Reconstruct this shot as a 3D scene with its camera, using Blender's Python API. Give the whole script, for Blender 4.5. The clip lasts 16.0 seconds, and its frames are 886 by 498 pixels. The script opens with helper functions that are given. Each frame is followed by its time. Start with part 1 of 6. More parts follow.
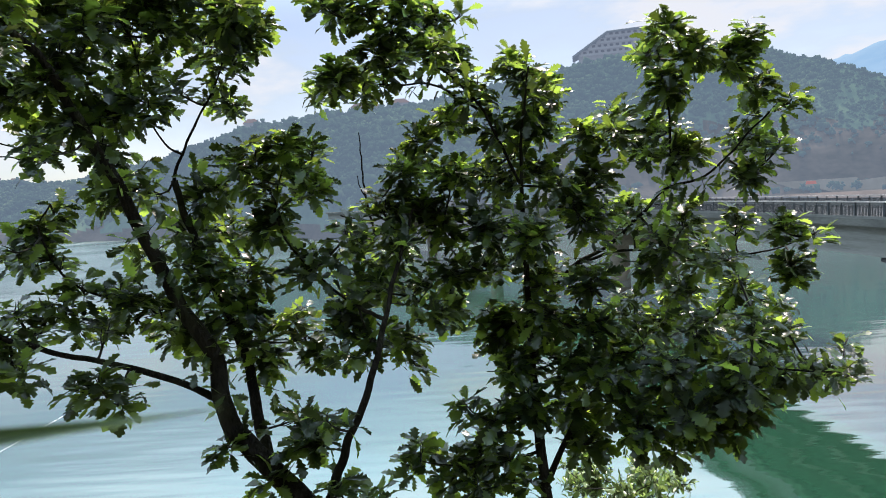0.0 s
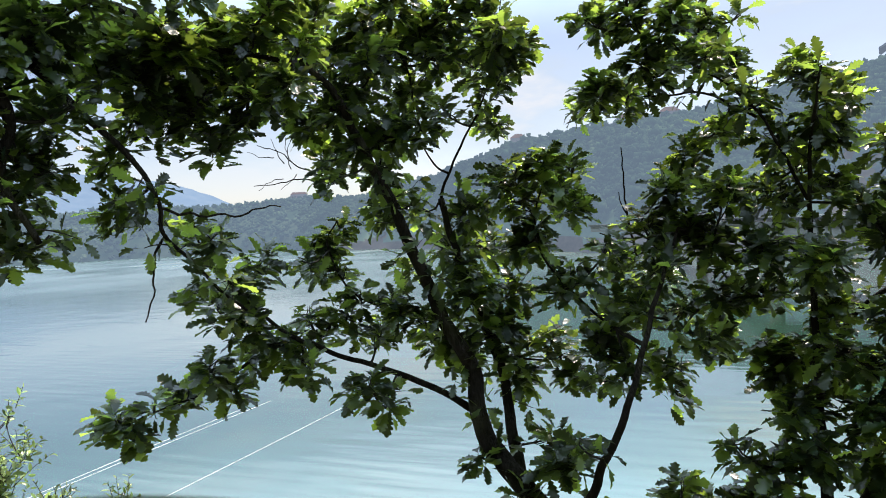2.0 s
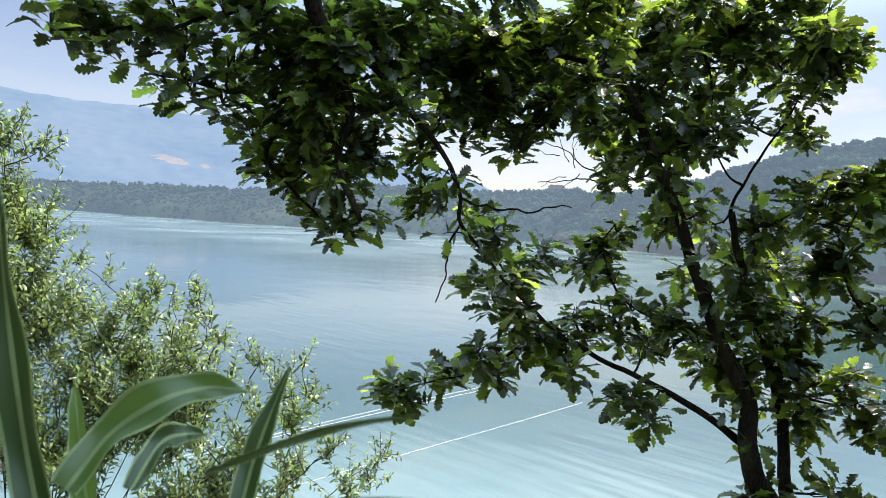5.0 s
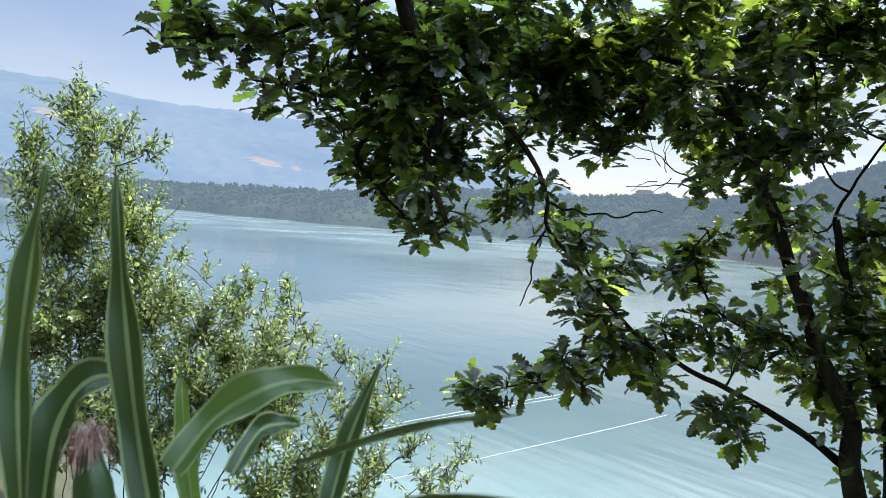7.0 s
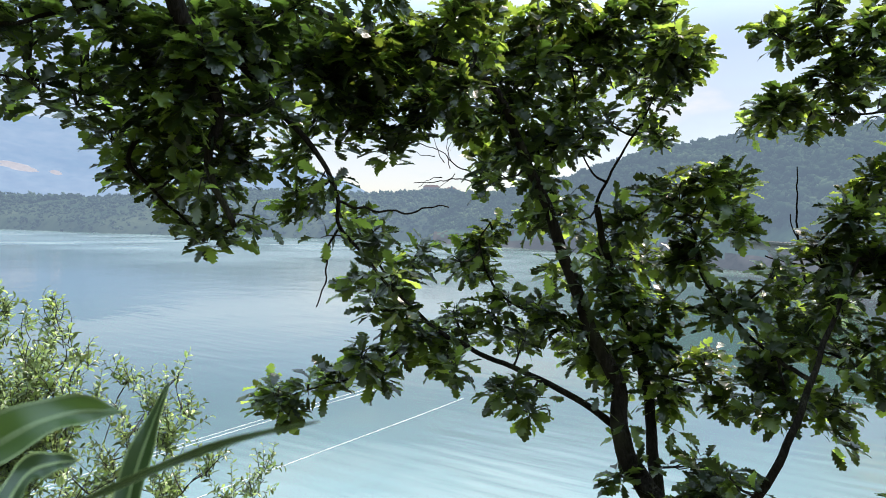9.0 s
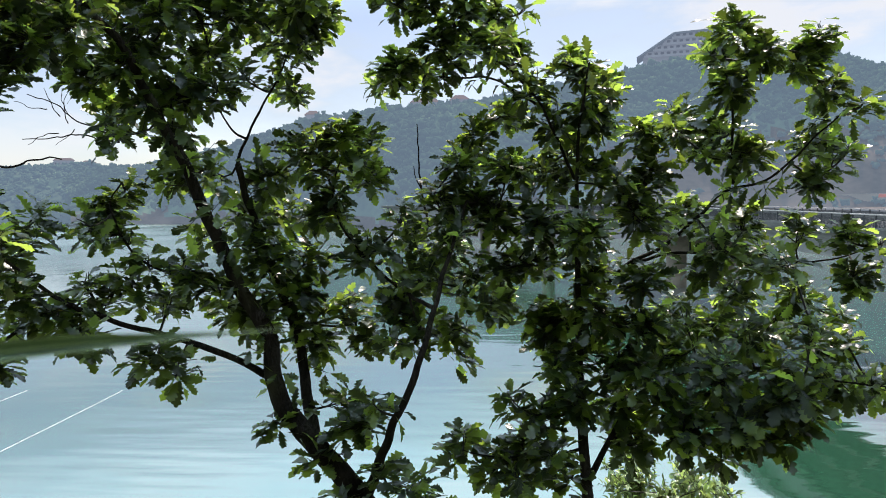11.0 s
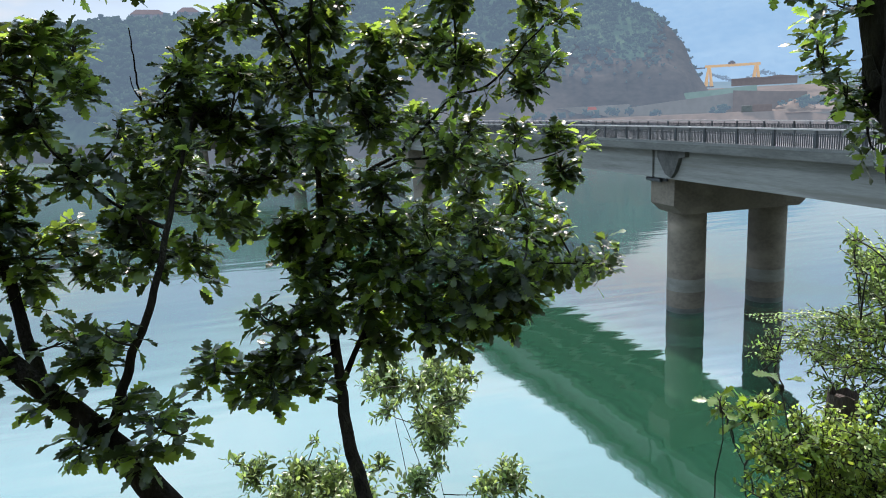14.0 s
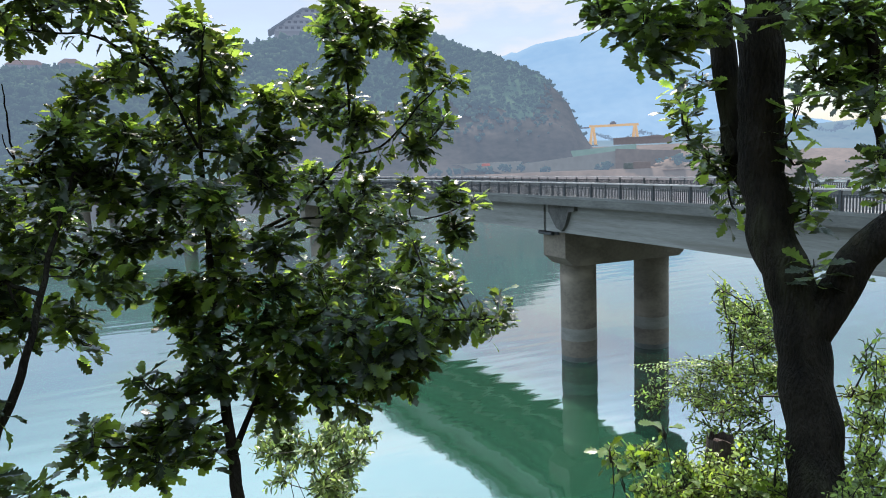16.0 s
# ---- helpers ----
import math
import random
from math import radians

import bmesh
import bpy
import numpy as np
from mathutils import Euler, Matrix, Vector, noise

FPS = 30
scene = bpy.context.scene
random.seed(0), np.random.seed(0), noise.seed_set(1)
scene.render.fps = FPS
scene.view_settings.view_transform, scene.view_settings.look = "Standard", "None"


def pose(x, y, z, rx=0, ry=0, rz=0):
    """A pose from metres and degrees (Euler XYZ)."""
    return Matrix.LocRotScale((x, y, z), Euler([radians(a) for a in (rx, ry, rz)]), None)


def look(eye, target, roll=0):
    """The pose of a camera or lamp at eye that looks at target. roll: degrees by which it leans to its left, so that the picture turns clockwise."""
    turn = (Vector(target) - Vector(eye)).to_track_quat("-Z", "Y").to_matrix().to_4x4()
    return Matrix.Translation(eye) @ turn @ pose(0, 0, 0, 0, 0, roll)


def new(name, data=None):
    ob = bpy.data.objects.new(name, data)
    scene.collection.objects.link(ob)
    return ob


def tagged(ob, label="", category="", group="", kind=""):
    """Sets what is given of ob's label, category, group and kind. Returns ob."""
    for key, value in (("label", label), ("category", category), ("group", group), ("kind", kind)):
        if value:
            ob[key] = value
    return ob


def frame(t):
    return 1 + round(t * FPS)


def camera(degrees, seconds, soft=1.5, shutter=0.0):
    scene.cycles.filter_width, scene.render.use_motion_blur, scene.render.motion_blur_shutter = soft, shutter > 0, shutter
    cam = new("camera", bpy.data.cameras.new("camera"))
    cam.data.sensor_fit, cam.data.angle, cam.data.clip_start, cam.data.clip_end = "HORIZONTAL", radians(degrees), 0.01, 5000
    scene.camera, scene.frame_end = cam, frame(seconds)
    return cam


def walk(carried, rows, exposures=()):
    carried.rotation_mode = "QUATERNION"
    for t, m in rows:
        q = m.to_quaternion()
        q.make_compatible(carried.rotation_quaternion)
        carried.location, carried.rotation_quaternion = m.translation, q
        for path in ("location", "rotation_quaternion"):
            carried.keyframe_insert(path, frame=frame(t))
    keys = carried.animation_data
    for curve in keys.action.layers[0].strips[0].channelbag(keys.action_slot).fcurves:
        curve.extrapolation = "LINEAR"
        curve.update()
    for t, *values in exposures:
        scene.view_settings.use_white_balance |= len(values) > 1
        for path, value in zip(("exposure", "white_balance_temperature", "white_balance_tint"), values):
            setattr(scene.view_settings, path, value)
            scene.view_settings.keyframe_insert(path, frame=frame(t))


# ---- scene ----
cam = camera(64.8, 16.0, soft=0.4)
cam.data.dof.use_dof, cam.data.dof.focus_distance, cam.data.dof.aperture_fstop = True, 3.1, 8.0
EYE = 14.0  # height of the first eye over the water
# seconds, place from the first eye, then yaw, pitch and roll in degrees
PATH = [
    (0, 0.000, 0.000, 0.000, 0.68, -4.26, -3.63),
    (0.5, 0.022, 0.019, 0.007, 7.90, -4.02, -4.66),
    (1, 0.021, 0.033, 0.007, 13.35, -3.47, -4.95),
    (1.5, 0.021, 0.045, 0.011, 18.05, -2.60, -4.60),
    (2, 0.009, 0.057, 0.022, 21.85, -1.94, -3.40),
    (2.5, -0.021, 0.062, 0.011, 24.57, -1.82, -1.08),
    (3, -0.038, 0.045, 0.035, 27.02, -2.03, 1.48),
    (3.5, -0.065, 0.025, 0.051, 30.70, -2.22, 2.78),
    (4, -0.074, 0.017, 0.048, 35.67, -2.14, 2.92),
    (4.5, -0.086, 0.009, 0.051, 39.65, -2.30, 2.77),
    (5, -0.085, 0.001, 0.049, 42.16, -2.31, 2.74),
    (5.2, -0.086, -0.006, 0.044, 43.01, -2.17, 2.76),
    (7.3, -0.089, -0.009, 0.048, 49.14, -2.45, 3.69),
    (7.5, -0.094, -0.012, 0.049, 47.90, -2.59, 3.47),
    (8, -0.092, -0.011, 0.048, 43.83, -2.44, 3.40),
    (8.5, -0.091, -0.010, 0.047, 38.41, -1.87, 2.69),
    (9, -0.088, -0.006, 0.050, 32.17, -1.89, 1.00),
    (9.5, -0.071, -0.012, 0.051, 25.53, -2.77, -0.34),
    (10, -0.042, -0.009, 0.021, 18.94, -3.50, -0.97),
    (10.2, -0.032, -0.012, 0.012, 16.27, -3.76, -0.99),
    (12.3, 0.039, -0.055, -0.056, -8.65, -5.21, -2.06),
    (12.5, 0.041, -0.056, -0.054, -9.51, -6.16, -2.06),
    (13, 0.047, -0.054, -0.063, -11.34, -8.43, -2.49),
    (13.5, 0.050, -0.053, -0.072, -13.21, -10.22, -2.78),
    (14, 0.051, -0.054, -0.075, -14.93, -11.45, -2.75),
    (14.5, 0.052, -0.051, -0.080, -16.48, -12.40, -2.61),
    (15, 0.051, -0.054, -0.080, -17.95, -12.58, -2.24),
    (15.5, 0.053, -0.061, -0.070, -20.07, -10.95, -1.99),
    (16, 0.060, -0.075, -0.053, -23.52, -7.36, -2.38),
]


def aim(x, y, z, yaw, pitch, roll):
    eye, a, b = Vector((x, y, EYE + z)), radians(yaw), radians(pitch)
    return look(eye, eye + Vector((-math.sin(a) * math.cos(b), math.cos(a) * math.cos(b), math.sin(b))), roll)


walk(cam, [(row[0], aim(*row[1:])) for row in PATH], [(0.0, 0.53, 6950.0, 22.0), (3.0, 0.60, 7100.0, 22.0), (7.5, 0.64, 7100.0, 21.0), (10.0, 0.62, 7100.0, 22.0), (12.5, 0.42, 6800.0, 21.0), (16.0, 0.52, 6750.0, 21.0)])

# ---- sky and sun ----
SUN_AZIMUTH, SUN_HEIGHT = -19.0, 59.0  # degrees to the left of +y, degrees up
world = bpy.data.worlds.new("sky")
scene.world = world
world.use_nodes = True
wn, wl = world.node_tree.nodes, world.node_tree.links
wn.clear()
sky = wn.new("ShaderNodeTexSky")
sky.sky_type, sky.sun_disc = "NISHITA", False
sky.sun_elevation, sky.sun_rotation = radians(SUN_HEIGHT), radians(-SUN_AZIMUTH)
sky.air_density, sky.dust_density, sky.ozone_density, sky.altitude = 1.0, 1.0, 1.4, 400.0
geo_in = wn.new("ShaderNodeTexCoord")
cloud_map = wn.new("ShaderNodeMapping")
cloud_map.inputs["Scale"].default_value = (1.0, 1.0, 3.2)
cloud_map.inputs["Location"].default_value = (0.35, 0.1, 0.0)
cloud = wn.new("ShaderNodeTexNoise")
cloud.inputs["Scale"].default_value, cloud.inputs["Detail"].default_value, cloud.inputs["Roughness"].default_value = 2.6, 9.0, 0.58
cloud_edge = wn.new("ShaderNodeMapRange")
cloud_edge.inputs["From Min"].default_value, cloud_edge.inputs["From Max"].default_value = 0.36, 0.6
cloud_edge.inputs["To Max"].default_value = 0.88
cloud_mix = wn.new("ShaderNodeMix")
cloud_mix.data_type = "RGBA"
billow, white = wn.new("ShaderNodeMapRange"), wn.new("ShaderNodeMix")
billow.inputs["From Min"].default_value, billow.inputs["From Max"].default_value = 0.51, 0.58
white.data_type = "RGBA"
white.inputs[6].default_value, white.inputs[7].default_value = (3.7, 4.8, 5.35, 1), (4.9, 5.6, 5.9, 1)
wl.new(cloud.outputs["Fac"], billow.inputs["Value"])
wl.new(billow.outputs["Result"], white.inputs["Factor"])
wl.new(white.outputs[2], cloud_mix.inputs[7])
background = wn.new("ShaderNodeBackground")
background.inputs["Strength"].default_value = 0.11
world_out = wn.new("ShaderNodeOutputWorld")
wl.new(geo_in.outputs["Generated"], cloud_map.inputs["Vector"])
wl.new(cloud_map.outputs["Vector"], cloud.inputs["Vector"])
wl.new(cloud.outputs["Fac"], cloud_edge.inputs["Value"])
# the clouds thin out to clear blue on the left
side, cover, thin = wn.new("ShaderNodeSeparateXYZ"), wn.new("ShaderNodeMapRange"), wn.new("ShaderNodeMath")
cover.inputs["From Min"].default_value, cover.inputs["From Max"].default_value = -0.8, -0.3
cover.inputs["To Min"].default_value = 0.12
thin.operation = "MULTIPLY"
wl.new(geo_in.outputs["Generated"], side.inputs[0])
wl.new(side.outputs["X"], cover.inputs["Value"])
wl.new(cloud_edge.outputs["Result"], thin.inputs[0])
wl.new(cover.outputs["Result"], thin.inputs[1])
wl.new(thin.outputs[0], cloud_mix.inputs["Factor"])
wl.new(sky.outputs["Color"], cloud_mix.inputs[6])
# overhead a thin bright veil evens out the sky
axes, height, overhead = wn.new("ShaderNodeSeparateXYZ"), wn.new("ShaderNodeMapRange"), wn.new("ShaderNodeMix")
height.interpolation_type = "SMOOTHSTEP"
height.inputs["From Min"].default_value, height.inputs["From Max"].default_value = 0.235, 0.44
height.inputs["To Min"].default_value, height.inputs["To Max"].default_value = 0.0, 0.85
overhead.data_type = "RGBA"
puffs, puff_edge, veil = wn.new("ShaderNodeTexNoise"), wn.new("ShaderNodeMapRange"), wn.new("ShaderNodeMix")
puffs.inputs["Scale"].default_value, puffs.inputs["Detail"].default_value = 4.5, 7.0
puff_edge.inputs["From Min"].default_value, puff_edge.inputs["From Max"].default_value = 0.46, 0.66
veil.data_type = "RGBA"
veil.inputs[6].default_value, veil.inputs[7].default_value = (10.0, 16.0, 19.8, 1), (13.0, 17.8, 20.9, 1)
wl.new(cloud_map.outputs["Vector"], puffs.inputs["Vector"])
wl.new(puffs.outputs["Fac"], puff_edge.inputs["Value"])
wl.new(puff_edge.outputs["Result"], veil.inputs["Factor"])
wl.new(veil.outputs[2], overhead.inputs[7])
wl.new(geo_in.outputs["Generated"], axes.inputs[0])
wl.new(axes.outputs["Z"], height.inputs["Value"])
wl.new(height.outputs["Result"], overhead.inputs["Factor"])
wl.new(cloud_mix.outputs[2], overhead.inputs[6])
wl.new(overhead.outputs[2], background.inputs["Color"])
wl.new(background.outputs["Background"], world_out.inputs["Surface"])

sun = new("sun", bpy.data.lights.new("sun", "SUN"))
sun.data.energy, sun.data.angle, sun.data.color = 5.0, radians(0.8), (1.0, 0.95, 0.87)
a, b = radians(SUN_AZIMUTH), radians(SUN_HEIGHT)
sun.matrix_world = look((0, 0, 60), (60 * math.sin(a) * math.cos(b), -60 * math.cos(a) * math.cos(b), 60 - 60 * math.sin(b)))


# ---- materials ----
def nodes_of(name):
    m = bpy.data.materials.new(name)
    m.use_nodes = True
    return m, m.node_tree.nodes, m.node_tree.links, m.node_tree.nodes["Principled BSDF"]


def surface(name, dark, light, scale, rough=0.8, bump=0.3, depth=0.01, stretch=(1, 1, 1), metal=0.0, shade=0.0, stain=None):
    """A surface with a coarse and a fine variation, and relief at both sizes. stain: a colour for worn patches. shade: difference between islands."""
    m, n, l, p = nodes_of(name)
    tc, mp = n.new("ShaderNodeTexCoord"), n.new("ShaderNodeMapping")
    mp.inputs["Scale"].default_value = stretch
    l.new(tc.outputs["Object"], mp.inputs["Vector"])
    big, fine = n.new("ShaderNodeTexNoise"), n.new("ShaderNodeTexNoise")
    for node, s, d in ((big, scale, 4), (fine, scale * 9, 6)):
        node.inputs["Scale"].default_value, node.inputs["Detail"].default_value = s, d
        l.new(mp.outputs["Vector"], node.inputs["Vector"])
    both = n.new("ShaderNodeMix")
    both.inputs["Factor"].default_value = 0.4
    l.new(big.outputs["Fac"], both.inputs[2])
    l.new(fine.outputs["Fac"], both.inputs[3])
    spread = n.new("ShaderNodeMapRange")
    spread.inputs["From Min"].default_value, spread.inputs["From Max"].default_value = 0.36, 0.64
    l.new(both.outputs[0], spread.inputs["Value"])
    col = n.new("ShaderNodeMix")
    col.data_type = "RGBA"
    col.inputs[6].default_value, col.inputs[7].default_value = (*dark, 1), (*light, 1)
    l.new(spread.outputs["Result"], col.inputs["Factor"])
    last = col.outputs[2]
    if stain:
        patch, edge, mix = n.new("ShaderNodeTexNoise"), n.new("ShaderNodeMapRange"), n.new("ShaderNodeMix")
        patch.inputs["Scale"].default_value, patch.inputs["Detail"].default_value = scale * 0.6, 8
        l.new(mp.outputs["Vector"], patch.inputs["Vector"])
        edge.inputs["From Min"].default_value, edge.inputs["From Max"].default_value = 0.55, 0.68
        l.new(patch.outputs["Fac"], edge.inputs["Value"])
        mix.data_type = "RGBA"
        mix.inputs[7].default_value = (*stain, 1)
        l.new(edge.outputs["Result"], mix.inputs["Factor"])
        l.new(last, mix.inputs[6])
        last = mix.outputs[2]
    if shade:
        g, o, s, h = n.new("ShaderNodeNewGeometry"), n.new("ShaderNodeObjectInfo"), n.new("ShaderNodeMath"), n.new("ShaderNodeHueSaturation")
        l.new(g.outputs["Random Per Island"], s.inputs[0])
        l.new(o.outputs["Random"], s.inputs[1])
        r = n.new("ShaderNodeMapRange")
        r.inputs["From Max"].default_value = 2.0
        r.inputs["To Min"].default_value, r.inputs["To Max"].default_value = 1 - shade, 1 + shade
        l.new(s.outputs[0], r.inputs["Value"])
        l.new(r.outputs["Result"], h.inputs["Value"])
        l.new(last, h.inputs["Color"])
        last = h.outputs["Color"]
    l.new(last, p.inputs["Base Color"])
    p.inputs["Roughness"].default_value, p.inputs["Metallic"].default_value = rough, metal
    if bump:
        bp = n.new("ShaderNodeBump")
        bp.inputs["Strength"].default_value, bp.inputs["Distance"].default_value = bump, depth
        l.new(both.outputs[0], bp.inputs["Height"])
        l.new(bp.outputs["Normal"], p.inputs["Normal"])
    return m


def leafage(name, dark, light, through_colour, share=0.35, rough=0.4, brown=None, grain=60.0):
    """A leaf: glossy skin above, light that shines through the blade, each leaf a little different."""
    m, n, l, p = nodes_of(name)
    g, o, s, f = n.new("ShaderNodeNewGeometry"), n.new("ShaderNodeObjectInfo"), n.new("ShaderNodeMath"), n.new("ShaderNodeMath")
    l.new(g.outputs["Random Per Island"], s.inputs[0])
    l.new(o.outputs["Random"], s.inputs[1])
    f.operation = "FRACT"
    l.new(s.outputs[0], f.inputs[0])
    tc, noise_node = n.new("ShaderNodeTexCoord"), n.new("ShaderNodeTexNoise")
    noise_node.inputs["Scale"].default_value, noise_node.inputs["Detail"].default_value = grain, 3
    l.new(tc.outputs["Object"], noise_node.inputs["Vector"])
    add = n.new("ShaderNodeMath")
    add.operation = "MULTIPLY_ADD"
    add.inputs[1].default_value = 0.5
    l.new(noise_node.outputs["Fac"], add.inputs[0])
    l.new(f.outputs[0], add.inputs[2])
    ramp = n.new("ShaderNodeValToRGB")
    ramp.color_ramp.elements[0].position, ramp.color_ramp.elements[1].position = 0.2, 1.2
    ramp.color_ramp.elements[0].color, ramp.color_ramp.elements[1].color = (*dark, 1), (*light, 1)
    if brown:
        for at, colour in ((1.19, light), (1.235, brown)):
            e = ramp.color_ramp.elements.new(min(at * 0.8, 1.0))
            e.color = (*colour, 1)
        ramp.color_ramp.elements[-1].color = (*brown, 1)
    l.new(add.outputs[0], ramp.inputs["Fac"])
    l.new(ramp.outputs["Color"], p.inputs["Base Color"])
    p.inputs["Roughness"].default_value, p.inputs["Specular IOR Level"].default_value = rough, 0.82
    bp = n.new("ShaderNodeBump")
    bp.inputs["Strength"].default_value, bp.inputs["Distance"].default_value = 0.6, 0.004
    l.new(noise_node.outputs["Fac"], bp.inputs["Height"])
    l.new(bp.outputs["Normal"], p.inputs["Normal"])
    t, mix = n.new("ShaderNodeBsdfTranslucent"), n.new("ShaderNodeMixShader")
    tint = n.new("ShaderNodeHueSaturation")
    tint.inputs["Color"].default_value = (*through_colour, 1)
    tv = n.new("ShaderNodeMapRange")
    tv.inputs["To Min"].default_value, tv.inputs["To Max"].default_value = 0.11, 1.38
    few = n.new("ShaderNodeMath")
    few.operation = "POWER"
    few.inputs[1].default_value = 2.4
    l.new(f.outputs[0], few.inputs[0])
    l.new(few.outputs[0], tv.inputs["Value"])
    l.new(tv.outputs["Result"], tint.inputs["Value"])
    l.new(tint.outputs["Color"], t.inputs["Color"])
    mix.inputs["Fac"].default_value = share
    l.new(p.outputs["BSDF"], mix.inputs[1])
    l.new(t.outputs["BSDF"], mix.inputs[2])
    l.new(mix.outputs["Shader"], n["Material Output"].inputs["Surface"])
    return m


def distance(name, dark, light, haze_glow, scale, haze_strength=1.0, stretch=(1, 1, 1), shade=0.0, stain=None):
    """Far surface: ground colour, with the haze before it painted in as emission."""
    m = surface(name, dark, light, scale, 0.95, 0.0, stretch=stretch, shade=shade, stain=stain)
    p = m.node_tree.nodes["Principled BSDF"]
    p.inputs["Emission Color"].default_value, p.inputs["Emission Strength"].default_value = (*haze_glow, 1), haze_strength
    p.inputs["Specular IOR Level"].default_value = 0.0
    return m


M_BARK = surface("oak_bark", (0.008, 0.0065, 0.0055), (0.030, 0.024, 0.019), 14.0, 0.9, 1.0, 0.06, (1, 1, 0.3), stain=(0.042, 0.040, 0.026))
M_BARK.node_tree.nodes["Principled BSDF"].inputs["Specular IOR Level"].default_value = 0.12
M_STUMP = surface("stump_wood", (0.025, 0.017, 0.014), (0.075, 0.052, 0.042), 20.0, 0.9, 0.8, 0.02, (1, 1, 0.25))
M_TWIG = surface("twig_bark", (0.01, 0.008, 0.007), (0.03, 0.024, 0.018), 40.0, 0.85, 0.3, 0.002)
M_OAK = leafage("oak_leaf", (0.006, 0.017, 0.011), (0.020, 0.043, 0.019), (0.45, 0.66, 0.085), 0.45, 0.31)
M_SHRUB = leafage("shrub_leaf", (0.10, 0.16, 0.06), (0.26, 0.36, 0.15), (0.50, 0.68, 0.18), 0.48, 0.29)
M_BUSH = leafage("bush_leaf", (0.13, 0.22, 0.05), (0.36, 0.48, 0.12), (0.62, 0.84, 0.10), 0.45, 0.36)
M_SPROUT = leafage("sprout_leaf", (0.06, 0.12, 0.02), (0.12, 0.21, 0.04), (0.40, 0.62, 0.05), 0.42, 0.36)
M_FERN = leafage("locust_leaf", (0.10, 0.17, 0.05), (0.24, 0.35, 0.10), (0.52, 0.74, 0.12), 0.45, 0.4)
M_BACKWOOD = leafage("slope_leaf", (0.02, 0.04, 0.015), (0.05, 0.085, 0.03), (0.2, 0.3, 0.04), 0.25, 0.5, grain=4.0)
M_MAIZE = leafage("maize_leaf", (0.024, 0.065, 0.020), (0.046, 0.105, 0.032), (0.30, 0.50, 0.06), 0.34, 0.33, grain=25.0)
mn, ml = M_MAIZE.node_tree.nodes, M_MAIZE.node_tree.links
blade_uv, vein, groove = mn.new("ShaderNodeTexCoord"), mn.new("ShaderNodeTexWave"), mn.new("ShaderNodeBump")
vein.bands_direction = "X"
vein.inputs["Scale"].default_value, vein.inputs["Distortion"].default_value = 4.5, 0.6
groove.inputs["Strength"].default_value, groove.inputs["Distance"].default_value = 0.15, 0.001
ml.new(blade_uv.outputs["UV"], vein.inputs["Vector"])
ml.new(vein.outputs["Fac"], groove.inputs["Height"])
ml.new(groove.outputs["Normal"], mn["Principled BSDF"].inputs["Normal"])
M_MAIZE_RIB = leafage("maize_rib", (0.24, 0.34, 0.14), (0.34, 0.44, 0.2), (0.5, 0.62, 0.22), 0.4, 0.5)
M_SILK = surface("maize_silk", (0.20, 0.03, 0.03), (0.55, 0.42, 0.36), 45.0, 0.7, 0.2, 0.002)
M_EARTH = surface("bank_earth", (0.035, 0.04, 0.022), (0.07, 0.075, 0.04), 1.2, 0.95, 0.6, 0.05, stain=(0.05, 0.066, 0.03))
M_CONCRETE = surface("bridge_concrete", (0.12, 0.116, 0.108), (0.215, 0.21, 0.20), 0.6, 0.85, 0.3, 0.02, (0.5, 0.25, 5), stain=(0.13, 0.12, 0.105))
M_COLUMN = surface("pier_concrete", (0.100, 0.078, 0.060), (0.172, 0.138, 0.108), 0.45, 0.85, 0.25, 0.02, (1, 1, 1.5), stain=(0.24, 0.19, 0.15))
M_BAND = surface("washed_concrete", (0.135, 0.125, 0.11), (0.20, 0.185, 0.165), 0.8, 0.85, 0.25, 0.02, (1, 1, 3), stain=(0.14, 0.13, 0.115))
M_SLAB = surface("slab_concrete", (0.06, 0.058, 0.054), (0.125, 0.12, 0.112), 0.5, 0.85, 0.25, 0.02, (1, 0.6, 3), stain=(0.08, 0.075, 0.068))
M_WET = surface("wet_concrete", (0.05, 0.05, 0.045), (0.1, 0.1, 0.09), 1.0, 0.5, 0.2, 0.01)
M_ROAD = surface("asphalt", (0.045, 0.045, 0.048), (0.07, 0.07, 0.072), 1.5, 0.9, 0.3, 0.01)
M_BRACKET = surface("bracket_concrete", (0.030, 0.028, 0.026), (0.085, 0.080, 0.074), 1.2, 0.9, 0.3, 0.02)
M_KERB = surface("pale_kerb", (0.095, 0.093, 0.088), (0.15, 0.147, 0.14), 0.8, 0.8, 0.2, 0.01)
M_IRON = surface("dark_paint", (0.02, 0.022, 0.026), (0.045, 0.045, 0.05), 6.0, 0.5, 0.1, 0.002)
M_RAILTOP = surface("grey_rail", (0.30, 0.27, 0.26), (0.42, 0.38, 0.36), 4.0, 0.45, 0.1, 0.002)
M_ROPE = surface("white_rope", (0.55, 0.56, 0.56), (0.72, 0.72, 0.72), 8.0, 0.8, 0.1, 0.002)



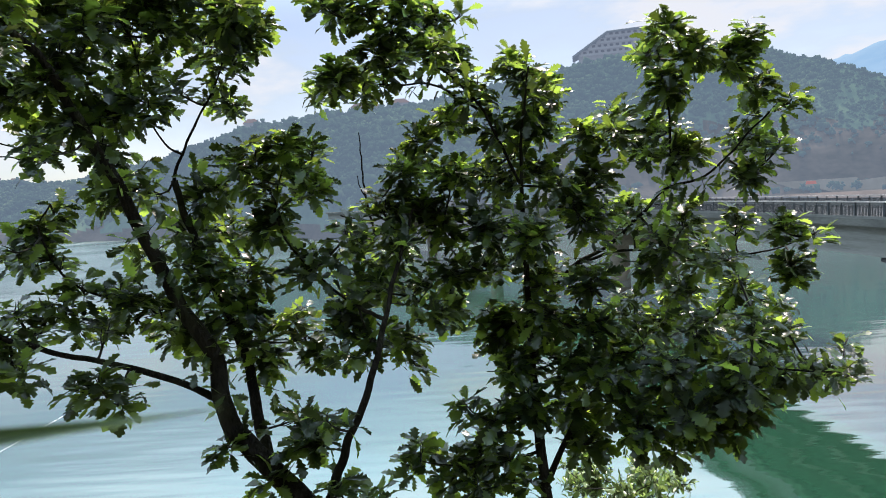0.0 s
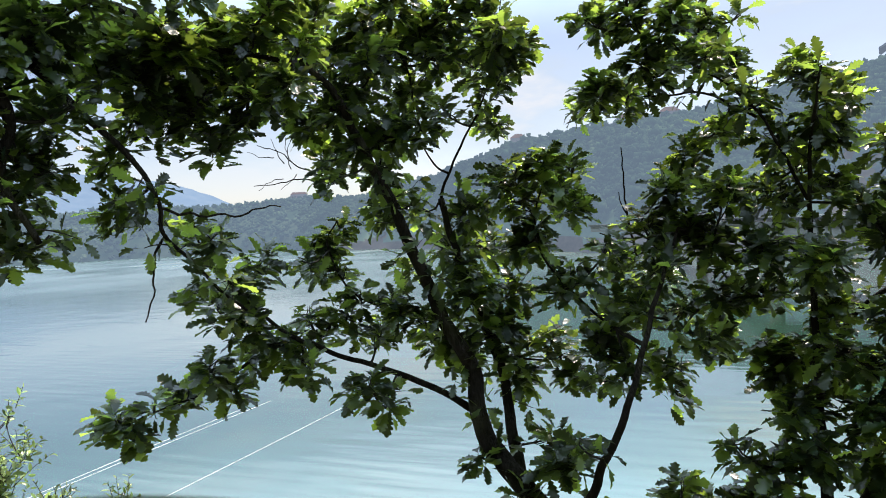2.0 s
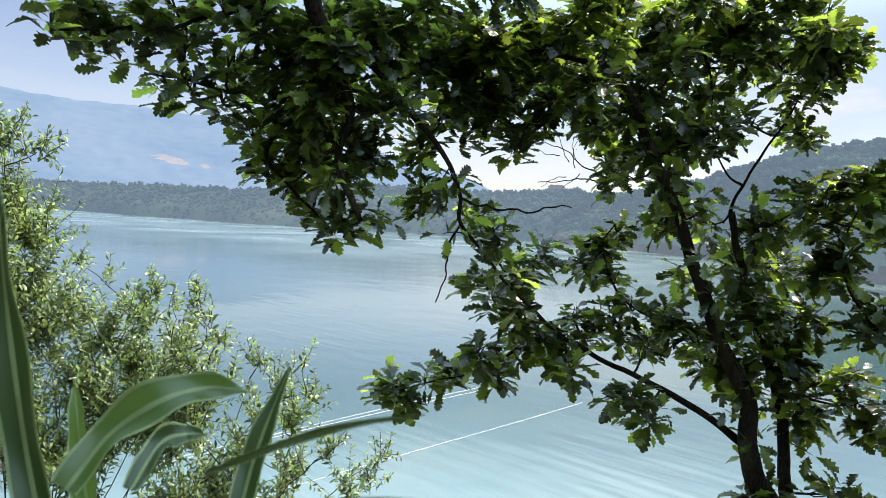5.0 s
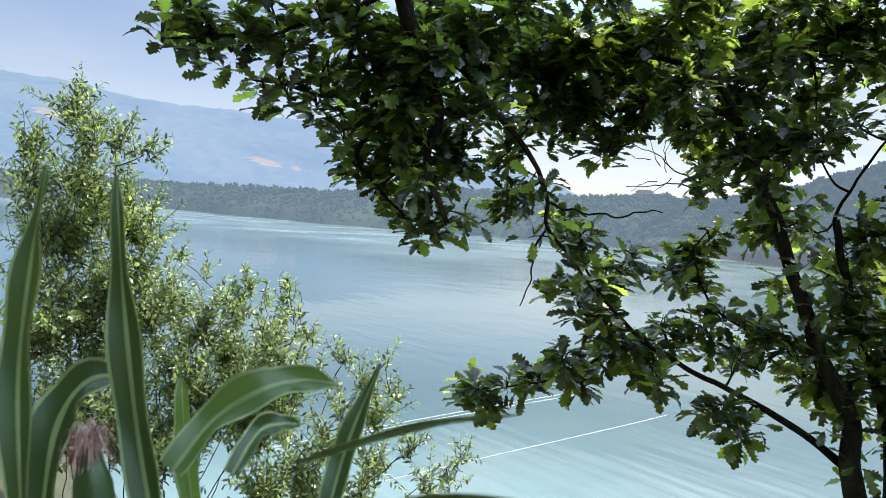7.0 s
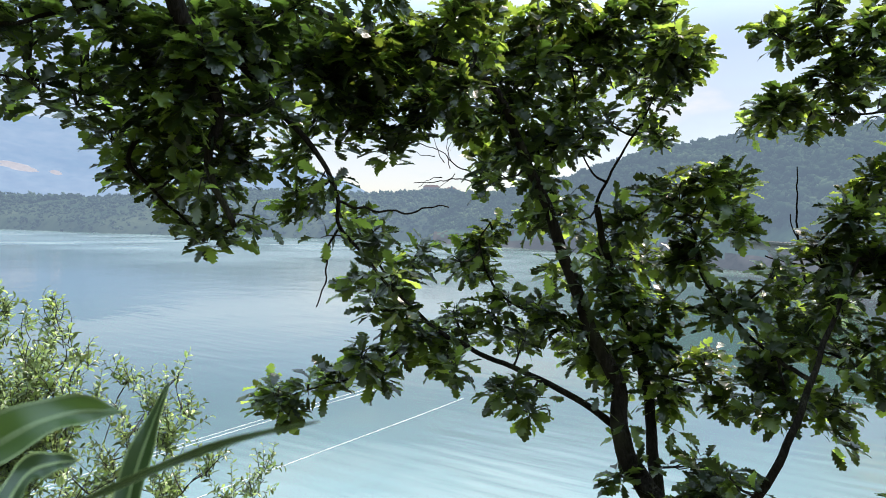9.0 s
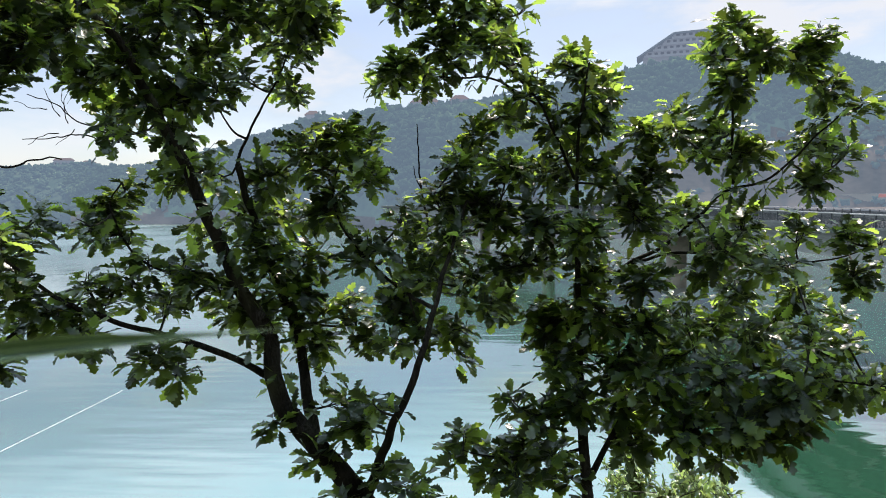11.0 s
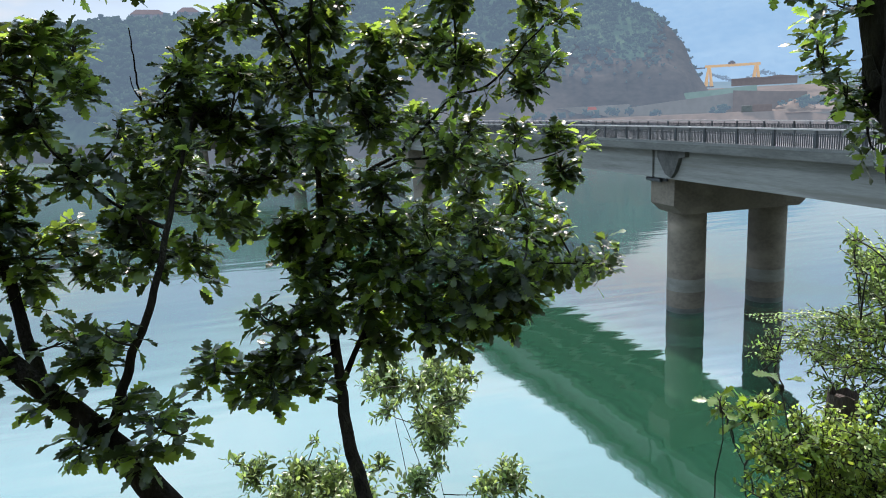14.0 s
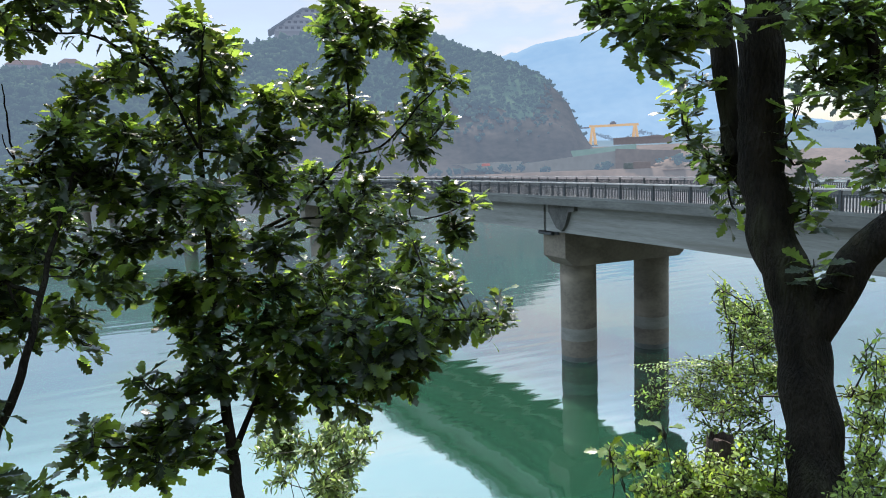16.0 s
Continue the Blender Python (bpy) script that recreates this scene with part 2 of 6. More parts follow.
def water_material():
    m, n, l, p = nodes_of("lake_water")
    p.inputs["Base Color"].default_value = (0.0115, 0.052, 0.029, 1)
    p.inputs["Roughness"].default_value, p.inputs["IOR"].default_value = 0.012, 2.0
    tc = n.new("ShaderNodeTexCoord")
    total = None
    for scale, stretch, height in ((0.13, (0.5, 1.9, 1), 0.075), (0.42, (0.35, 1.9, 1), 0.06), (0.75, (0.3, 1.9, 1), 0.020), (2.0, (0.3, 1.8, 1), 0.006)):
        mp, nz, ml = n.new("ShaderNodeMapping"), n.new("ShaderNodeTexNoise"), n.new("ShaderNodeMath")
        mp.inputs["Scale"].default_value, mp.inputs["Rotation"].default_value = stretch, (0, 0, radians(24))
        l.new(tc.outputs["Object"], mp.inputs["Vector"])
        l.new(mp.outputs["Vector"], nz.inputs["Vector"])
        nz.inputs["Scale"].default_value, nz.inputs["Detail"].default_value = scale, 0.1
        ml.operation = "MULTIPLY"
        ml.inputs[1].default_value = height
        l.new(nz.outputs["Fac"], ml.inputs[0])
        if total is None:
            total = ml.outputs[0]
        else:
            ad = n.new("ShaderNodeMath")
            l.new(total, ad.inputs[0])
            l.new(ml.outputs[0], ad.inputs[1])
            total = ad.outputs[0]
    # out on the open lake the wind ruffles the surface in patches
    axes, out, patch, ruffled = n.new("ShaderNodeSeparateXYZ"), n.new("ShaderNodeMapRange"), n.new("ShaderNodeTexNoise"), n.new("ShaderNodeMath")
    l.new(tc.outputs["Object"], axes.inputs[0])
    l.new(axes.outputs["Y"], out.inputs["Value"])
    out.inputs["From Min"].default_value, out.inputs["From Max"].default_value = 35.0, 220.0
    patch.inputs["Scale"].default_value, patch.inputs["Detail"].default_value = 0.02, 3
    l.new(tc.outputs["Object"], patch.inputs["Vector"])
    ruffled.operation = "MULTIPLY"
    l.new(out.outputs["Result"], ruffled.inputs[0])
    l.new(patch.outputs["Fac"], ruffled.inputs[1])
    wide = n.new("ShaderNodeMapRange")
    wide.inputs["To Min"].default_value, wide.inputs["To Max"].default_value = 0.035, 0.42
    l.new(ruffled.outputs[0], wide.inputs["Value"])
    l.new(wide.outputs["Result"], p.inputs["Roughness"])
    # calm sheets lie between rippled stretches
    calm, calm_edge, lively = n.new("ShaderNodeTexNoise"), n.new("ShaderNodeMapRange"), n.new("ShaderNodeMath")
    calm.inputs["Scale"].default_value, calm.inputs["Detail"].default_value = 0.07, 2
    l.new(tc.outputs["Object"], calm.inputs["Vector"])
    calm_edge.inputs["From Min"].default_value, calm_edge.inputs["From Max"].default_value = 0.42, 0.62
    calm_edge.inputs["To Min"].default_value, calm_edge.inputs["To Max"].default_value = 0.34, 1.0
    l.new(calm.outputs["Fac"], calm_edge.inputs["Value"])
    lively.operation = "MULTIPLY"
    l.new(total, lively.inputs[0])
    l.new(calm_edge.outputs["Result"], lively.inputs[1])
    bp = n.new("ShaderNodeBump")
    bp.inputs["Strength"].default_value, bp.inputs["Distance"].default_value = 0.35, 1.0
    l.new(lively.outputs[0], bp.inputs["Height"])
    l.new(bp.outputs["Normal"], p.inputs["Normal"])
    p.inputs["Coat Weight"].default_value, p.inputs["Coat IOR"].default_value = 0.7, 2.0
    l.new(wide.outputs["Result"], p.inputs["Coat Roughness"])
    l.new(bp.outputs["Normal"], p.inputs["Coat Normal"])
    return m


M_WATER = water_material()
# the third colour of each is painted haze, given off as emission
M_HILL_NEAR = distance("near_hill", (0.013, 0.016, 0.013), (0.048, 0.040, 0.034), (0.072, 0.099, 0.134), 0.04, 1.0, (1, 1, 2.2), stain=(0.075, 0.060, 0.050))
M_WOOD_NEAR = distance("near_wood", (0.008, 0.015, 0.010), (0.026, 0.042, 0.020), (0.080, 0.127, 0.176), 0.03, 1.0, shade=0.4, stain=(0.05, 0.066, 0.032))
# far shore and mountains: the blue haze is emission over the ground colour
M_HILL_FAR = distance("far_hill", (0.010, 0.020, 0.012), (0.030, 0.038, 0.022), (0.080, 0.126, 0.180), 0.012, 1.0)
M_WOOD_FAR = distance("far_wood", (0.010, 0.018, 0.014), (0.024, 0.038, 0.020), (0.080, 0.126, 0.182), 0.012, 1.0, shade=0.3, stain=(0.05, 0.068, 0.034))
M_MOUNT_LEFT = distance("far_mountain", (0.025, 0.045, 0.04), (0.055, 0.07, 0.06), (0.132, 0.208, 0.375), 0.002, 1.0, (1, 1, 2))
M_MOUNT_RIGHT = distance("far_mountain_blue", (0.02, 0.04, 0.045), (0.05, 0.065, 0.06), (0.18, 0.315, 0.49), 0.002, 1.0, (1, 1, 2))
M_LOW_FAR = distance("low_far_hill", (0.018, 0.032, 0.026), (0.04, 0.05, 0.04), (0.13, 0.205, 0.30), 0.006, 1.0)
# the lakeside works glow faintly too, in place of haze before them
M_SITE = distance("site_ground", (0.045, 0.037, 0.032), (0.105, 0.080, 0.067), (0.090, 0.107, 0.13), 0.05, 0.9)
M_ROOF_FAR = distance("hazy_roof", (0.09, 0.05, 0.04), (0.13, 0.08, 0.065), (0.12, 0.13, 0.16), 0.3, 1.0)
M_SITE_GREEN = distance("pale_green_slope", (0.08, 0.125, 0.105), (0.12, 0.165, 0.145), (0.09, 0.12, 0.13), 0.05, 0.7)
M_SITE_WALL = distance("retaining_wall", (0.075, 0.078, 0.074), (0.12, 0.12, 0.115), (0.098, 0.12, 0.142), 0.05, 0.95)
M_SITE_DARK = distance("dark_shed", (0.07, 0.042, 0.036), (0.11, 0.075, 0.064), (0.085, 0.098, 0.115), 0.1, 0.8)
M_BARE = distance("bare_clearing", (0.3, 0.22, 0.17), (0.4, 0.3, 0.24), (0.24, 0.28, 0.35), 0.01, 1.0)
# hotel and crane colours below carry their haze as a faint painted glow
M_HOTEL = distance("hazed_hotel_wall", (0.05, 0.05, 0.05), (0.08, 0.08, 0.08), (0.125, 0.168, 0.225), 0.2, 0.9)
M_YELLOW = distance("hazed_yellow_paint", (0.27, 0.15, 0.045), (0.33, 0.19, 0.06), (0.27, 0.215, 0.17), 0.4, 1.0)
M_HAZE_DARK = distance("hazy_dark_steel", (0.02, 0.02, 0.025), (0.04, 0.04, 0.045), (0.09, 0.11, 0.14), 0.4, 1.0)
M_HOTEL_ROOF = distance("hazed_hotel_roof", (0.04, 0.04, 0.045), (0.07, 0.07, 0.07), (0.09, 0.13, 0.18), 0.2, 0.9)
M_HOTEL_DARK = distance("hazed_hotel_opening", (0.02, 0.02, 0.02), (0.03, 0.03, 0.03), (0.08, 0.11, 0.155), 0.2, 0.9)


# ---- mesh tools ----
class Geo:
    """Points and faces of one mesh."""

    def __init__(self):
        self.v, self.f = [], []

    def add(self, verts, faces):
        k = len(self.v)
        self.v += [tuple(map(float, p)) for p in verts]
        self.f += [tuple(i + k for i in face) for face in faces]
        return self

    def box(self, x0, y0, z0, x1, y1, z1, taper=0.0):
        t = taper
        return self.add([(x0, y0, z0), (x1, y0, z0), (x1, y1, z0), (x0, y1, z0), (x0 + t, y0 + t, z1), (x1 - t, y0 + t, z1), (x1 - t, y1 - t, z1), (x0 + t, y1 - t, z1)],
                        [(0, 3, 2, 1), (4, 5, 6, 7), (0, 1, 5, 4), (1, 2, 6, 5), (2, 3, 7, 6), (3, 0, 4, 7)])

    def tube(self, pts, radii, sides=8, cap=True):
        pts = [Vector(p) for p in pts]
        n, rings = len(pts), []
        up = Vector((0.3, 0.2, 1)).normalized()
        for i, p in enumerate(pts):
            d = (pts[min(i + 1, n - 1)] - pts[max(i - 1, 0)]).normalized()
            u = up - d * up.dot(d)
            u = (u if u.length > 1e-3 else d.orthogonal()).normalized()
            up, w, r = u, d.cross(u), float(radii[i])
            rings += [p + r * (math.cos(2 * math.pi * k / sides) * u + math.sin(2 * math.pi * k / sides) * w) for k in range(sides)]
        faces = [(i * sides + k, i * sides + (k + 1) % sides, (i + 1) * sides + (k + 1) % sides, (i + 1) * sides + k) for i in range(n - 1) for k in range(sides)]
        if cap:
            faces += [tuple(range(sides))[::-1], tuple((n - 1) * sides + k for k in range(sides))]
        return self.add(rings, faces)

    def prism(self, outline, axis, lo, hi):
        """An outline in the two other axes, drawn out along axis from lo to hi."""
        n = len(outline)

        def put(p, q, c):
            return (c, p, q) if axis == 0 else ((p, c, q) if axis == 1 else (p, q, c))

        verts = [put(p, q, lo) for p, q in outline] + [put(p, q, hi) for p, q in outline]
        return self.add(verts, [tuple(range(n)), tuple(range(2 * n - 1, n - 1, -1))] + [(i, i + n, (i + 1) % n + n, (i + 1) % n) for i in range(n)])


def mesh_from(name, verts, faces, smooth=False):
    me = bpy.data.meshes.new(name)
    me.from_pydata(verts, [], faces)
    me.validate()
    if smooth:
        me.polygons.foreach_set("use_smooth", [True] * len(me.polygons))
    me.update()
    return me


def fast_mesh(name, verts, tris, smooth=True):
    """A mesh of triangles from arrays."""
    me = bpy.data.meshes.new(name)
    nv, nt = len(verts), len(tris)
    me.vertices.add(nv)
    me.vertices.foreach_set("co", np.asarray(verts, np.float32).ravel())
    me.loops.add(3 * nt)
    me.loops.foreach_set("vertex_index", np.asarray(tris, np.int32).ravel())
    me.polygons.add(nt)
    me.polygons.foreach_set("loop_start", np.arange(0, 3 * nt, 3, dtype=np.int32))
    me.polygons.foreach_set("use_smooth", np.full(nt, smooth))
    me.update(calc_edges=True)
    return me


def thing(name, base, label, category, group="", kind=""):
    ob = new(name)
    ob.location, ob.empty_display_size = base, 0.1
    return tagged(ob, label, category, group, kind)


def attach(ob, parent):
    """Makes ob, built in world places, a part of parent."""
    ob.parent = parent
    ob.matrix_parent_inverse = Matrix.Translation(-parent.location) if parent.parent is None else Matrix()
    return ob


def part(name, geo, mat, parent=None, label="", smooth=False, kind=""):
    me = geo if isinstance(geo, bpy.types.Mesh) else mesh_from(name, geo.v, geo.f, smooth)
    me.materials.append(mat)
    ob = new(name, me)
    if parent is not None:
        attach(ob, parent)
    return tagged(ob, label, "", "", kind)


def single(name, geo, mat, label, category, group="", kind="", smooth=False):
    ob = part(name, geo, mat, None, "", smooth)
    return tagged(ob, label, category, group, kind)


def curve(pts, steps=6):
    """A smooth line through the points."""
    p = [Vector(q) for q in pts]
    p = [2 * p[0] - p[1]] + p + [2 * p[-1] - p[-2]]
    out = []
    for i in range(1, len(p) - 2):
        for s in range(steps):
            t = s / steps
            out.append(0.5 * (2 * p[i] + (p[i + 1] - p[i - 1]) * t + (2 * p[i - 1] - 5 * p[i] + 4 * p[i + 1] - p[i + 2]) * t * t + (3 * p[i] - p[i - 1] - 3 * p[i + 1] + p[i + 2]) * t ** 3))
    return out + [p[-2]]


def rough_noise(x, y, z=0.0, s=1.0):
    return noise.fractal(Vector((x * s, y * s, z * s)), 0.9, 2.1, 5)


# ---- land and water ----
def polar(az, d, z):
    return (-d * math.sin(radians(az)), d * math.cos(radians(az)), z)


def interp(x, table, k):
    xs = [r[0] for r in table]
    if xs[0] > xs[-1]:
        return float(np.interp(-x, [-v for v in xs], [r[k] for r in table]))
    return float(np.interp(x, xs, [r[k] for r in table]))


def bank_height(x, y):
    s = y - 0.55 - 0.12 * math.sin(x * 0.9)
    # behind the viewer the unseen ground climbs, added to block low sky light
    if s <= 0:
        return 12.45 + max(0.0, -s - 3.0) * 0.9 if s > -80 else 82.0
    return max(-4.0, 12.45 - 1.3 * s)


def build_ground():
    xs = [-4500, -1500, -400, -150] + [v * 1.0 for v in range(-80, 81, 1)] + [150, 400, 1500, 4500]
    ys = [-4500, -1200, -300, -80, -60, -40, -25, -16, -10, -6, -3] + [v * 0.25 for v in range(-6, 52)] + [14, 20, 60, 300, 1200, 4500]
    g = Geo()
    g.v = [(x, y, bank_height(x, y) + (0.12 * rough_noise(x, y, 0, 0.8) if abs(x) < 90 and abs(y) < 14 else 0)) for y in ys for x in xs]
    w = len(xs)
    g.f = [(j * w + i, j * w + i + 1, (j + 1) * w + i + 1, (j + 1) * w + i) for j in range(len(ys) - 1) for i in range(w - 1)]
    single("ground", g, M_EARTH, "steep earth bank sloping down to the lake bed", "ground", kind="structure", smooth=True)
    g = Geo().add([(-4600, 4, 0), (4600, 4, 0), (4600, 4600, 0), (-4600, 4600, 0)], [(0, 1, 2, 3)])
    single("water", g, M_WATER, "turquoise green lake water with small ripples", "water", kind="structure")


build_ground()


def unseen_shade_trees():
    """Unseen trees added behind the viewer to hold back sky light from the bank."""
    r = np.random.default_rng(8)
    v = []
    for k in range(70):
        x, y = r.uniform(-26, 26), r.uniform(-16, -5.5)
        h = r.uniform(5, 9)
        base = np.array((x, y, bank_height(x, y)))
        d = r.normal(size=(420, 3))
        d /= np.linalg.norm(d, axis=1, keepdims=True)
        c = base + (0, 0, 0.55 * h) + d * r.uniform(0.5, 1, (420, 1)) * np.array((0.36, 0.36, 0.5)) * h
        v.append((c[:, None, :] + r.normal(size=(420, 3, 3)) * 0.22).reshape(-1, 3))
    v = np.concatenate(v)
    me = fast_mesh("slope_trees", v, np.arange(len(v)).reshape(-1, 3), False)
    me.materials.append(M_BACKWOOD)
    tagged(new("slope_trees", me), "unseen dark green trees added behind the viewer to shade the bank", "woods", kind="stuff")


unseen_shade_trees()


def hill_mesh(table, az0, az1, step, shape, rough, rows=26, back=(1.25, 0.4)):
    """Land from a shore line up to a crest. table rows: azimuth, shore distance, crest distance, crest elevation in degrees."""
    g, n = Geo(), int(round(abs(az1 - az0) / step)) + 1
    grid = []
    for i in range(n):
        az = az0 + (az1 - az0) * i / (n - 1)
        d0, d1, el = (interp(az, table, k) for k in (1, 2, 3))
        top = EYE + d1 * math.tan(radians(el))
        line = []
        for j in range(rows + 1):
            s = j / rows
            d = d0 + (d1 - d0) * s
            z = top * shape(s, az)
            x, y, _ = polar(az, d, 0)
            z += rough * min(1, 4 * s) * (0.35 + 0.65 * (1 - s)) * rough_noise(x, y, z * 2, 0.02) * 2
            line.append((x, y, -1.0 if j == 0 else z))
        x, y, _ = polar(az, d1 * back[0], 0)
        line.append((x, y, top * back[1]))
        grid.append(line)
        g.v += line
    w = rows + 2
    flip = az1 < az0
    for i in range(n - 1):
        for j in range(w - 1):
            q = (i * w + j, i * w + j + 1, (i + 1) * w + j + 1, (i + 1) * w + j)
            g.f.append(q if not flip else q[::-1])
    return g, grid


def woods_mesh(spots, lumps, rng, size=1.0):
    """Trees far off: an uneven crown of several leafy lumps each, round the spots (x, y, z, height)."""
    spots = np.array(spots)
    n = len(spots)
    t = rng.normal(size=(n, lumps, 3))
    t /= np.linalg.norm(t, axis=2, keepdims=True)
    t *= rng.uniform(0.2, 1.0, (n, lumps, 1))
    h = spots[:, 3][:, None, None]
    centre = spots[:, None, :3] + t * h * np.array([0.40, 0.40, 0.36]) + np.array([0, 0, 0.42]) * h
    corner = np.array([(1, 0, 0), (0, 1, 0), (-1, 0, 0), (0, -1, 0), (0, 0, 1), (0, 0, -1)], float)
    corner = corner @ np.array(Matrix.Rotation(radians(54.7), 3, Vector((1, 1, 0))))
    tri = np.array([(0, 1, 4), (1, 2, 4), (2, 3, 4), (3, 0, 4), (1, 0, 5), (2, 1, 5), (3, 2, 5), (0, 3, 5)])
    r = rng.uniform(0.16, 0.34, (n, lumps, 1, 1)) * h[..., None] * size
    v = centre[:, :, None, :] + (corner + rng.normal(size=(n, lumps, 6, 3)) * 0.28) * r
    f = tri[None] + 6 * np.arange(n * lumps)[:, None, None]
    return fast_mesh("woods", v.reshape(-1, 3), f.reshape(-1, 3), True)


HOTEL_HILL = [(33, 560, 760, 2.4), (28, 500, 640, 2.6), (22, 420, 520, 3.9), (19.6, 390, 480, 4.6), (16, 330, 450, 6.1), (15, 325, 440, 6.3), (10.2, 280, 420, 6.8), (6, 240, 410, 7.2), (2.4, 225, 400, 7.3),
              (-4, 215, 395, 8.0), (-10, 215, 390, 9.1), (-16, 220, 390, 9.2), (-22, 228, 380, 8.8), (-25.5, 235, 365, 8.0), (-28.2, 240, 355, 7.3), (-31.9, 248, 342, 5.7), (-33, 250, 338, 4.9), (-34, 250, 335, 3.7), (-35.2, 250, 332, 1.4), (-36, 250, 330, 0.2), (-50, 250, 330, 0.0)]


def hotel_hill_shape(s, az):
    wooded = s ** 0.8
    cut = 0.11 if s > 0.02 else 0.04
    if s > 0.22:
        cut = 0.15 + 0.85 * min(1.0, (s - 0.22) / 0.55) ** 0.85
    k = min(1, max(0, (-az - 6) / 14))
    return wooded * (1 - k) + cut * k


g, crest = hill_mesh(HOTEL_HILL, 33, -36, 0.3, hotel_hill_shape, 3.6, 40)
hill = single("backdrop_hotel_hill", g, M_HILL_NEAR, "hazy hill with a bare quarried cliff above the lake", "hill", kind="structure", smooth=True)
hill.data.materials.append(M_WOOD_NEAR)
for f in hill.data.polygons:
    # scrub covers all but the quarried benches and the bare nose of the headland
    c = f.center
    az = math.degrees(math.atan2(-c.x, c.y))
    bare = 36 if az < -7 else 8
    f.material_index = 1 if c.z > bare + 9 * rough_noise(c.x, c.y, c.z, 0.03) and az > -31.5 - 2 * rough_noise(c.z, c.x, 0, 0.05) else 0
rng = np.random.default_rng(5)
spots, ridge = [], []
for line in crest:
    for k in range(60):
        s = rng.uniform(0.03, 1.0) ** 0.6 * (len(line) - 2)
        j = int(s)
        p = np.array(line[j]) + (np.array(line[min(j + 1, len(line) - 2)]) - np.array(line[j])) * (s - j)
        az = math.degrees(math.atan2(-p[0], p[1]))
        if az < -32.5 and rng.uniform() < 0.8:
            continue
        if az < -7 and p[2] < 27 + 9 * rng.uniform(-1, 1) and rng.uniform() < 0.97:
            continue
        j = 3.0 if az > -24 else 0.6
        spots.append((p[0] + rng.normal() * j, p[1] + rng.normal() * j, p[2] - 0.6, rng.uniform(3.0, 7.0) if az > -18 else rng.uniform(1.8, 4.6) * (1 if az > -29 else 0.6)))
    p = line[-2]
    if math.degrees(math.atan2(-p[0], p[1])) > -31.5 and rng.uniform() < 0.8:
        ridge.append((p[0] + rng.normal() * 0.8, p[1], p[2] - 1.2, rng.uniform(3.0, 6.5) * (0.4 if math.degrees(math.atan2(-p[0], p[1])) < -27 else 1)))
for az, d, z, h in ((-25.2, 362, 63, 9.0), (-25.9, 362, 62, 8.0), (-24.4, 362, 63, 7.0), (14.9, 430, 58, 9), (14.2, 430, 59, 7), (10.8, 420, 61, 8), (3.6, 400, 64, 7)):
    ridge.append((*polar(az, d, z - 0.3), h))
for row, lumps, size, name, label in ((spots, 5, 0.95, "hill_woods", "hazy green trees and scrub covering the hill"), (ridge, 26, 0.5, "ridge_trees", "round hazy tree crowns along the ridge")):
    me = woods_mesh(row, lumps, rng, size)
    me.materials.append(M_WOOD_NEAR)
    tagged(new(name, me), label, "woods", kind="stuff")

FAR_SHORE = [(95, 1900, 2300, 1.6), (80, 1900, 2300, 1.5), (72, 1700, 2200, 1.5), (66, 1120, 1500, 1.55), (58, 830, 1150, 1.7), (52, 760, 1000, 2.3), (48, 720, 930, 2.6), (42, 690, 860, 2.5), (38, 650, 830, 2.5), (33.5, 610, 780, 2.9), (30, 580, 740, 2.75), (27, 560, 720, 2.4), (20, 520, 680, 2.2)]
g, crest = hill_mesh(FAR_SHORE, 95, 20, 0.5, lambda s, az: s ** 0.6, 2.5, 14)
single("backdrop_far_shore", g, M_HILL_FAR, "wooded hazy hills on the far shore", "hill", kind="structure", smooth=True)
spots = []
for line in crest:
    for k in range(48):
        s = rng.uniform(0.01, 1.0) * (len(line) - 2)
        j = int(s)
        p = np.array(line[j]) + (np.array(line[min(j + 1, len(line) - 2)]) - np.array(line[j])) * (s - j)
        d = math.hypot(p[0], p[1])
        spots.append((p[0] + rng.normal() * 6, p[1] + rng.normal() * 6, max(p[2], 0) - 1.5, rng.uniform(3.5, 7.5) * (1 if d < 1200 else 1.6)))
    p = line[-2]
    spots += [(p[0] + rng.normal() * 5, p[1] + rng.normal() * 5, p[2] - 2.5, rng.uniform(3, 7)) for k in range(2)]
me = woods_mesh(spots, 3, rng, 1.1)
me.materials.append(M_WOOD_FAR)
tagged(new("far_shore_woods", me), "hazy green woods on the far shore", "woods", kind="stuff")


def mountain(name, table, az0, az1, mat, label, d=4000):
    rows = [(az, d - 1300, d, el) for az, el in table]
    g, _ = hill_mesh(rows, az0, az1, 0.4, lambda s, az: s ** 1.15, 12.0, 30, (1.05, 0.8))
    for i, v in enumerate(g.v):
        x, y, z = v
        g.v[i] = (x, y, z + (4 * rough_noise(x, y, 0, 0.004) if z > 60 else 0))
    return single(name, g, mat, label, "mountain", kind="structure", smooth=True)


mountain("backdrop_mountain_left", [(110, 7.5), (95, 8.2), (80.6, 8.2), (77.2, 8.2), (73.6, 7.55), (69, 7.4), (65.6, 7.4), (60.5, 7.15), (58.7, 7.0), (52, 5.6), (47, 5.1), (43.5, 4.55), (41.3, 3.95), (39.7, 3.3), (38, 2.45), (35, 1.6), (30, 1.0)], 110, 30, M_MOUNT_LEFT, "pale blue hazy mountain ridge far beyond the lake")
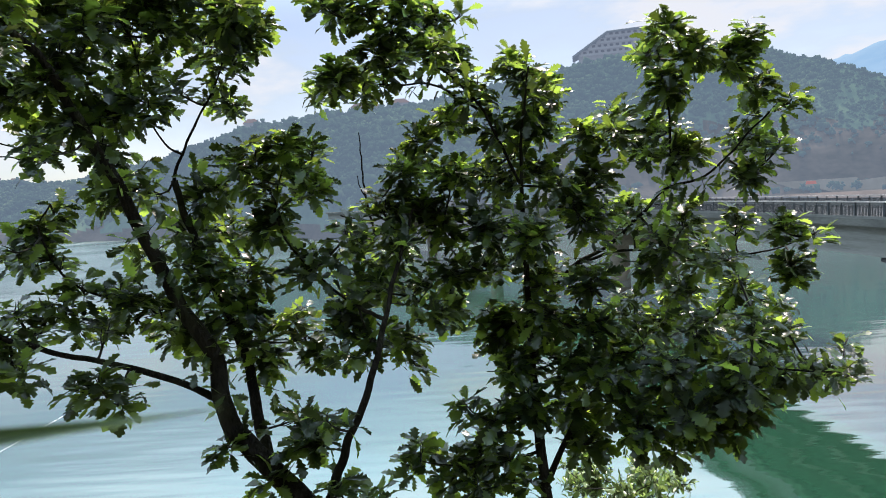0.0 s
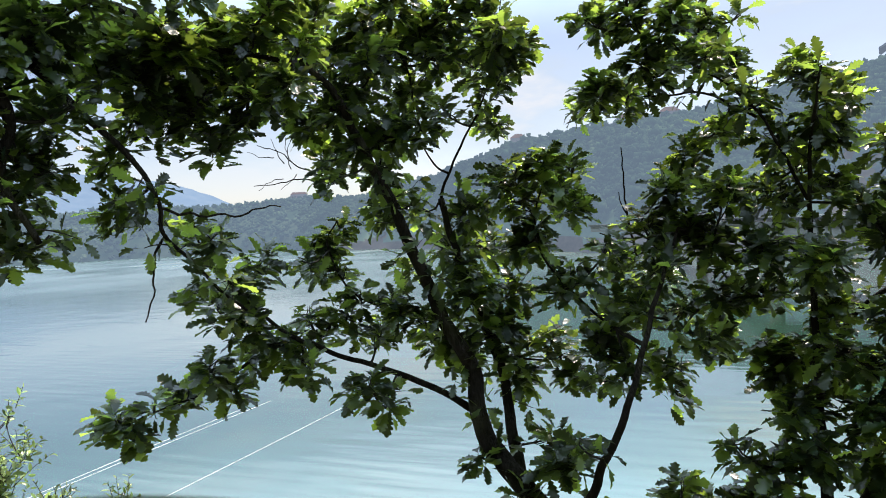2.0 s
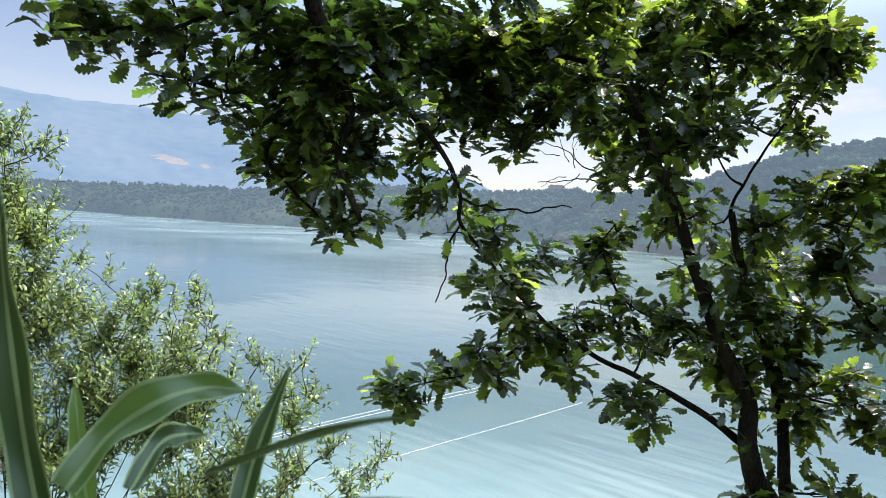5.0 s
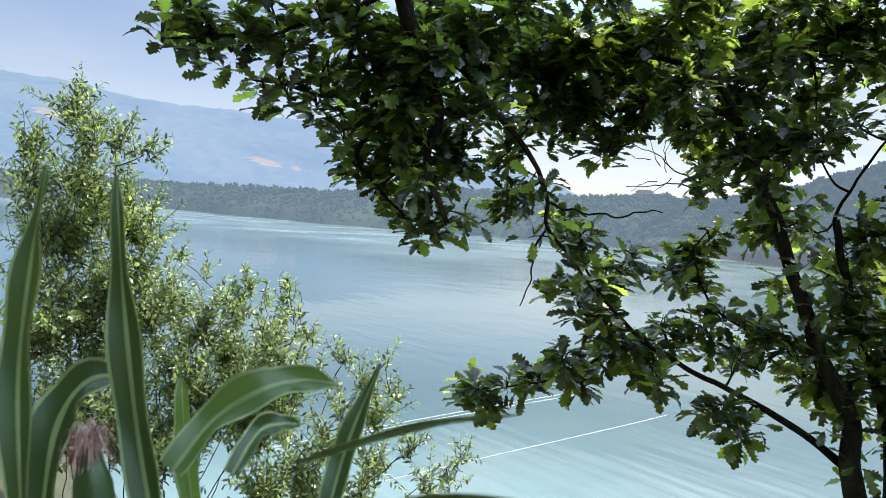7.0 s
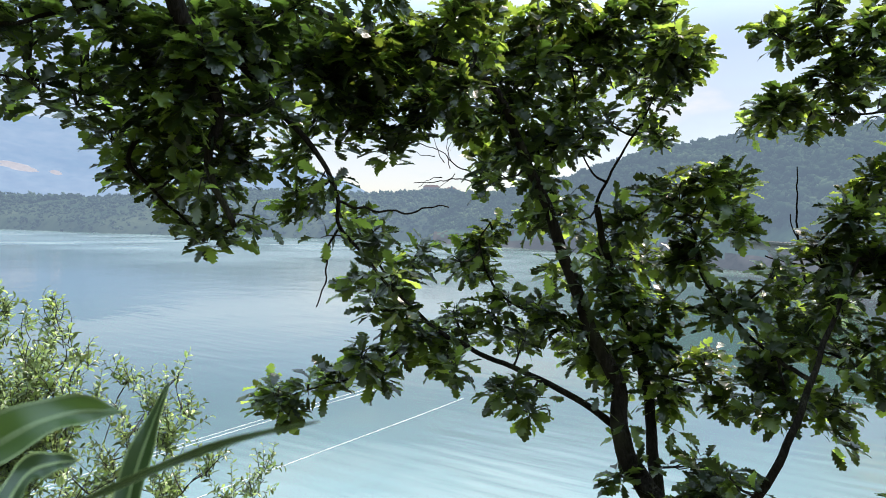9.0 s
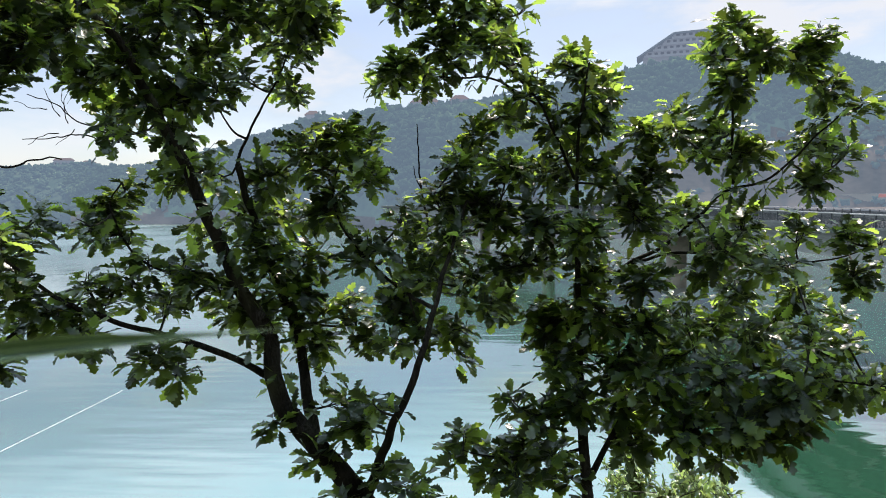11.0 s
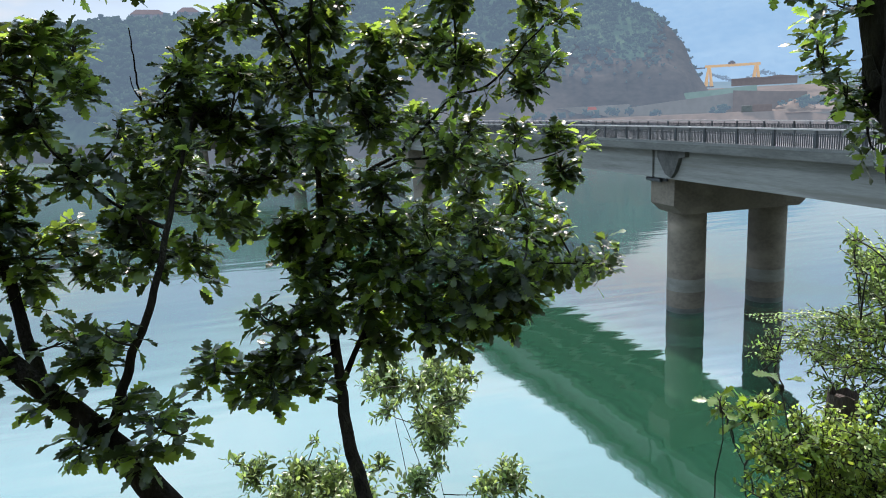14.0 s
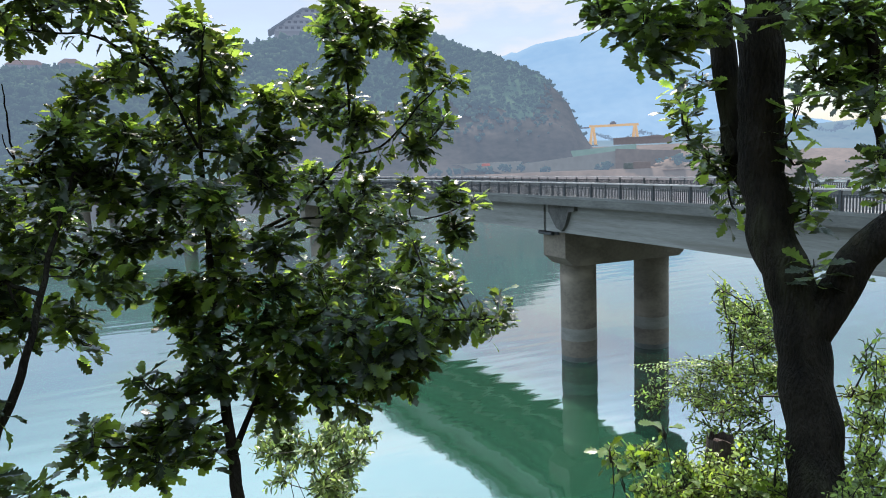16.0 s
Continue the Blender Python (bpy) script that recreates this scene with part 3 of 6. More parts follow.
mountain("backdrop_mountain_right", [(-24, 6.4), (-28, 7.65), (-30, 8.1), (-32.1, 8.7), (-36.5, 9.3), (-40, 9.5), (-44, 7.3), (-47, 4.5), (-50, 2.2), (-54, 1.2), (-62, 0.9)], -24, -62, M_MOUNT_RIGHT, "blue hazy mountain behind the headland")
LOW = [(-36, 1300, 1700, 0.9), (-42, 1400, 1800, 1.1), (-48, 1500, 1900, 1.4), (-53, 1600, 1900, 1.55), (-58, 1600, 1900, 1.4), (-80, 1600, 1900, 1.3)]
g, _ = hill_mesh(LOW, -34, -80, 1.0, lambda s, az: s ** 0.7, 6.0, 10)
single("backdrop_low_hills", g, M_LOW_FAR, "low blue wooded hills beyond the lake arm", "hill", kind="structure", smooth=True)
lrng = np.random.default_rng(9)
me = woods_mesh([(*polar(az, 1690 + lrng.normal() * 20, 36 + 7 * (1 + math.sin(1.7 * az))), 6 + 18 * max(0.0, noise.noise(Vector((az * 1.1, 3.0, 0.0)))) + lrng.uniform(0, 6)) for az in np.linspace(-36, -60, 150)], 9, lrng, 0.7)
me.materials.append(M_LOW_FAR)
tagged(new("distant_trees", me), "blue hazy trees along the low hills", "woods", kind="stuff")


# ---- bridge ----
def bridge_shift(y):
    return -max(0.0, y - 25.0) ** 2 / 640.0


def bridge_point(x, y, z):
    """x across, y along: the far half bends slowly to the left."""
    k = -max(0.0, y - 25.0) / 320.0
    return (x + bridge_shift(y), y - k * 0 + (x - 24.2) * -k * 1.0, z)


def strip(g, x0, z0, x1, z1, y0, y1, step=3.0, slope=0.0):
    """A beam of rectangular section along the bridge."""
    n = max(1, int((y1 - y0) / step))
    for i in range(n + 1):
        y = y0 + (y1 - y0) * i / n
        for x, z in ((x0, z0), (x1, z0), (x1, z1), (x0, z1)):
            g.v.append(bridge_point(x, y, z - slope * (x - 24.2)))
    k = len(g.v) - 4 * (n + 1)
    for i in range(n):
        for c in range(4):
            g.f.append((k + 4 * i + c, k + 4 * i + (c + 1) % 4, k + 4 * i + 4 + (c + 1) % 4, k + 4 * i + 4 + c))
    g.f += [(k + 3, k + 2, k + 1, k), tuple(k + 4 * n + c for c in range(4))]
    return g


PIERS = (39.0, 87.0, 134.0, 181.0)
Y_NEAR, Y_FAR = 2.0, 228.0
DECK, EDGE, WIDE = 11.22, 24.2, 11.4
bridge = thing("bridge", (24.2, 39.2, 0.0), "grey concrete road bridge on round twin piers over the lake", "bridge")
FALL = 0.02
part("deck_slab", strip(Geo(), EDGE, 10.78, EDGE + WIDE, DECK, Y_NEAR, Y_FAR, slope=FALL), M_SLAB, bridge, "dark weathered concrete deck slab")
part("roadway", strip(Geo(), EDGE + 1.5, DECK + 0.004, EDGE + WIDE - 1.5, DECK + 0.03, Y_NEAR, Y_FAR, slope=FALL), M_ROAD, bridge, "asphalt roadway")
for x in (EDGE + 0.03, EDGE + WIDE - 1.5):
    part("kerb", strip(Geo(), x, DECK + 0.004, x + 1.47, DECK + 0.14, Y_NEAR, Y_FAR, slope=FALL), M_KERB, bridge, "pale footway kerb")
spans = [Y_NEAR] + list(PIERS) + [Y_FAR]
for a, b in zip(spans[:-1], spans[1:]):
    for x in (EDGE + 0.55, EDGE + 4.1, EDGE + 7.3, EDGE + 10.2):
        g = strip(Geo(), x, 9.02, x + 0.65, 10.78, a + 0.12, b - 0.12, slope=FALL)
        part("girder", g, M_CONCRETE, bridge)


def pier(y):
    p = part("pier", Geo().prism([(25.0, 9.1), (25.0, 7.25), (25.7, 6.65), (34.4, 6.6), (35.1, 7.2), (35.1, 8.85)], 1, y - 1.45, y + 1.15), M_COLUMN, bridge, "concrete pier cap beam")
    for x in (26.95, 33.15):
        g, n = Geo(), 40
        zs = [-4.0, 0.35, 0.36, 1.4, 1.45, 2.3, 2.35, 6.9]
        for k, z in enumerate(zs):
            r = 1.2 + (0.015 if 3 <= k <= 4 else 0.0)
            g.v += [(x + r * math.cos(2 * math.pi * i / n), y + r * math.sin(2 * math.pi * i / n), z) for i in range(n)]
        g.f = [(k * n + i, k * n + (i + 1) % n, (k + 1) * n + (i + 1) % n, (k + 1) * n + i) for k in range(len(zs) - 1) for i in range(n)]
        c = part("column", g, M_COLUMN, bridge, "round concrete column with a dark waterline", True)
        c.data.materials.append(M_WET)
        c.data.materials.append(M_BAND)
        for f in c.data.polygons:
            if f.center.z < 0.3:
                f.material_index = 1
            elif 1.5 < f.center.z < 2.2:
                f.material_index = 2
        if y > 50:
            c.location.x += bridge_shift(y)
    if y > 50:
        p.location.x += bridge_shift(y)
    # bracket under the slab edge, bearing pads and a pipe end
    b = Geo().prism([(y - 0.6, 10.74), (y - 0.6, 10.3), (y - 1.5, 9.3), (y - 2.1, 9.12), (y - 2.5, 9.5), (y - 2.9, 10.35), (y - 3.5, 10.45), (y - 3.5, 10.74)], 0, 24.3, 24.75)
    b = part("bracket", b, M_BRACKET, bridge, "dark bracket")
    pads = [part("bearing", Geo().box(x, y - 0.8, 8.75, x + 0.5, y + 0.8, 9.02 - 0.02 * (x - 24.2)), M_IRON, bridge, "dark bearing pad") for x in (24.85, 28.4, 31.6, 34.5)]
    r = part("drain_pipe", Geo().tube([(24.75, y - 0.4, 8.8), (24.75, y + 1.2, 8.8)], [0.13, 0.13], 10), M_IRON, bridge, "dark drain pipe end")
    if y > 50:
        for o in (b, r, *pads):
            o.location.x += bridge_shift(y)


for y in PIERS:
    pier(y)
g = Geo().box(23.4, -4.0, 2.0, 36.4, 3.2, 9.0).box(23.4, -4.0, 9.0, 36.4, 1.9, 10.75)
part("abutment", g, M_CONCRETE, bridge, "concrete abutment set into the bank")


def railing(x, y0, y1, z, near):
    r = thing("railing", (x, 0.5 * (y0 + y1), z), "dark steel bridge railing with a pale handrail", "railing", "bridge railings")
    part("handrail", strip(Geo(), x - 0.05, z + 0.93, x + 0.07, z + 1.0, y0, y1, 2.0), M_RAILTOP, r, "pale grey handrail")
    part("upper_rail", strip(Geo(), x - 0.02, z + 0.74, x + 0.02, z + 0.78, y0, y1, 2.0), M_IRON, r)
    part("lower_rail", strip(Geo(), x - 0.02, z + 0.1, x + 0.02, z + 0.14, y0, y1, 2.0), M_IRON, r)
    thick = mesh_from("post", *_vf(Geo().box(-0.05, -0.055, 0, 0.05, 0.055, 0.94)))
    thin = mesh_from("post", *_vf(Geo().box(-0.03, -0.03, 0, 0.03, 0.03, 0.94)))
    bar = mesh_from("bar", *_vf(Geo().box(-0.02, -0.024, 0.14, 0.02, 0.024, 0.74)))
    for me in (thick, thin, bar):
        me.materials.append(M_IRON)
    rest, count, k, y = Geo(), 0, 0, y0 + 0.4
    while y < y1:
        p = bridge_point(x, y, z)
        if k % 10 == 0:
            o = new("post", thick if k % 20 == 0 else thin)
            o.location = p
            attach(o, r)
        elif near and count < 290 and 12 < y < 62:
            o = new("bar", bar)
            o.location = p
            attach(o, r)
            count += 1
        else:
            rest.box(p[0] - 0.02, p[1] - 0.024, z + 0.14, p[0] + 0.02, p[1] + 0.024, z + 0.74)
        y += 0.13
        k += 1
    part("infill", rest, M_IRON, r, kind="stuff")


def _vf(g):
    return g.v, g.f


railing(EDGE + 0.14, Y_NEAR, 150.0, DECK, True)
railing(EDGE + WIDE - 0.14, Y_NEAR, 150.0, DECK - FALL * WIDE, False)
single("guard_rail", strip(Geo(), EDGE + 1.6, DECK + 0.62, EDGE + 1.68, DECK + 0.9, Y_NEAR, 150.0, 2.0), M_SLAB, "dull grey guard rail along the roadway", "guard rail")


# ---- headland: hotel, works and crane ----
def turned(az, d, z):
    """A pose at a bearing and distance, with x to the viewer's right and y away from the viewer."""
    return Matrix.Translation(polar(az, d, z)) @ Matrix.Rotation(radians(az), 4, "Z")


def place(ob, m):
    """Moves a thing that was built round the origin."""
    ob.matrix_world = m
    return ob


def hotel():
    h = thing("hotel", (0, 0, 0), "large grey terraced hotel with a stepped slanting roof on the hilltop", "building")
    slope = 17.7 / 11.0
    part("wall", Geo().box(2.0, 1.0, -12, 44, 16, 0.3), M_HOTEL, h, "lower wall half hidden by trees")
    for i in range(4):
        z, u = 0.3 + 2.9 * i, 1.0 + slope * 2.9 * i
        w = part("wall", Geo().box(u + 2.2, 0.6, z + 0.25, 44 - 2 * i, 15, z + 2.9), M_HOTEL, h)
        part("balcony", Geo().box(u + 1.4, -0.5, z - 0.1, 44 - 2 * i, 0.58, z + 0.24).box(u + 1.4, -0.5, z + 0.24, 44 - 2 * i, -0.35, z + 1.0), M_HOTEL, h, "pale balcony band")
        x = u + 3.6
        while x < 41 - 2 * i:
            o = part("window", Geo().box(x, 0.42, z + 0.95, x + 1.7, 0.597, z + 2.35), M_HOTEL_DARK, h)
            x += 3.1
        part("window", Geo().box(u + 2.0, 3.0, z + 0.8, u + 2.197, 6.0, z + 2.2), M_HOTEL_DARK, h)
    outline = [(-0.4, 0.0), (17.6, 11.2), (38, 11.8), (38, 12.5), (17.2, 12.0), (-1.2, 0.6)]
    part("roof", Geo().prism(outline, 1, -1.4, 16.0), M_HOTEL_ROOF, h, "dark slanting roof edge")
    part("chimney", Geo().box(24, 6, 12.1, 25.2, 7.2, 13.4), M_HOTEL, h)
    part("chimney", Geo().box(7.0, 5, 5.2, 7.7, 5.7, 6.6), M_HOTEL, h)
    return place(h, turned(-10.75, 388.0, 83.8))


hotel()


def house(az, d, z, wide, tall, deep):
    h = thing("house", (0, 0, 0), "pale hazy house with a low roof on the ridge", "building", "houses on the ridge")
    part("wall", Geo().box(-wide / 2, 0, -2, wide / 2, deep, tall), M_HOTEL, h)
    part("roof", Geo().prism([(-wide / 2 - 0.6, tall + 0.02), (wide / 2 + 0.6, tall + 0.02), (wide / 2 - 2.5, tall + 2.2), (-wide / 2 + 2.5, tall + 2.2)], 1, -0.6, deep + 0.6), M_ROOF_FAR, h, "reddish roof")
    for k in range(int(wide // 3)):
        part("window", Geo().box(-wide / 2 + 1.0 + 3 * k, -0.15, 0.9, -wide / 2 + 2.2 + 3 * k, -0.003, 2.3), M_HOTEL_DARK, h)
    return place(h, turned(az, d, z))


house(33.2, 775, 52.5, 18, 4.5, 9)
house(31.6, 770, 50.5, 12, 4.0, 9)
house(15.2, 438, 60.5, 9, 5.0, 8)
house(6.2, 405, 63.5, 16, 4.5, 9)
house(3.4, 400, 64.5, 10, 4.0, 8)

SITE = [(-16, 245, 430, 0.45), (-30, 248, 430, 0.55), (-40, 250, 430, 0.55), (-44, 252, 430, 0.5), (-46.5, 260, 420, 0.2), (-48, 300, 400, -0.6)]
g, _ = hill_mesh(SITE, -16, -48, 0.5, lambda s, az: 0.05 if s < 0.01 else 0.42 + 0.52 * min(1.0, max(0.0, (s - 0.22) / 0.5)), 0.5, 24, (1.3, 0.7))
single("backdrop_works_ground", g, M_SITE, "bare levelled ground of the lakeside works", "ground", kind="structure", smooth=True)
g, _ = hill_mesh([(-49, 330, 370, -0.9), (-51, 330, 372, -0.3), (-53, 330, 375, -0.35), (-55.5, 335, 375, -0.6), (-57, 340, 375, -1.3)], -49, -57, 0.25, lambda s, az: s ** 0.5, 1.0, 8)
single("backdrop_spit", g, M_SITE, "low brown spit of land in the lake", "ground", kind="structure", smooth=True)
spots = [(*polar(rng.uniform(-56, -49.6), rng.uniform(338, 368), rng.uniform(1, 4)), rng.uniform(2, 4)) for k in range(60)]
spots += [(*polar(az + rng.normal() * 0.25, 262 + rng.uniform(-4, 10), z), rng.uniform(2.0, 4.5)) for az, z in ((-41.9, 8.5), (-42.3, 9.5), (-42.8, 8.5), (-43.6, 9), (-36.5, 7), (-37, 8), (-27, 8), (-29, 8), (-30.5, 8), (-41, 8), (-25, 8), (-23, 8), (-42.5, 8), (-43.2, 9), (-32, 7)) for k in range(5)]
me = woods_mesh(spots, 16, rng, 0.6)
me.materials.append(M_WOOD_NEAR)
tagged(new("works_scrub", me), "green scrub round the lakeside works", "scrub", kind="stuff")


def wall_strip(name, az0, az1, d0, d1, low0, low1, top0, top1, mat, label, category, thick=3.0, steps=14):
    """A wall along the shore between two bearings; heights change evenly along it."""
    g = Geo()
    for i in range(steps + 1):
        s = i / steps
        az, d = az0 + (az1 - az0) * s, d0 + (d1 - d0) * s
        lo, hi = low0 + (low1 - low0) * s, top0 + (top1 - top0) * s
        g.v += [polar(az, d, lo), polar(az, d + thick, lo), polar(az, d + thick, hi), polar(az, d + thick * 0.3, hi)]
    for i in range(steps):
        for c in range(4):
            g.f.append((4 * i + c, 4 * i + (c + 1) % 4, 4 * i + 4 + (c + 1) % 4, 4 * i + 4 + c))
    g.f += [(3, 2, 1, 0), tuple(4 * steps + c for c in range(4))]
    return single(name, g, mat, label, category)


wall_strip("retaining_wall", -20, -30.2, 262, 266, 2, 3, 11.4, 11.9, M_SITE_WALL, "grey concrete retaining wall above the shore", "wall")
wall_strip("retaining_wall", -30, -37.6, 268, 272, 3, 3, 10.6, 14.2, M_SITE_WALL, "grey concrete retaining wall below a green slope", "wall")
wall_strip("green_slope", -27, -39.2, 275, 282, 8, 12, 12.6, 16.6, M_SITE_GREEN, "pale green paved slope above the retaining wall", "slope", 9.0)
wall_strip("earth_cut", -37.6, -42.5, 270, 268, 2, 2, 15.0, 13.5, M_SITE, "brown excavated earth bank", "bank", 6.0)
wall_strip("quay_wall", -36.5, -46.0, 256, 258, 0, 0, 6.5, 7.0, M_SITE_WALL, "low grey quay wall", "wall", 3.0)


def site_box(name, az, d, z, wide, deep, tall, mat, label, category, taper=0.15):
    ob = single(name, Geo().box(-wide / 2, 0, 0, wide / 2, deep, tall, taper), mat, label, category)
    return place(ob, turned(az, d, z))


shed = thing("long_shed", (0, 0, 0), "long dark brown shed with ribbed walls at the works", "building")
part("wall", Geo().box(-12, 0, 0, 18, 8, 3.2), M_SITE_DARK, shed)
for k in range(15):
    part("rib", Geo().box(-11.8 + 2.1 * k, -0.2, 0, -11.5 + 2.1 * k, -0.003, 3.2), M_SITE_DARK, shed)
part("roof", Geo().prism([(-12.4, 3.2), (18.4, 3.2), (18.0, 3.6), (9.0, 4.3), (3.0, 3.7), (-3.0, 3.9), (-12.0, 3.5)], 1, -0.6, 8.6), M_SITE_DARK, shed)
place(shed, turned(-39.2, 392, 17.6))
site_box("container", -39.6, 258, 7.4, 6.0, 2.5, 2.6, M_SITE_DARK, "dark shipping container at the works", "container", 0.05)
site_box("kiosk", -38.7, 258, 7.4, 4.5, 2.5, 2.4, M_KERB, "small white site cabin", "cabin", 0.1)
# barrier and earth heap colours also carry painted haze
site_box("barrier", -27.3, 258, 10.6, 3.2, 1.0, 1.0, distance("hazed_red_plastic", (0.3, 0.06, 0.05), (0.4, 0.1, 0.08), (0.09, 0.11, 0.13), 1.0, 0.8), "red plastic site barrier", "barrier", 0.2)
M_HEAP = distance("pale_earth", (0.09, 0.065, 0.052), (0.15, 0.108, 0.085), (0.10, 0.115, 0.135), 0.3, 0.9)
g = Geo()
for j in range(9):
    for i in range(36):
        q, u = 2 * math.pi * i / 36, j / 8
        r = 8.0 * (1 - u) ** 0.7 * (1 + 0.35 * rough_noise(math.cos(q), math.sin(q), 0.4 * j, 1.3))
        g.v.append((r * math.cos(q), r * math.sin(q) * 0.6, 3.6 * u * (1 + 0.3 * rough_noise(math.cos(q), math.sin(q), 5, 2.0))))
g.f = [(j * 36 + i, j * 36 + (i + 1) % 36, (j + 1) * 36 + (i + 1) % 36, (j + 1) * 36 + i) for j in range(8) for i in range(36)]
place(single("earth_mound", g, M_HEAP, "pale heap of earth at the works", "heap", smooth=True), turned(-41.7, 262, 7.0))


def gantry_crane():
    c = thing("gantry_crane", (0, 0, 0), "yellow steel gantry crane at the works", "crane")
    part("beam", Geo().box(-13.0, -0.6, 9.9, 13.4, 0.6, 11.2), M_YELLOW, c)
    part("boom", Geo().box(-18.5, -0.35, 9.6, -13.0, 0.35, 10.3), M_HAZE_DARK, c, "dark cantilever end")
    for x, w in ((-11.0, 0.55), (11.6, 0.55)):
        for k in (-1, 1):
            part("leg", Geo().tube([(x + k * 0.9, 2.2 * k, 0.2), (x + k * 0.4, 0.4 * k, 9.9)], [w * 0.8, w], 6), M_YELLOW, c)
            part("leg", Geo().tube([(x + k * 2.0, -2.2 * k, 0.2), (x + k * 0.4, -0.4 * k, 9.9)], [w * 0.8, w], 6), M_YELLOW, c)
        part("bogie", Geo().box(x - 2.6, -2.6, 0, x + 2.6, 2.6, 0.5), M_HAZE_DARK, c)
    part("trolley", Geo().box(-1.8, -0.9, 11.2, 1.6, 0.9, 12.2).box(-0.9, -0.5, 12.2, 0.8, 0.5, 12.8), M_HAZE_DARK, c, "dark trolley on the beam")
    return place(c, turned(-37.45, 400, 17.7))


gantry_crane()


def lattice_mast(az, d, z, tall):
    m = thing("lattice_mast", (0, 0, 0), "grey steel lattice mast", "mast")
    legs = [(-1, -1), (1, -1), (1, 1), (-1, 1)]
    for a, b in legs:
        part("leg", Geo().tube([(1.9 * a, 1.9 * b, 0), (0.5 * a, 0.5 * b, tall)], [0.16, 0.1], 5), M_RAILTOP, m)
    for k in range(9):
        s0, s1 = k / 9, (k + 1) / 9
        w0, w1 = 1.9 - 1.4 * s0, 1.9 - 1.4 * s1
        part("brace", Geo().tube([(-w0, -w0, tall * s0), (w1, -w1, tall * s1)], [0.08, 0.08], 4), M_RAILTOP, m)
        part("brace", Geo().tube([(w0, -w0, tall * s0), (-w1, -w1, tall * s1)], [0.08, 0.08], 4), M_RAILTOP, m)
    return place(m, turned(az, d, z))


lattice_mast(-43.05, 420, 17, 27)
lattice_mast(-23.9, 368, 62, 12)

# pale clearings and roofs far off
for az, d, z, w, t in ((63.6, 3000, 205, 130, 26), (61.2, 3020, 190, 40, 16), (78.6, 3050, 320, 120, 30)):
    g = Geo()
    n = 18
    g.v = [(w / 2 * math.cos(2 * math.pi * i / n) * (1 + 0.3 * math.sin(3 * i)), -3 - 6 * math.sin(2 * math.pi * i / n), t / 2 * math.sin(2 * math.pi * i / n) - 0.10 * w * math.cos(2 * math.pi * i / n)) for i in range(n)]
    g.f = [tuple(range(n))]
    place(single("backdrop_clearing", g, M_BARE, "pale bare clearing on the mountain side", "clearing", kind="structure"), turned(az, d, z))

# ---- trees ----
def oak_outline(lobes, wide):
    """Place along the rib and half width of an oak blade: broadest past the middle, with rounded lobes."""
    pts = [(0.0, 0.012), (0.07, 0.03)]
    b = 0.84 / lobes
    for k in range(lobes):
        a = 0.08 + b * k
        for q, full in ((0.3, 0.88), (0.62, 1.12), (0.84, 1.0), (0.99, 0.6)):
            t = a + q * b
            pts.append((t, full * wide * math.sin(math.pi * (0.06 + 0.9 * t) ** 1.5) ** 0.75))
    return tuple(pts) + ((0.955, 0.085), (0.985, 0.045), (1.0, 0.0))


LANCE = ((0.0, 0.01), (0.2, 0.12), (0.45, 0.19), (0.7, 0.16), (0.88, 0.08), (1.0, 0.0))
OVAL = ((0.0, 0.02), (0.2, 0.17), (0.5, 0.24), (0.8, 0.18), (1.0, 0.0))


def blade(outline, fold, droop, wave, phase, ribs=7):
    """A leaf of length 1 along y, rib up, folded along the rib and bent down to its tip."""

    def bend(t):
        return -droop * t * t + 0.02 * math.sin(phase + 5 * t)

    v, f = [], []
    rib_at = [k / (ribs - 1) for k in range(ribs)]
    v += [(0.02 * math.sin(phase + 3 * t), t, bend(t)) for t in rib_at]
    for side in (-1, 1):
        k0 = len(v)
        for t, w in outline:
            v.append((side * w, t + 0.16 * w, bend(t) + fold * w + wave * math.sin(9 * t + phase + side) * w))
        i = j = 0
        while i < len(outline) - 1 or j < ribs - 1:
            # step along the edge or the rib, whichever lags behind
            if j == ribs - 1 or (i < len(outline) - 1 and outline[i + 1][0] <= rib_at[j + 1]):
                tri = (j, k0 + i, k0 + i + 1)
                i += 1
            else:
                tri = (j, k0 + i, j + 1)
                j += 1
            f.append(tri if side < 0 else tri[::-1])
    k = len(v)
    v += [(-0.008, -0.14, 0.0), (0.008, -0.14, 0.0)]
    f.append((k, k + 1, 0))
    return np.array(v), np.array(f)


KINDS = {
    "oak": [blade(oak_outline(*o), *q) for o, q in (((5, 0.235), (0.15, 0.16, 0.15, 0.3)), ((4, 0.25), (0.08, 0.3, 0.2, 1.7)), ((5, 0.25), (0.3, 0.12, 0.15, 2.9)), ((5, 0.225), (0.2, 0.38, 0.25, 4.1)), ((5, 0.245), (-0.08, 0.25, 0.2, 5.3)), ((4, 0.265), (0.25, 0.25, 0.18, 0.9)))],
    "lance": [blade(LANCE, *q, 4) for q in ((0.3, 0.2, 0.1, 0.3), (0.5, 0.35, 0.1, 2.0), (0.1, 0.1, 0.2, 4.0))],
    "oval": [blade(OVAL, *q, 4) for q in ((0.3, 0.2, 0.1, 0.3), (0.1, 0.3, 0.2, 2.0))],
}


def unit(v):
    return v / (np.linalg.norm(v) + 1e-9)


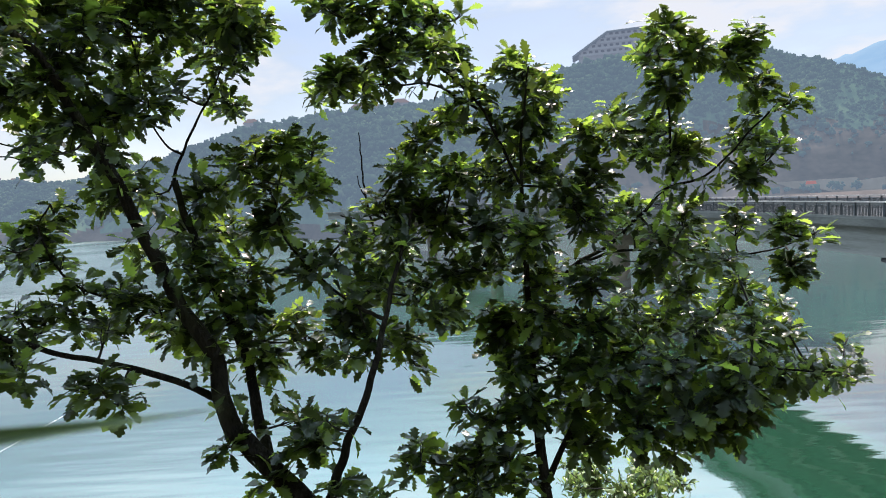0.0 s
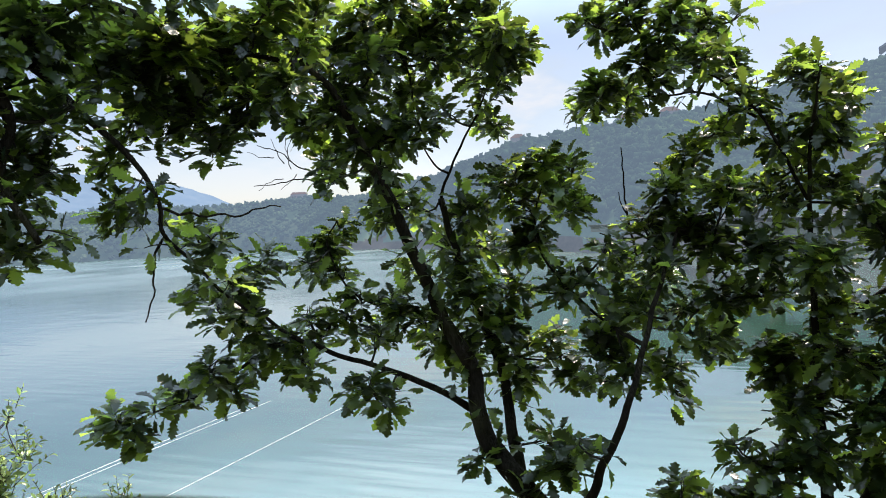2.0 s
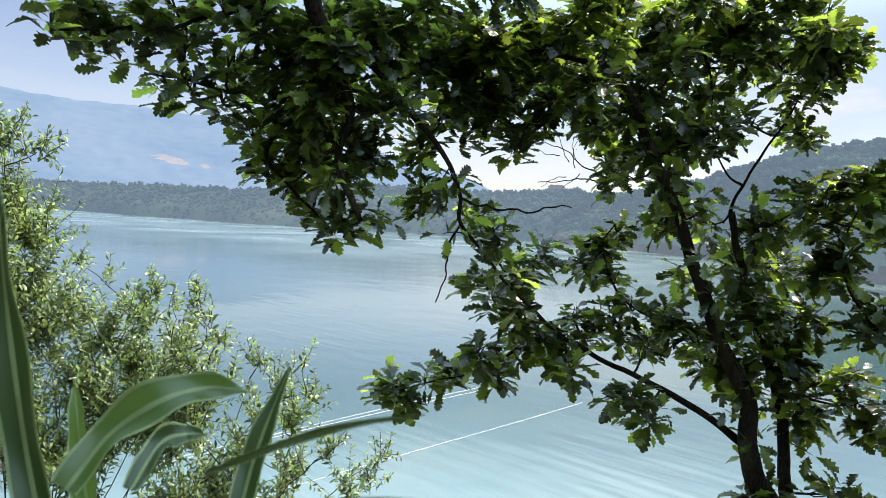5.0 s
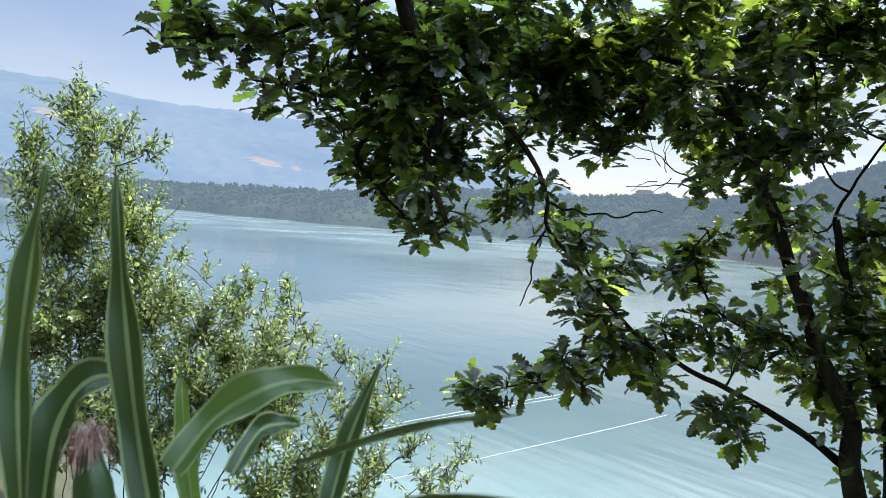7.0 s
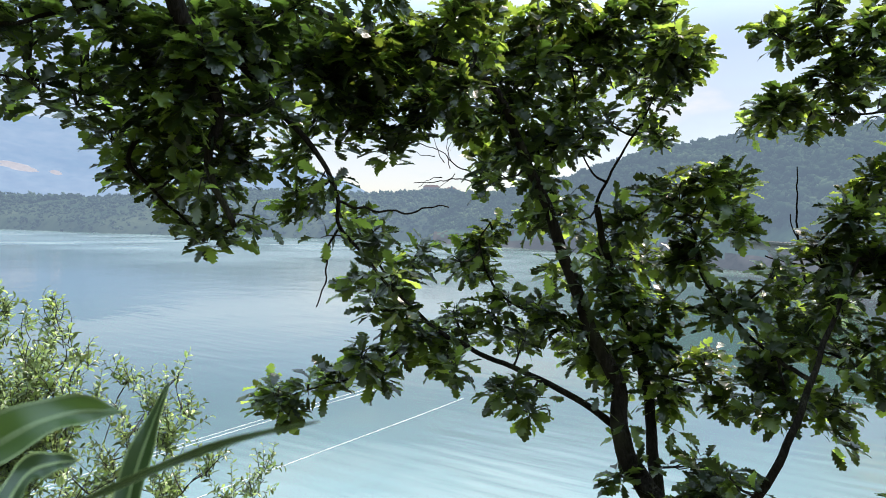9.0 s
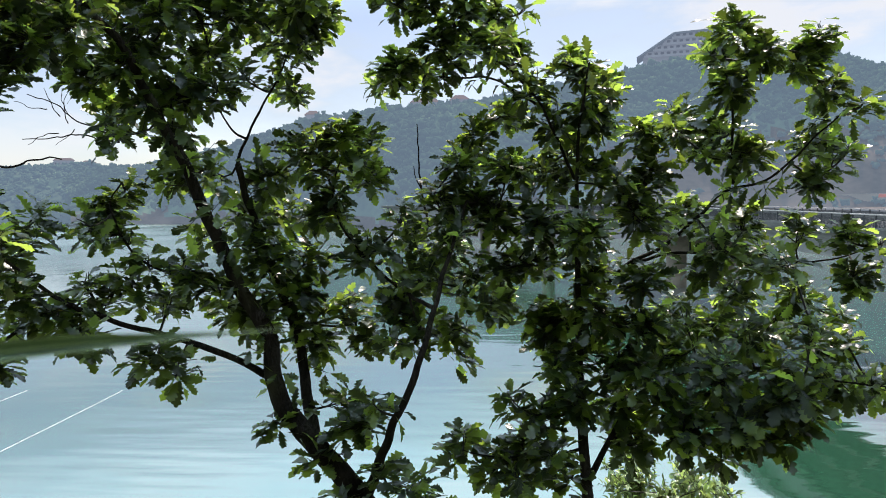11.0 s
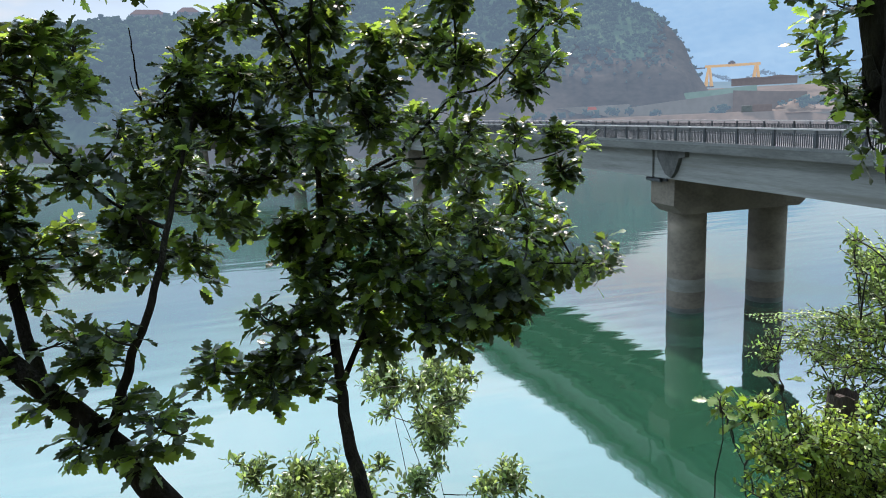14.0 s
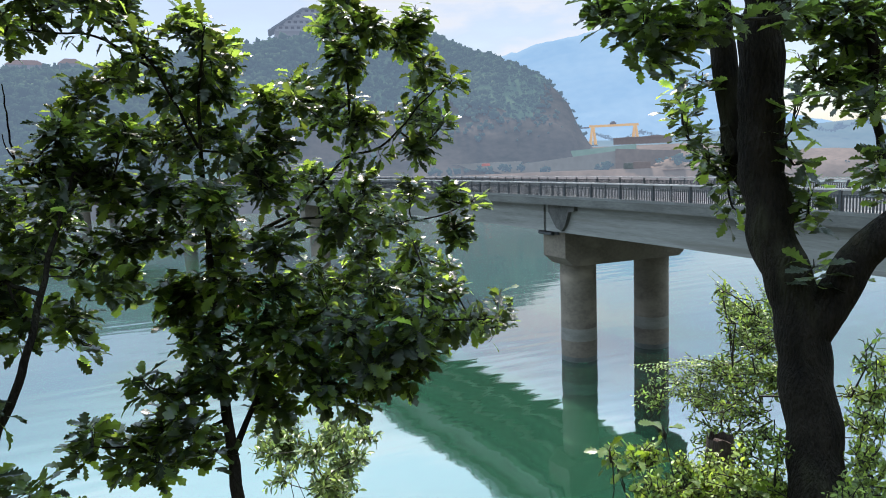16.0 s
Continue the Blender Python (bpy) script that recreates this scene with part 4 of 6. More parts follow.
class Tree:
    """A woody plant: limbs, twigs and leaves in world places."""

    def __init__(self, name, label, category, base, leaf, leaf_mat, seed, group=""):
        self.ob = thing(name, base, label, category, group)
        self.rng, self.kind, self.mat = np.random.default_rng(seed), leaf, leaf_mat
        self.nodes, self.twigs, self.leaves = [], Geo(), []

    def limb(self, name, pts, r0, r1, sides=10, steps=6, wander=0.012, mat=None):
        line = curve(pts, steps)
        n = len(line)
        radii = []
        for i, p in enumerate(line):
            s = i / (n - 1)
            q = 26 if "dead" in name else 9
            p += Vector([wander * noise.noise(Vector((p.x * q + k * 7, p.y * q, p.z * q))) for k in range(3)])
            radii.append((r0 + (r1 - r0) * s ** 0.62) * (1 + (0.10 if r0 < 0.05 else 0.035) * noise.noise(Vector((s * 14, r0 * 90, 3)))))
        if "dead" not in name:
            self.nodes += [np.array(p) for p in line[2:]]
        return part(name, Geo().tube(line, radii, sides), mat or M_BARK, self.ob, smooth=True)

    def twig(self, a, b, r0, r1, sag=0.0):
        mid = (a + b) / 2 + self.rng.normal(size=3) * 0.12 * np.linalg.norm(b - a) * 0.5 + np.array([0, 0, -sag])
        pts = [a, (a + mid) / 2 + (mid - (a + b) / 2) * 0.35, mid, (b + mid) / 2 + (mid - (a + b) / 2) * 0.35, b]
        self.twigs.tube(pts, list(np.linspace(r0, r1, len(pts))), 4, False)
        return pts

    def leaf(self, p, d, size, lean=0.5, up=(0, 0, 1)):
        d = unit(d)
        nrm = np.array(up, float) + self.rng.normal(size=3) * lean
        nrm = unit(nrm - d * nrm.dot(d))
        self.leaves.append((p, d, nrm, size * self.rng.uniform(0.75, 1.2), self.rng.integers(len(KINDS[self.kind]))))

    def outward(self, clumps):
        """The clumps in the order in which a plant reaches them, the nearest to its limbs first."""
        base = np.array(self.nodes)
        return sorted(clumps, key=lambda q: np.linalg.norm(base - np.array(q[:3]), axis=1).min())

    def whorl(self, end, axis, n, leaf, lean):
        """A spreading umbrella of leaves at a twig's end."""
        rng = self.rng
        turn = rng.uniform(0, 6.28)
        u = unit(np.cross(axis, (0.3, 0.5, 0.8)))
        w = np.cross(axis, u)
        for j in range(n):
            q = turn + 2.4 * j
            rad = u * math.cos(q) + w * math.sin(q)
            d = unit(rad + axis * rng.uniform(-0.1, 0.75) + np.array((0, 0, -0.08)))
            self.leaf(end - axis * 0.012 * j + d * 0.015, d, leaf, lean)

    def sprays(self, clumps, density=1.0, leaf=0.083, whorl=9, lean=0.38):
        """Oak foliage: a leafy branchlet to each clump, twigs with whorls of leaves at their ends."""
        rng = self.rng
        for x, y, z, r in self.outward(clumps):
            c = np.array((x, y, z))
            base = np.array(self.nodes)
            hub = base[np.linalg.norm(base - c, axis=1).argmin()]
            stem = self.twig(hub, c, 0.006, 0.003, 0.02)
            local = stem[2:]
            self.nodes += stem[2:]
            reach = np.linalg.norm(c - hub)
            for k in range(int(reach / 0.075)):
                q = stem[0] + (stem[2] - stem[0]) * rng.uniform(0.3, 1.6) if k % 2 else stem[2] + (stem[4] - stem[2]) * rng.uniform()
                end = q + unit(rng.normal(size=3)) * rng.uniform(0.03, 0.08)
                self.twig(q, end, 0.002, 0.0012)
                self.whorl(end, unit(unit(end - q) + (0, 0, 0.3)), rng.integers(3, 6), leaf * 0.92, lean)
            for k in range(max(2, int(round(density * 150 * (r / 0.15) ** 1.6 / 9)))):
                e = unit(rng.normal(size=3) * (1, 1, 0.85)) * max(0.025, r - 0.055) * rng.uniform(0.15, 1.0) ** 0.6
                end = c + e + np.array((0, 0, 0.018))
                start = local[rng.integers(len(local))]
                self.twig(start, end, 0.003, 0.0015)
                self.whorl(end, unit(unit(end - start) + np.array((0, 0, 0.9))), rng.integers(max(2, whorl - 3), whorl + 1), leaf, lean)

    def clothe(self, pts, reach=0.1, step=0.045, leaf=0.08, lean=0.4):
        """Short leafy side twigs along a limb."""
        rng = self.rng
        line = [np.array(p) for p in curve(pts, 8)]
        left = 0.0
        for a, b in zip(line[:-1], line[1:]):
            left += np.linalg.norm(b - a)
            while left > step:
                left -= step
                q = a + (b - a) * rng.uniform()
                end = q + unit(rng.normal(size=3)) * reach * rng.uniform(0.4, 1.2)
                self.twig(q, end, 0.0025, 0.0013)
                self.whorl(end, unit(unit(end - q) + (0, 0, 0.3)), rng.integers(4, 8), leaf, lean)

    def shoots(self, clumps, density=1.0, leaf=0.045, step=0.018, rise=0.6, lean=0.6, drift=(0, 0, 0), plume=0.0):
        """Shrub foliage: upright shoots with small leaves along them."""
        rng = self.rng
        for x, y, z, r in self.outward(clumps):
            c = np.array((x, y, z))
            base = np.array(self.nodes)
            hub = base[(np.linalg.norm(base - c, axis=1) + 1.5 * np.maximum(0, base[:, 2] - c[2] + 0.15)).argmin()]
            self.nodes += self.twig(hub, c - (0, 0, r * 0.6), 0.004, 0.002)[2:] + [c]
            for k in range(max(3, int(round(density * 30 * (r / 0.2) ** 1.7)))):
                a = c + unit(rng.normal(size=3)) * r * rng.uniform(0.1, 0.6) * (1, 1, 1 + 0.5 * plume) - (0, 0, (0.4 + 0.5 * plume) * r)
                d = unit(rng.normal(size=3) * 0.55 + (0, 0, rise) + np.array(drift))
                ln = r * rng.uniform(0.6, 1.2 + 1.1 * plume) + 0.03 * plume
                b = a + d * ln
                line = self.twig(a, b, 0.0025, 0.001)
                m = int(ln / step)
                for j in range(m):
                    t = (j + 0.5) / m
                    p = (1 - t) * a + t * b
                    q = 2.4 * j + k
                    side = unit(np.cross(d, (math.cos(q), math.sin(q), 0.2)))
                    self.leaf(p, unit(side + d * 0.7), leaf * (1.1 - 0.45 * t), lean)

    def fronds(self, root, tips, leaflet=0.02, step=0.009, each=3):
        """Arching sprays from one root towards each tip, with paired leaflets along them."""
        rng, a = self.rng, np.array(root)
        for tip in tips:
            for k in range(each):
                b = np.array(tip) + rng.normal(size=3) * 0.03
                start = a + (b - a) * rng.uniform(0.0, 0.35)
                mid = (start + b) / 2 + np.array((0, 0, rng.uniform(0.005, 0.035)))
                n = max(6, int(np.linalg.norm(b - start) / step))
                line = [(1 - t) ** 2 * start + 2 * t * (1 - t) * mid + t * t * b for t in np.linspace(0, 1, n)]
                self.twigs.tube(line[::3] + [line[-1]], list(np.linspace(0.0013, 0.0004, len(line[::3]) + 1)), 4, False)
                for j in range(2, n):
                    d = unit(line[j] - line[j - 1])
                    side = unit(np.cross(d, (0, 0, 1))) * (1 if j % 2 else -1)
                    self.leaf(line[j], unit(side + 0.7 * d + np.array((0, 0, rng.uniform(-0.1, 0.5)))), leaflet * (1.15 - 0.6 * j / n), 0.5)

    def finish(self, singles=150, name="leaf", label=""):
        part("branchwork", self.twigs, M_TWIG, self.ob, kind="stuff", smooth=True)
        kinds = KINDS[self.kind]
        order = sorted(range(len(self.leaves)), key=lambda i: self.leaves[i][0][1])
        own = set(order[:singles])
        shared = []
        for v, f in kinds:
            me = fast_mesh(name, v, f)
            me.materials.append(self.mat)
            shared.append(me)
        V, F, k = [], [], 0
        for i, (p, d, nrm, size, kind) in enumerate(self.leaves):
            x = np.cross(d, nrm)
            rot = np.stack([x, d, nrm], 1) * size
            if i in own:
                m = Matrix([[*rot[r], p[r]] for r in range(3)] + [[0, 0, 0, 1]])
                o = new(name, shared[kind])
                attach(o, self.ob)
                o.matrix_basis = m
                continue
            v, f = kinds[kind]
            V.append(v @ rot.T + p)
            F.append(f + k)
            k += len(v)
        me = fast_mesh("foliage", np.concatenate(V), np.concatenate(F))
        part("foliage", me, self.mat, self.ob, label, kind="stuff")
        return self


oak = Tree("oak_tree", "leaning two-stemmed young oak with dark lobed leaves on the bank", "tree", (-0.06, 2.65, bank_height(-0.06, 2.65)), "oak", M_OAK, 11, "oaks on the bank")
oak.limb("trunk", [(-0.05, 2.65, bank_height(-0.05, 2.65) - 0.2), (-0.13, 2.62, 11.24)] + [(-0.26, 2.57, 12.19), (-0.39, 2.69, 12.4), (-0.55, 2.77, 12.63), (-0.71, 2.82, 12.82), (-0.9, 2.86, 13.01), (-1.0, 2.88, 13.18), (-1.03, 2.92, 13.38), (-1.16, 2.92, 13.61), (-1.26, 2.91, 13.87), (-1.35, 2.86, 14.15), (-1.43, 2.82, 14.33), (-1.52, 2.72, 14.61), (-1.63, 2.61, 14.78), (-1.71, 2.51, 14.97)], 0.086, 0.0099, 14)
oak.limb("limb", [(-0.87, 3.01, 12.89), (-0.92, 3.08, 13.13), (-0.98, 3.13, 13.39), (-1.11, 3.14, 13.71), (-1.17, 3.13, 13.95), (-1.21, 3.11, 14.15)], 0.031, 0.0143)
oak.limb("limb", [(-1.27, 3.28, 14.15), (-1.23, 3.28, 14.28), (-1.12, 3.3, 14.47), (-1.03, 3.3, 14.64), (-0.96, 3.28, 14.85), (-0.9, 3.23, 15.07)], 0.009, 0.0022)
oak.limb("limb", [(-1.23, 3.28, 14.28), (-1.29, 3.25, 14.33), (-1.35, 3.21, 14.48), (-1.36, 3.17, 14.7)], 0.007, 0.0022)
oak.limb("limb", [(-1.02, 2.94, 13.19), (-1.18, 2.91, 13.28), (-1.4, 2.84, 13.39), (-1.61, 2.75, 13.47), (-1.73, 2.69, 13.54), (-1.86, 2.61, 13.56), (-1.95, 2.52, 13.46), (-2.05, 2.42, 13.38), (-2.16, 2.31, 13.33), (-2.3, 2.17, 13.28)], 0.019, 0.0033)
oak.limb("limb", [(-1.71, 2.64, 13.55), (-1.85, 2.56, 13.68), (-1.95, 2.51, 13.81), (-2.03, 2.45, 13.95)], 0.011, 0.0044)
oak.limb("limb", [(-1.21, 3.08, 13.58), (-1.38, 3.01, 13.61), (-1.55, 2.94, 13.7), (-1.65, 2.91, 13.8), (-1.7, 2.88, 13.96), (-1.66, 2.9, 14.07)], 0.009, 0.0033)
oak.limb("limb", [(-0.6, 2.8, 12.68), (-0.53, 2.74, 12.87), (-0.45, 2.7, 13.07), (-0.35, 2.72, 13.3), (-0.29, 2.82, 13.51), (-0.24, 2.95, 13.7), (-0.2, 3.08, 13.83), (-0.16, 3.16, 13.95)], 0.027, 0.005)
oak.limb("limb", [(-0.29, 2.82, 13.51), (-0.49, 3.13, 13.57), (-0.67, 3.12, 13.75), (-0.77, 3.11, 13.98), (-0.71, 3.11, 14.23)], 0.010, 0.003)
oak.limb("dead_limb", [(-0.36, 3.4, 13.82), (-0.4, 3.46, 13.98), (-0.415, 3.47, 14.12), (-0.415, 3.465, 14.24), (-0.42, 3.46, 14.34)], 0.007, 0.0025, wander=0.006)
oak.limb("dead_twig", [(-0.405, 3.46, 14.02), (-0.43, 3.46, 14.07), (-0.44, 3.455, 14.13)], 0.004, 0.002, wander=0.004)
oak.limb("dead_twig", [(-0.38, 3.43, 13.9), (-0.46, 3.43, 13.92), (-0.53, 3.42, 13.94)], 0.006, 0.003, wander=0.004)
oak.limb("dead_twig", [(-1.63, 2.88, 14.25), (-1.72, 2.83, 14.3), (-1.8, 2.78, 14.35), (-1.85, 2.75, 14.4), (-1.92, 2.69, 14.43)], 0.004, 0.0017)
oak.limb("dead_twig", [(-1.64, 2.88, 14.24), (-1.77, 2.8, 14.27), (-1.85, 2.76, 14.26), (-1.95, 2.69, 14.25)], 0.004, 0.0017)
oak.limb("dead_twig", [(-1.8, 2.78, 14.35), (-1.82, 2.76, 14.41), (-1.81, 2.76, 14.46)], 0.002, 0.0011)
oak.limb("dead_twig", [(-1.85, 2.78, 14.35), (-1.87, 2.76, 14.42), (-1.89, 2.75, 14.46)], 0.0024, 0.001)
oak.limb("dead_twig", [(-1.84, 2.84, 14.32), (-1.85, 2.82, 14.40), (-1.83, 2.82, 14.46)], 0.0024, 0.001)
oak.limb("dead_twig", [(-1.88, 2.82, 14.29), (-1.92, 2.78, 14.27), (-1.95, 2.73, 14.23)], 0.0024, 0.001)
oak.limb("dead_twig", [(-1.88, 2.76, 14.38), (-1.92, 2.72, 14.38), (-1.97, 2.68, 14.40)], 0.0024, 0.001)
oak.limb("dead_twig", [(-1.82, 2.86, 14.30), (-1.86, 2.84, 14.27), (-1.90, 2.82, 14.23)], 0.0024, 0.001)
oak.clothe([(-0.26, 2.57, 12.19), (-0.39, 2.69, 12.4), (-0.55, 2.77, 12.63), (-0.71, 2.82, 12.82), (-0.9, 2.86, 13.01), (-1.0, 2.88, 13.18), (-1.03, 2.92, 13.38), (-1.16, 2.92, 13.61), (-1.26, 2.91, 13.87), (-1.35, 2.86, 14.15), (-1.43, 2.82, 14.33), (-1.52, 2.72, 14.61), (-1.63, 2.61, 14.78), (-1.71, 2.51, 14.97)][4:], 0.13, 0.075, 0.09)
oak.clothe([(-0.87, 3.01, 12.89), (-0.92, 3.08, 13.13), (-0.98, 3.13, 13.39), (-1.11, 3.14, 13.71), (-1.17, 3.13, 13.95), (-1.21, 3.11, 14.15)][1:], 0.12, 0.09, 0.09)
oak.clothe([(-1.02, 2.94, 13.19), (-1.18, 2.91, 13.28), (-1.4, 2.84, 13.39), (-1.61, 2.75, 13.47), (-1.73, 2.69, 13.54), (-1.86, 2.61, 13.56), (-1.95, 2.52, 13.46), (-2.05, 2.42, 13.38), (-2.16, 2.31, 13.33), (-2.3, 2.17, 13.28)][3:], 0.07, 0.09, 0.09)
oak.clothe([(-0.6, 2.8, 12.68), (-0.53, 2.74, 12.87), (-0.45, 2.7, 13.07), (-0.35, 2.72, 13.3), (-0.29, 2.82, 13.51), (-0.24, 2.95, 13.7), (-0.2, 3.08, 13.83), (-0.16, 3.16, 13.95)][4:], 0.13, 0.08)
oak.clothe([(-0.33, 3.12, 13.42), (-0.49, 3.13, 13.57), (-0.67, 3.12, 13.75), (-0.77, 3.11, 13.98), (-0.71, 3.11, 14.23)], 0.12, 0.09)
oak.sprays([(-1.49, 3.05, 14.26, 0.14), (-1.38, 3.14, 14.13, 0.13), (-1.24, 3.22, 13.94, 0.14), (-1.1, 3.08, 13.76, 0.13), (-0.85, 3.02, 14.17, 0.14), (-0.72, 3.1, 14.24, 0.13), (-0.67, 3.38, 14.17, 0.13), (-0.83, 3.2, 13.92, 0.15), (-1.01, 3.05, 13.54, 0.11), (-1.17, 3.06, 13.47, 0.1), (-0.89, 3.14, 13.4, 0.1), (-0.71, 3.23, 13.38, 0.1), (-0.52, 3.13, 13.49, 0.1), (-0.59, 3.08, 13.73, 0.13), (-0.49, 3.46, 13.54, 0.13), (-0.31, 3.51, 13.68, 0.14), (-0.44, 3.11, 13.89, 0.13), (-0.29, 3.41, 13.31, 0.1), (-0.38, 3.09, 13.39, 0.09), (-1.52, 2.87, 14.43, 0.16), (-1.58, 2.7, 14.28, 0.13), (-1.42, 3.03, 14.45, 0.14)], 0.4, 0.093)
oak.sprays([(-1.42, 2.95, 14.46, 0.18), (-1.4, 3.25, 14.71, 0.23), (-1.54, 2.92, 14.66, 0.18), (-1.66, 2.94, 14.84, 0.2), (-1.41, 3.14, 14.91, 0.23), (-1.18, 3.14, 14.84, 0.16), (-1.78, 2.91, 14.53, 0.16), (-1.97, 2.93, 14.65, 0.14), (-1.82, 2.59, 14.77, 0.16), (-1.65, 2.62, 14.86, 0.15), (-1.78, 3.13, 14.41, 0.15), (-1.54, 3.14, 14.12, 0.13), (-1.21, 2.93, 14.45, 0.11), (-1.85, 2.7, 14.7, 0.14), (-1.94, 2.63, 14.89, 0.14), (-1.57, 2.76, 14.56, 0.13), (-1.56, 3.1, 14.92, 0.17)], 0.6, 0.093)
oak.clothe([(-1.27, 3.28, 14.15), (-1.23, 3.28, 14.28), (-1.12, 3.3, 14.47), (-1.03, 3.3, 14.64), (-0.96, 3.28, 14.85), (-0.9, 3.23, 15.07)][2:], 0.06, 0.05, 0.07)
oak.sprays([(-1.5, 2.98, 14.99, 0.14), (-1.31, 2.91, 15.03, 0.16), (-1.16, 3.14, 15.04, 0.17), (-1.26, 3.14, 14.94, 0.15), (-1.39, 2.85, 14.79, 0.14), (-1.02, 3.21, 15.09, 0.14), (-1.73, 2.97, 15.09, 0.14), (-1.84, 2.92, 14.89, 0.14), (-0.83, 2.98, 14.84, 0.1)], 0.7, 0.093)
oak.sprays([(-0.96, 3.17, 14.87, 0.15), (-0.87, 3.23, 14.85, 0.11), (-1.04, 3.38, 14.53, 0.1), (-0.92, 3.32, 14.77, 0.11), (-1.15, 3.48, 14.83, 0.14), (-1.18, 3.41, 14.99, 0.11), (-1.48, 3.32, 13.8, 0.09), (-1.23, 3.29, 14.57, 0.08)], 0.6, 0.093)
oak.sprays([(-1.09, 3.2, 14.11, 0.14), (-0.93, 3.21, 14.22, 0.15), (-1.08, 3.4, 13.92, 0.16), (-1.03, 2.99, 13.72, 0.15), (-0.92, 3.24, 13.71, 0.16), (-0.95, 3.15, 13.53, 0.17), (-1.15, 3.14, 13.43, 0.14), (-0.9, 3.21, 13.3, 0.15), (-0.82, 3.23, 13.93, 0.15), (-1.12, 3.01, 13.86, 0.1)], 0.6, 0.093)
oak.sprays([(-1.79, 3.07, 13.97, 0.11), (-1.79, 2.98, 13.86, 0.13), (-1.52, 2.83, 13.73, 0.07), (-1.39, 2.91, 13.68, 0.1), (-1.27, 2.92, 13.59, 0.1), (-1.56, 3.14, 13.54, 0.1), (-1.33, 3.17, 13.47, 0.1), (-1.7, 3.02, 14.08, 0.05), (-1.72, 2.69, 13.9, 0.05)], 0.8, 0.083)
oak.sprays([(-1.82, 2.41, 13.65, 0.11), (-1.81, 2.59, 13.55, 0.11), (-1.95, 2.31, 13.5, 0.11), (-2.02, 2.54, 13.35, 0.1), (-1.79, 2.69, 13.43, 0.09), (-1.62, 2.52, 13.45, 0.06), (-2.19, 2.41, 13.36, 0.09), (-2.26, 2.14, 13.31, 0.09), (-2.21, 2.15, 13.24, 0.07), (-2.38, 2.17, 13.3, 0.06), (-2.01, 2.74, 13.48, 0.11), (-2.15, 2.21, 13.36, 0.06)], 0.8, 0.093)
oak.sprays([(-1.89, 2.32, 13.73, 0.08), (-1.9, 2.64, 13.87, 0.09), (-1.78, 2.51, 13.95, 0.06), (-2.13, 2.45, 13.79, 0.08), (-1.89, 2.31, 14.02, 0.09), (-2.0, 2.57, 13.76, 0.1), (-2.1, 2.45, 14.08, 0.08), (-1.38, 2.62, 13.38, 0.08), (-1.35, 2.69, 13.26, 0.06), (-1.43, 2.59, 13.35, 0.06)], 0.8, 0.093)
oak.sprays([(-0.65, 2.93, 13.03, 0.09), (-0.6, 3.02, 13.05, 0.07), (-0.98, 2.83, 13.02, 0.08), (-0.51, 2.72, 12.86, 0.08), (-0.71, 3.02, 13.07, 0.06)], 0.8, 0.093)
oak.sprays([(-0.67, 2.8, 13.02, 0.11), (-0.59, 2.84, 13.04, 0.09), (-0.52, 2.63, 13.17, 0.05), (-0.39, 2.62, 12.81, 0.1), (-0.34, 2.78, 12.78, 0.07), (-0.7, 2.72, 12.71, 0.11), (-0.48, 2.64, 12.66, 0.11), (-0.8, 2.77, 12.89, 0.1), (-0.28, 2.59, 12.77, 0.05)], 0.5, 0.093)
oak.sprays([(-0.71, 3.12, 14.28, 0.14), (-0.65, 3.49, 14.28, 0.13), (-0.59, 3.13, 14.08, 0.13), (-0.81, 3.21, 14.06, 0.13), (-0.19, 3.47, 14.18, 0.13), (-0.33, 3.34, 13.99, 0.14), (-0.11, 3.25, 13.97, 0.13), (-0.26, 3.32, 13.86, 0.12), (-0.11, 3.54, 14.18, 0.11)], 0.6)
oak.sprays([(-0.7, 3.14, 13.69, 0.14), (-0.76, 3.29, 13.48, 0.15), (-0.67, 3.28, 13.3, 0.14), (-0.53, 3.08, 13.45, 0.13), (-0.45, 3.41, 13.8, 0.14), (-0.22, 3.15, 13.77, 0.14), (-0.34, 3.15, 13.62, 0.14), (-0.16, 3.31, 13.58, 0.15), (-0.46, 3.09, 13.52, 0.11), (-0.25, 3.28, 13.34, 0.15), (-0.41, 3.05, 13.31, 0.09), (-0.18, 3.32, 13.19, 0.08), (-0.49, 2.93, 13.35, 0.09), (-0.06, 3.06, 13.49, 0.11), (-0.43, 3.26, 13.66, 0.13)], 0.52)
oak.sprays([(-1.82, 2.85, 13.64, 0.1), (-1.69, 2.85, 13.6, 0.1), (-1.57, 2.85, 13.56, 0.1), (-1.45, 2.85, 13.54, 0.09), (-1.63, 2.85, 13.67, 0.08), (-1.33, 2.85, 13.63, 0.09), (-1.74, 2.85, 13.54, 0.08), (-1.81, 2.95, 13.98, 0.08), (-1.69, 2.95, 14.01, 0.08), (-1.78, 2.95, 13.87, 0.09), (-1.65, 2.95, 13.82, 0.08), (-1.87, 2.95, 13.88, 0.07), (-0.9, 3.25, 14.93, 0.1), (-0.83, 3.25, 14.79, 0.1), (-0.93, 3.25, 14.67, 0.09), (-0.79, 3.25, 14.88, 0.09), (-1.03, 3.25, 15.0, 0.09), (-0.96, 3.25, 14.48, 0.08)], 0.6, 0.08)
oak.finish(200)

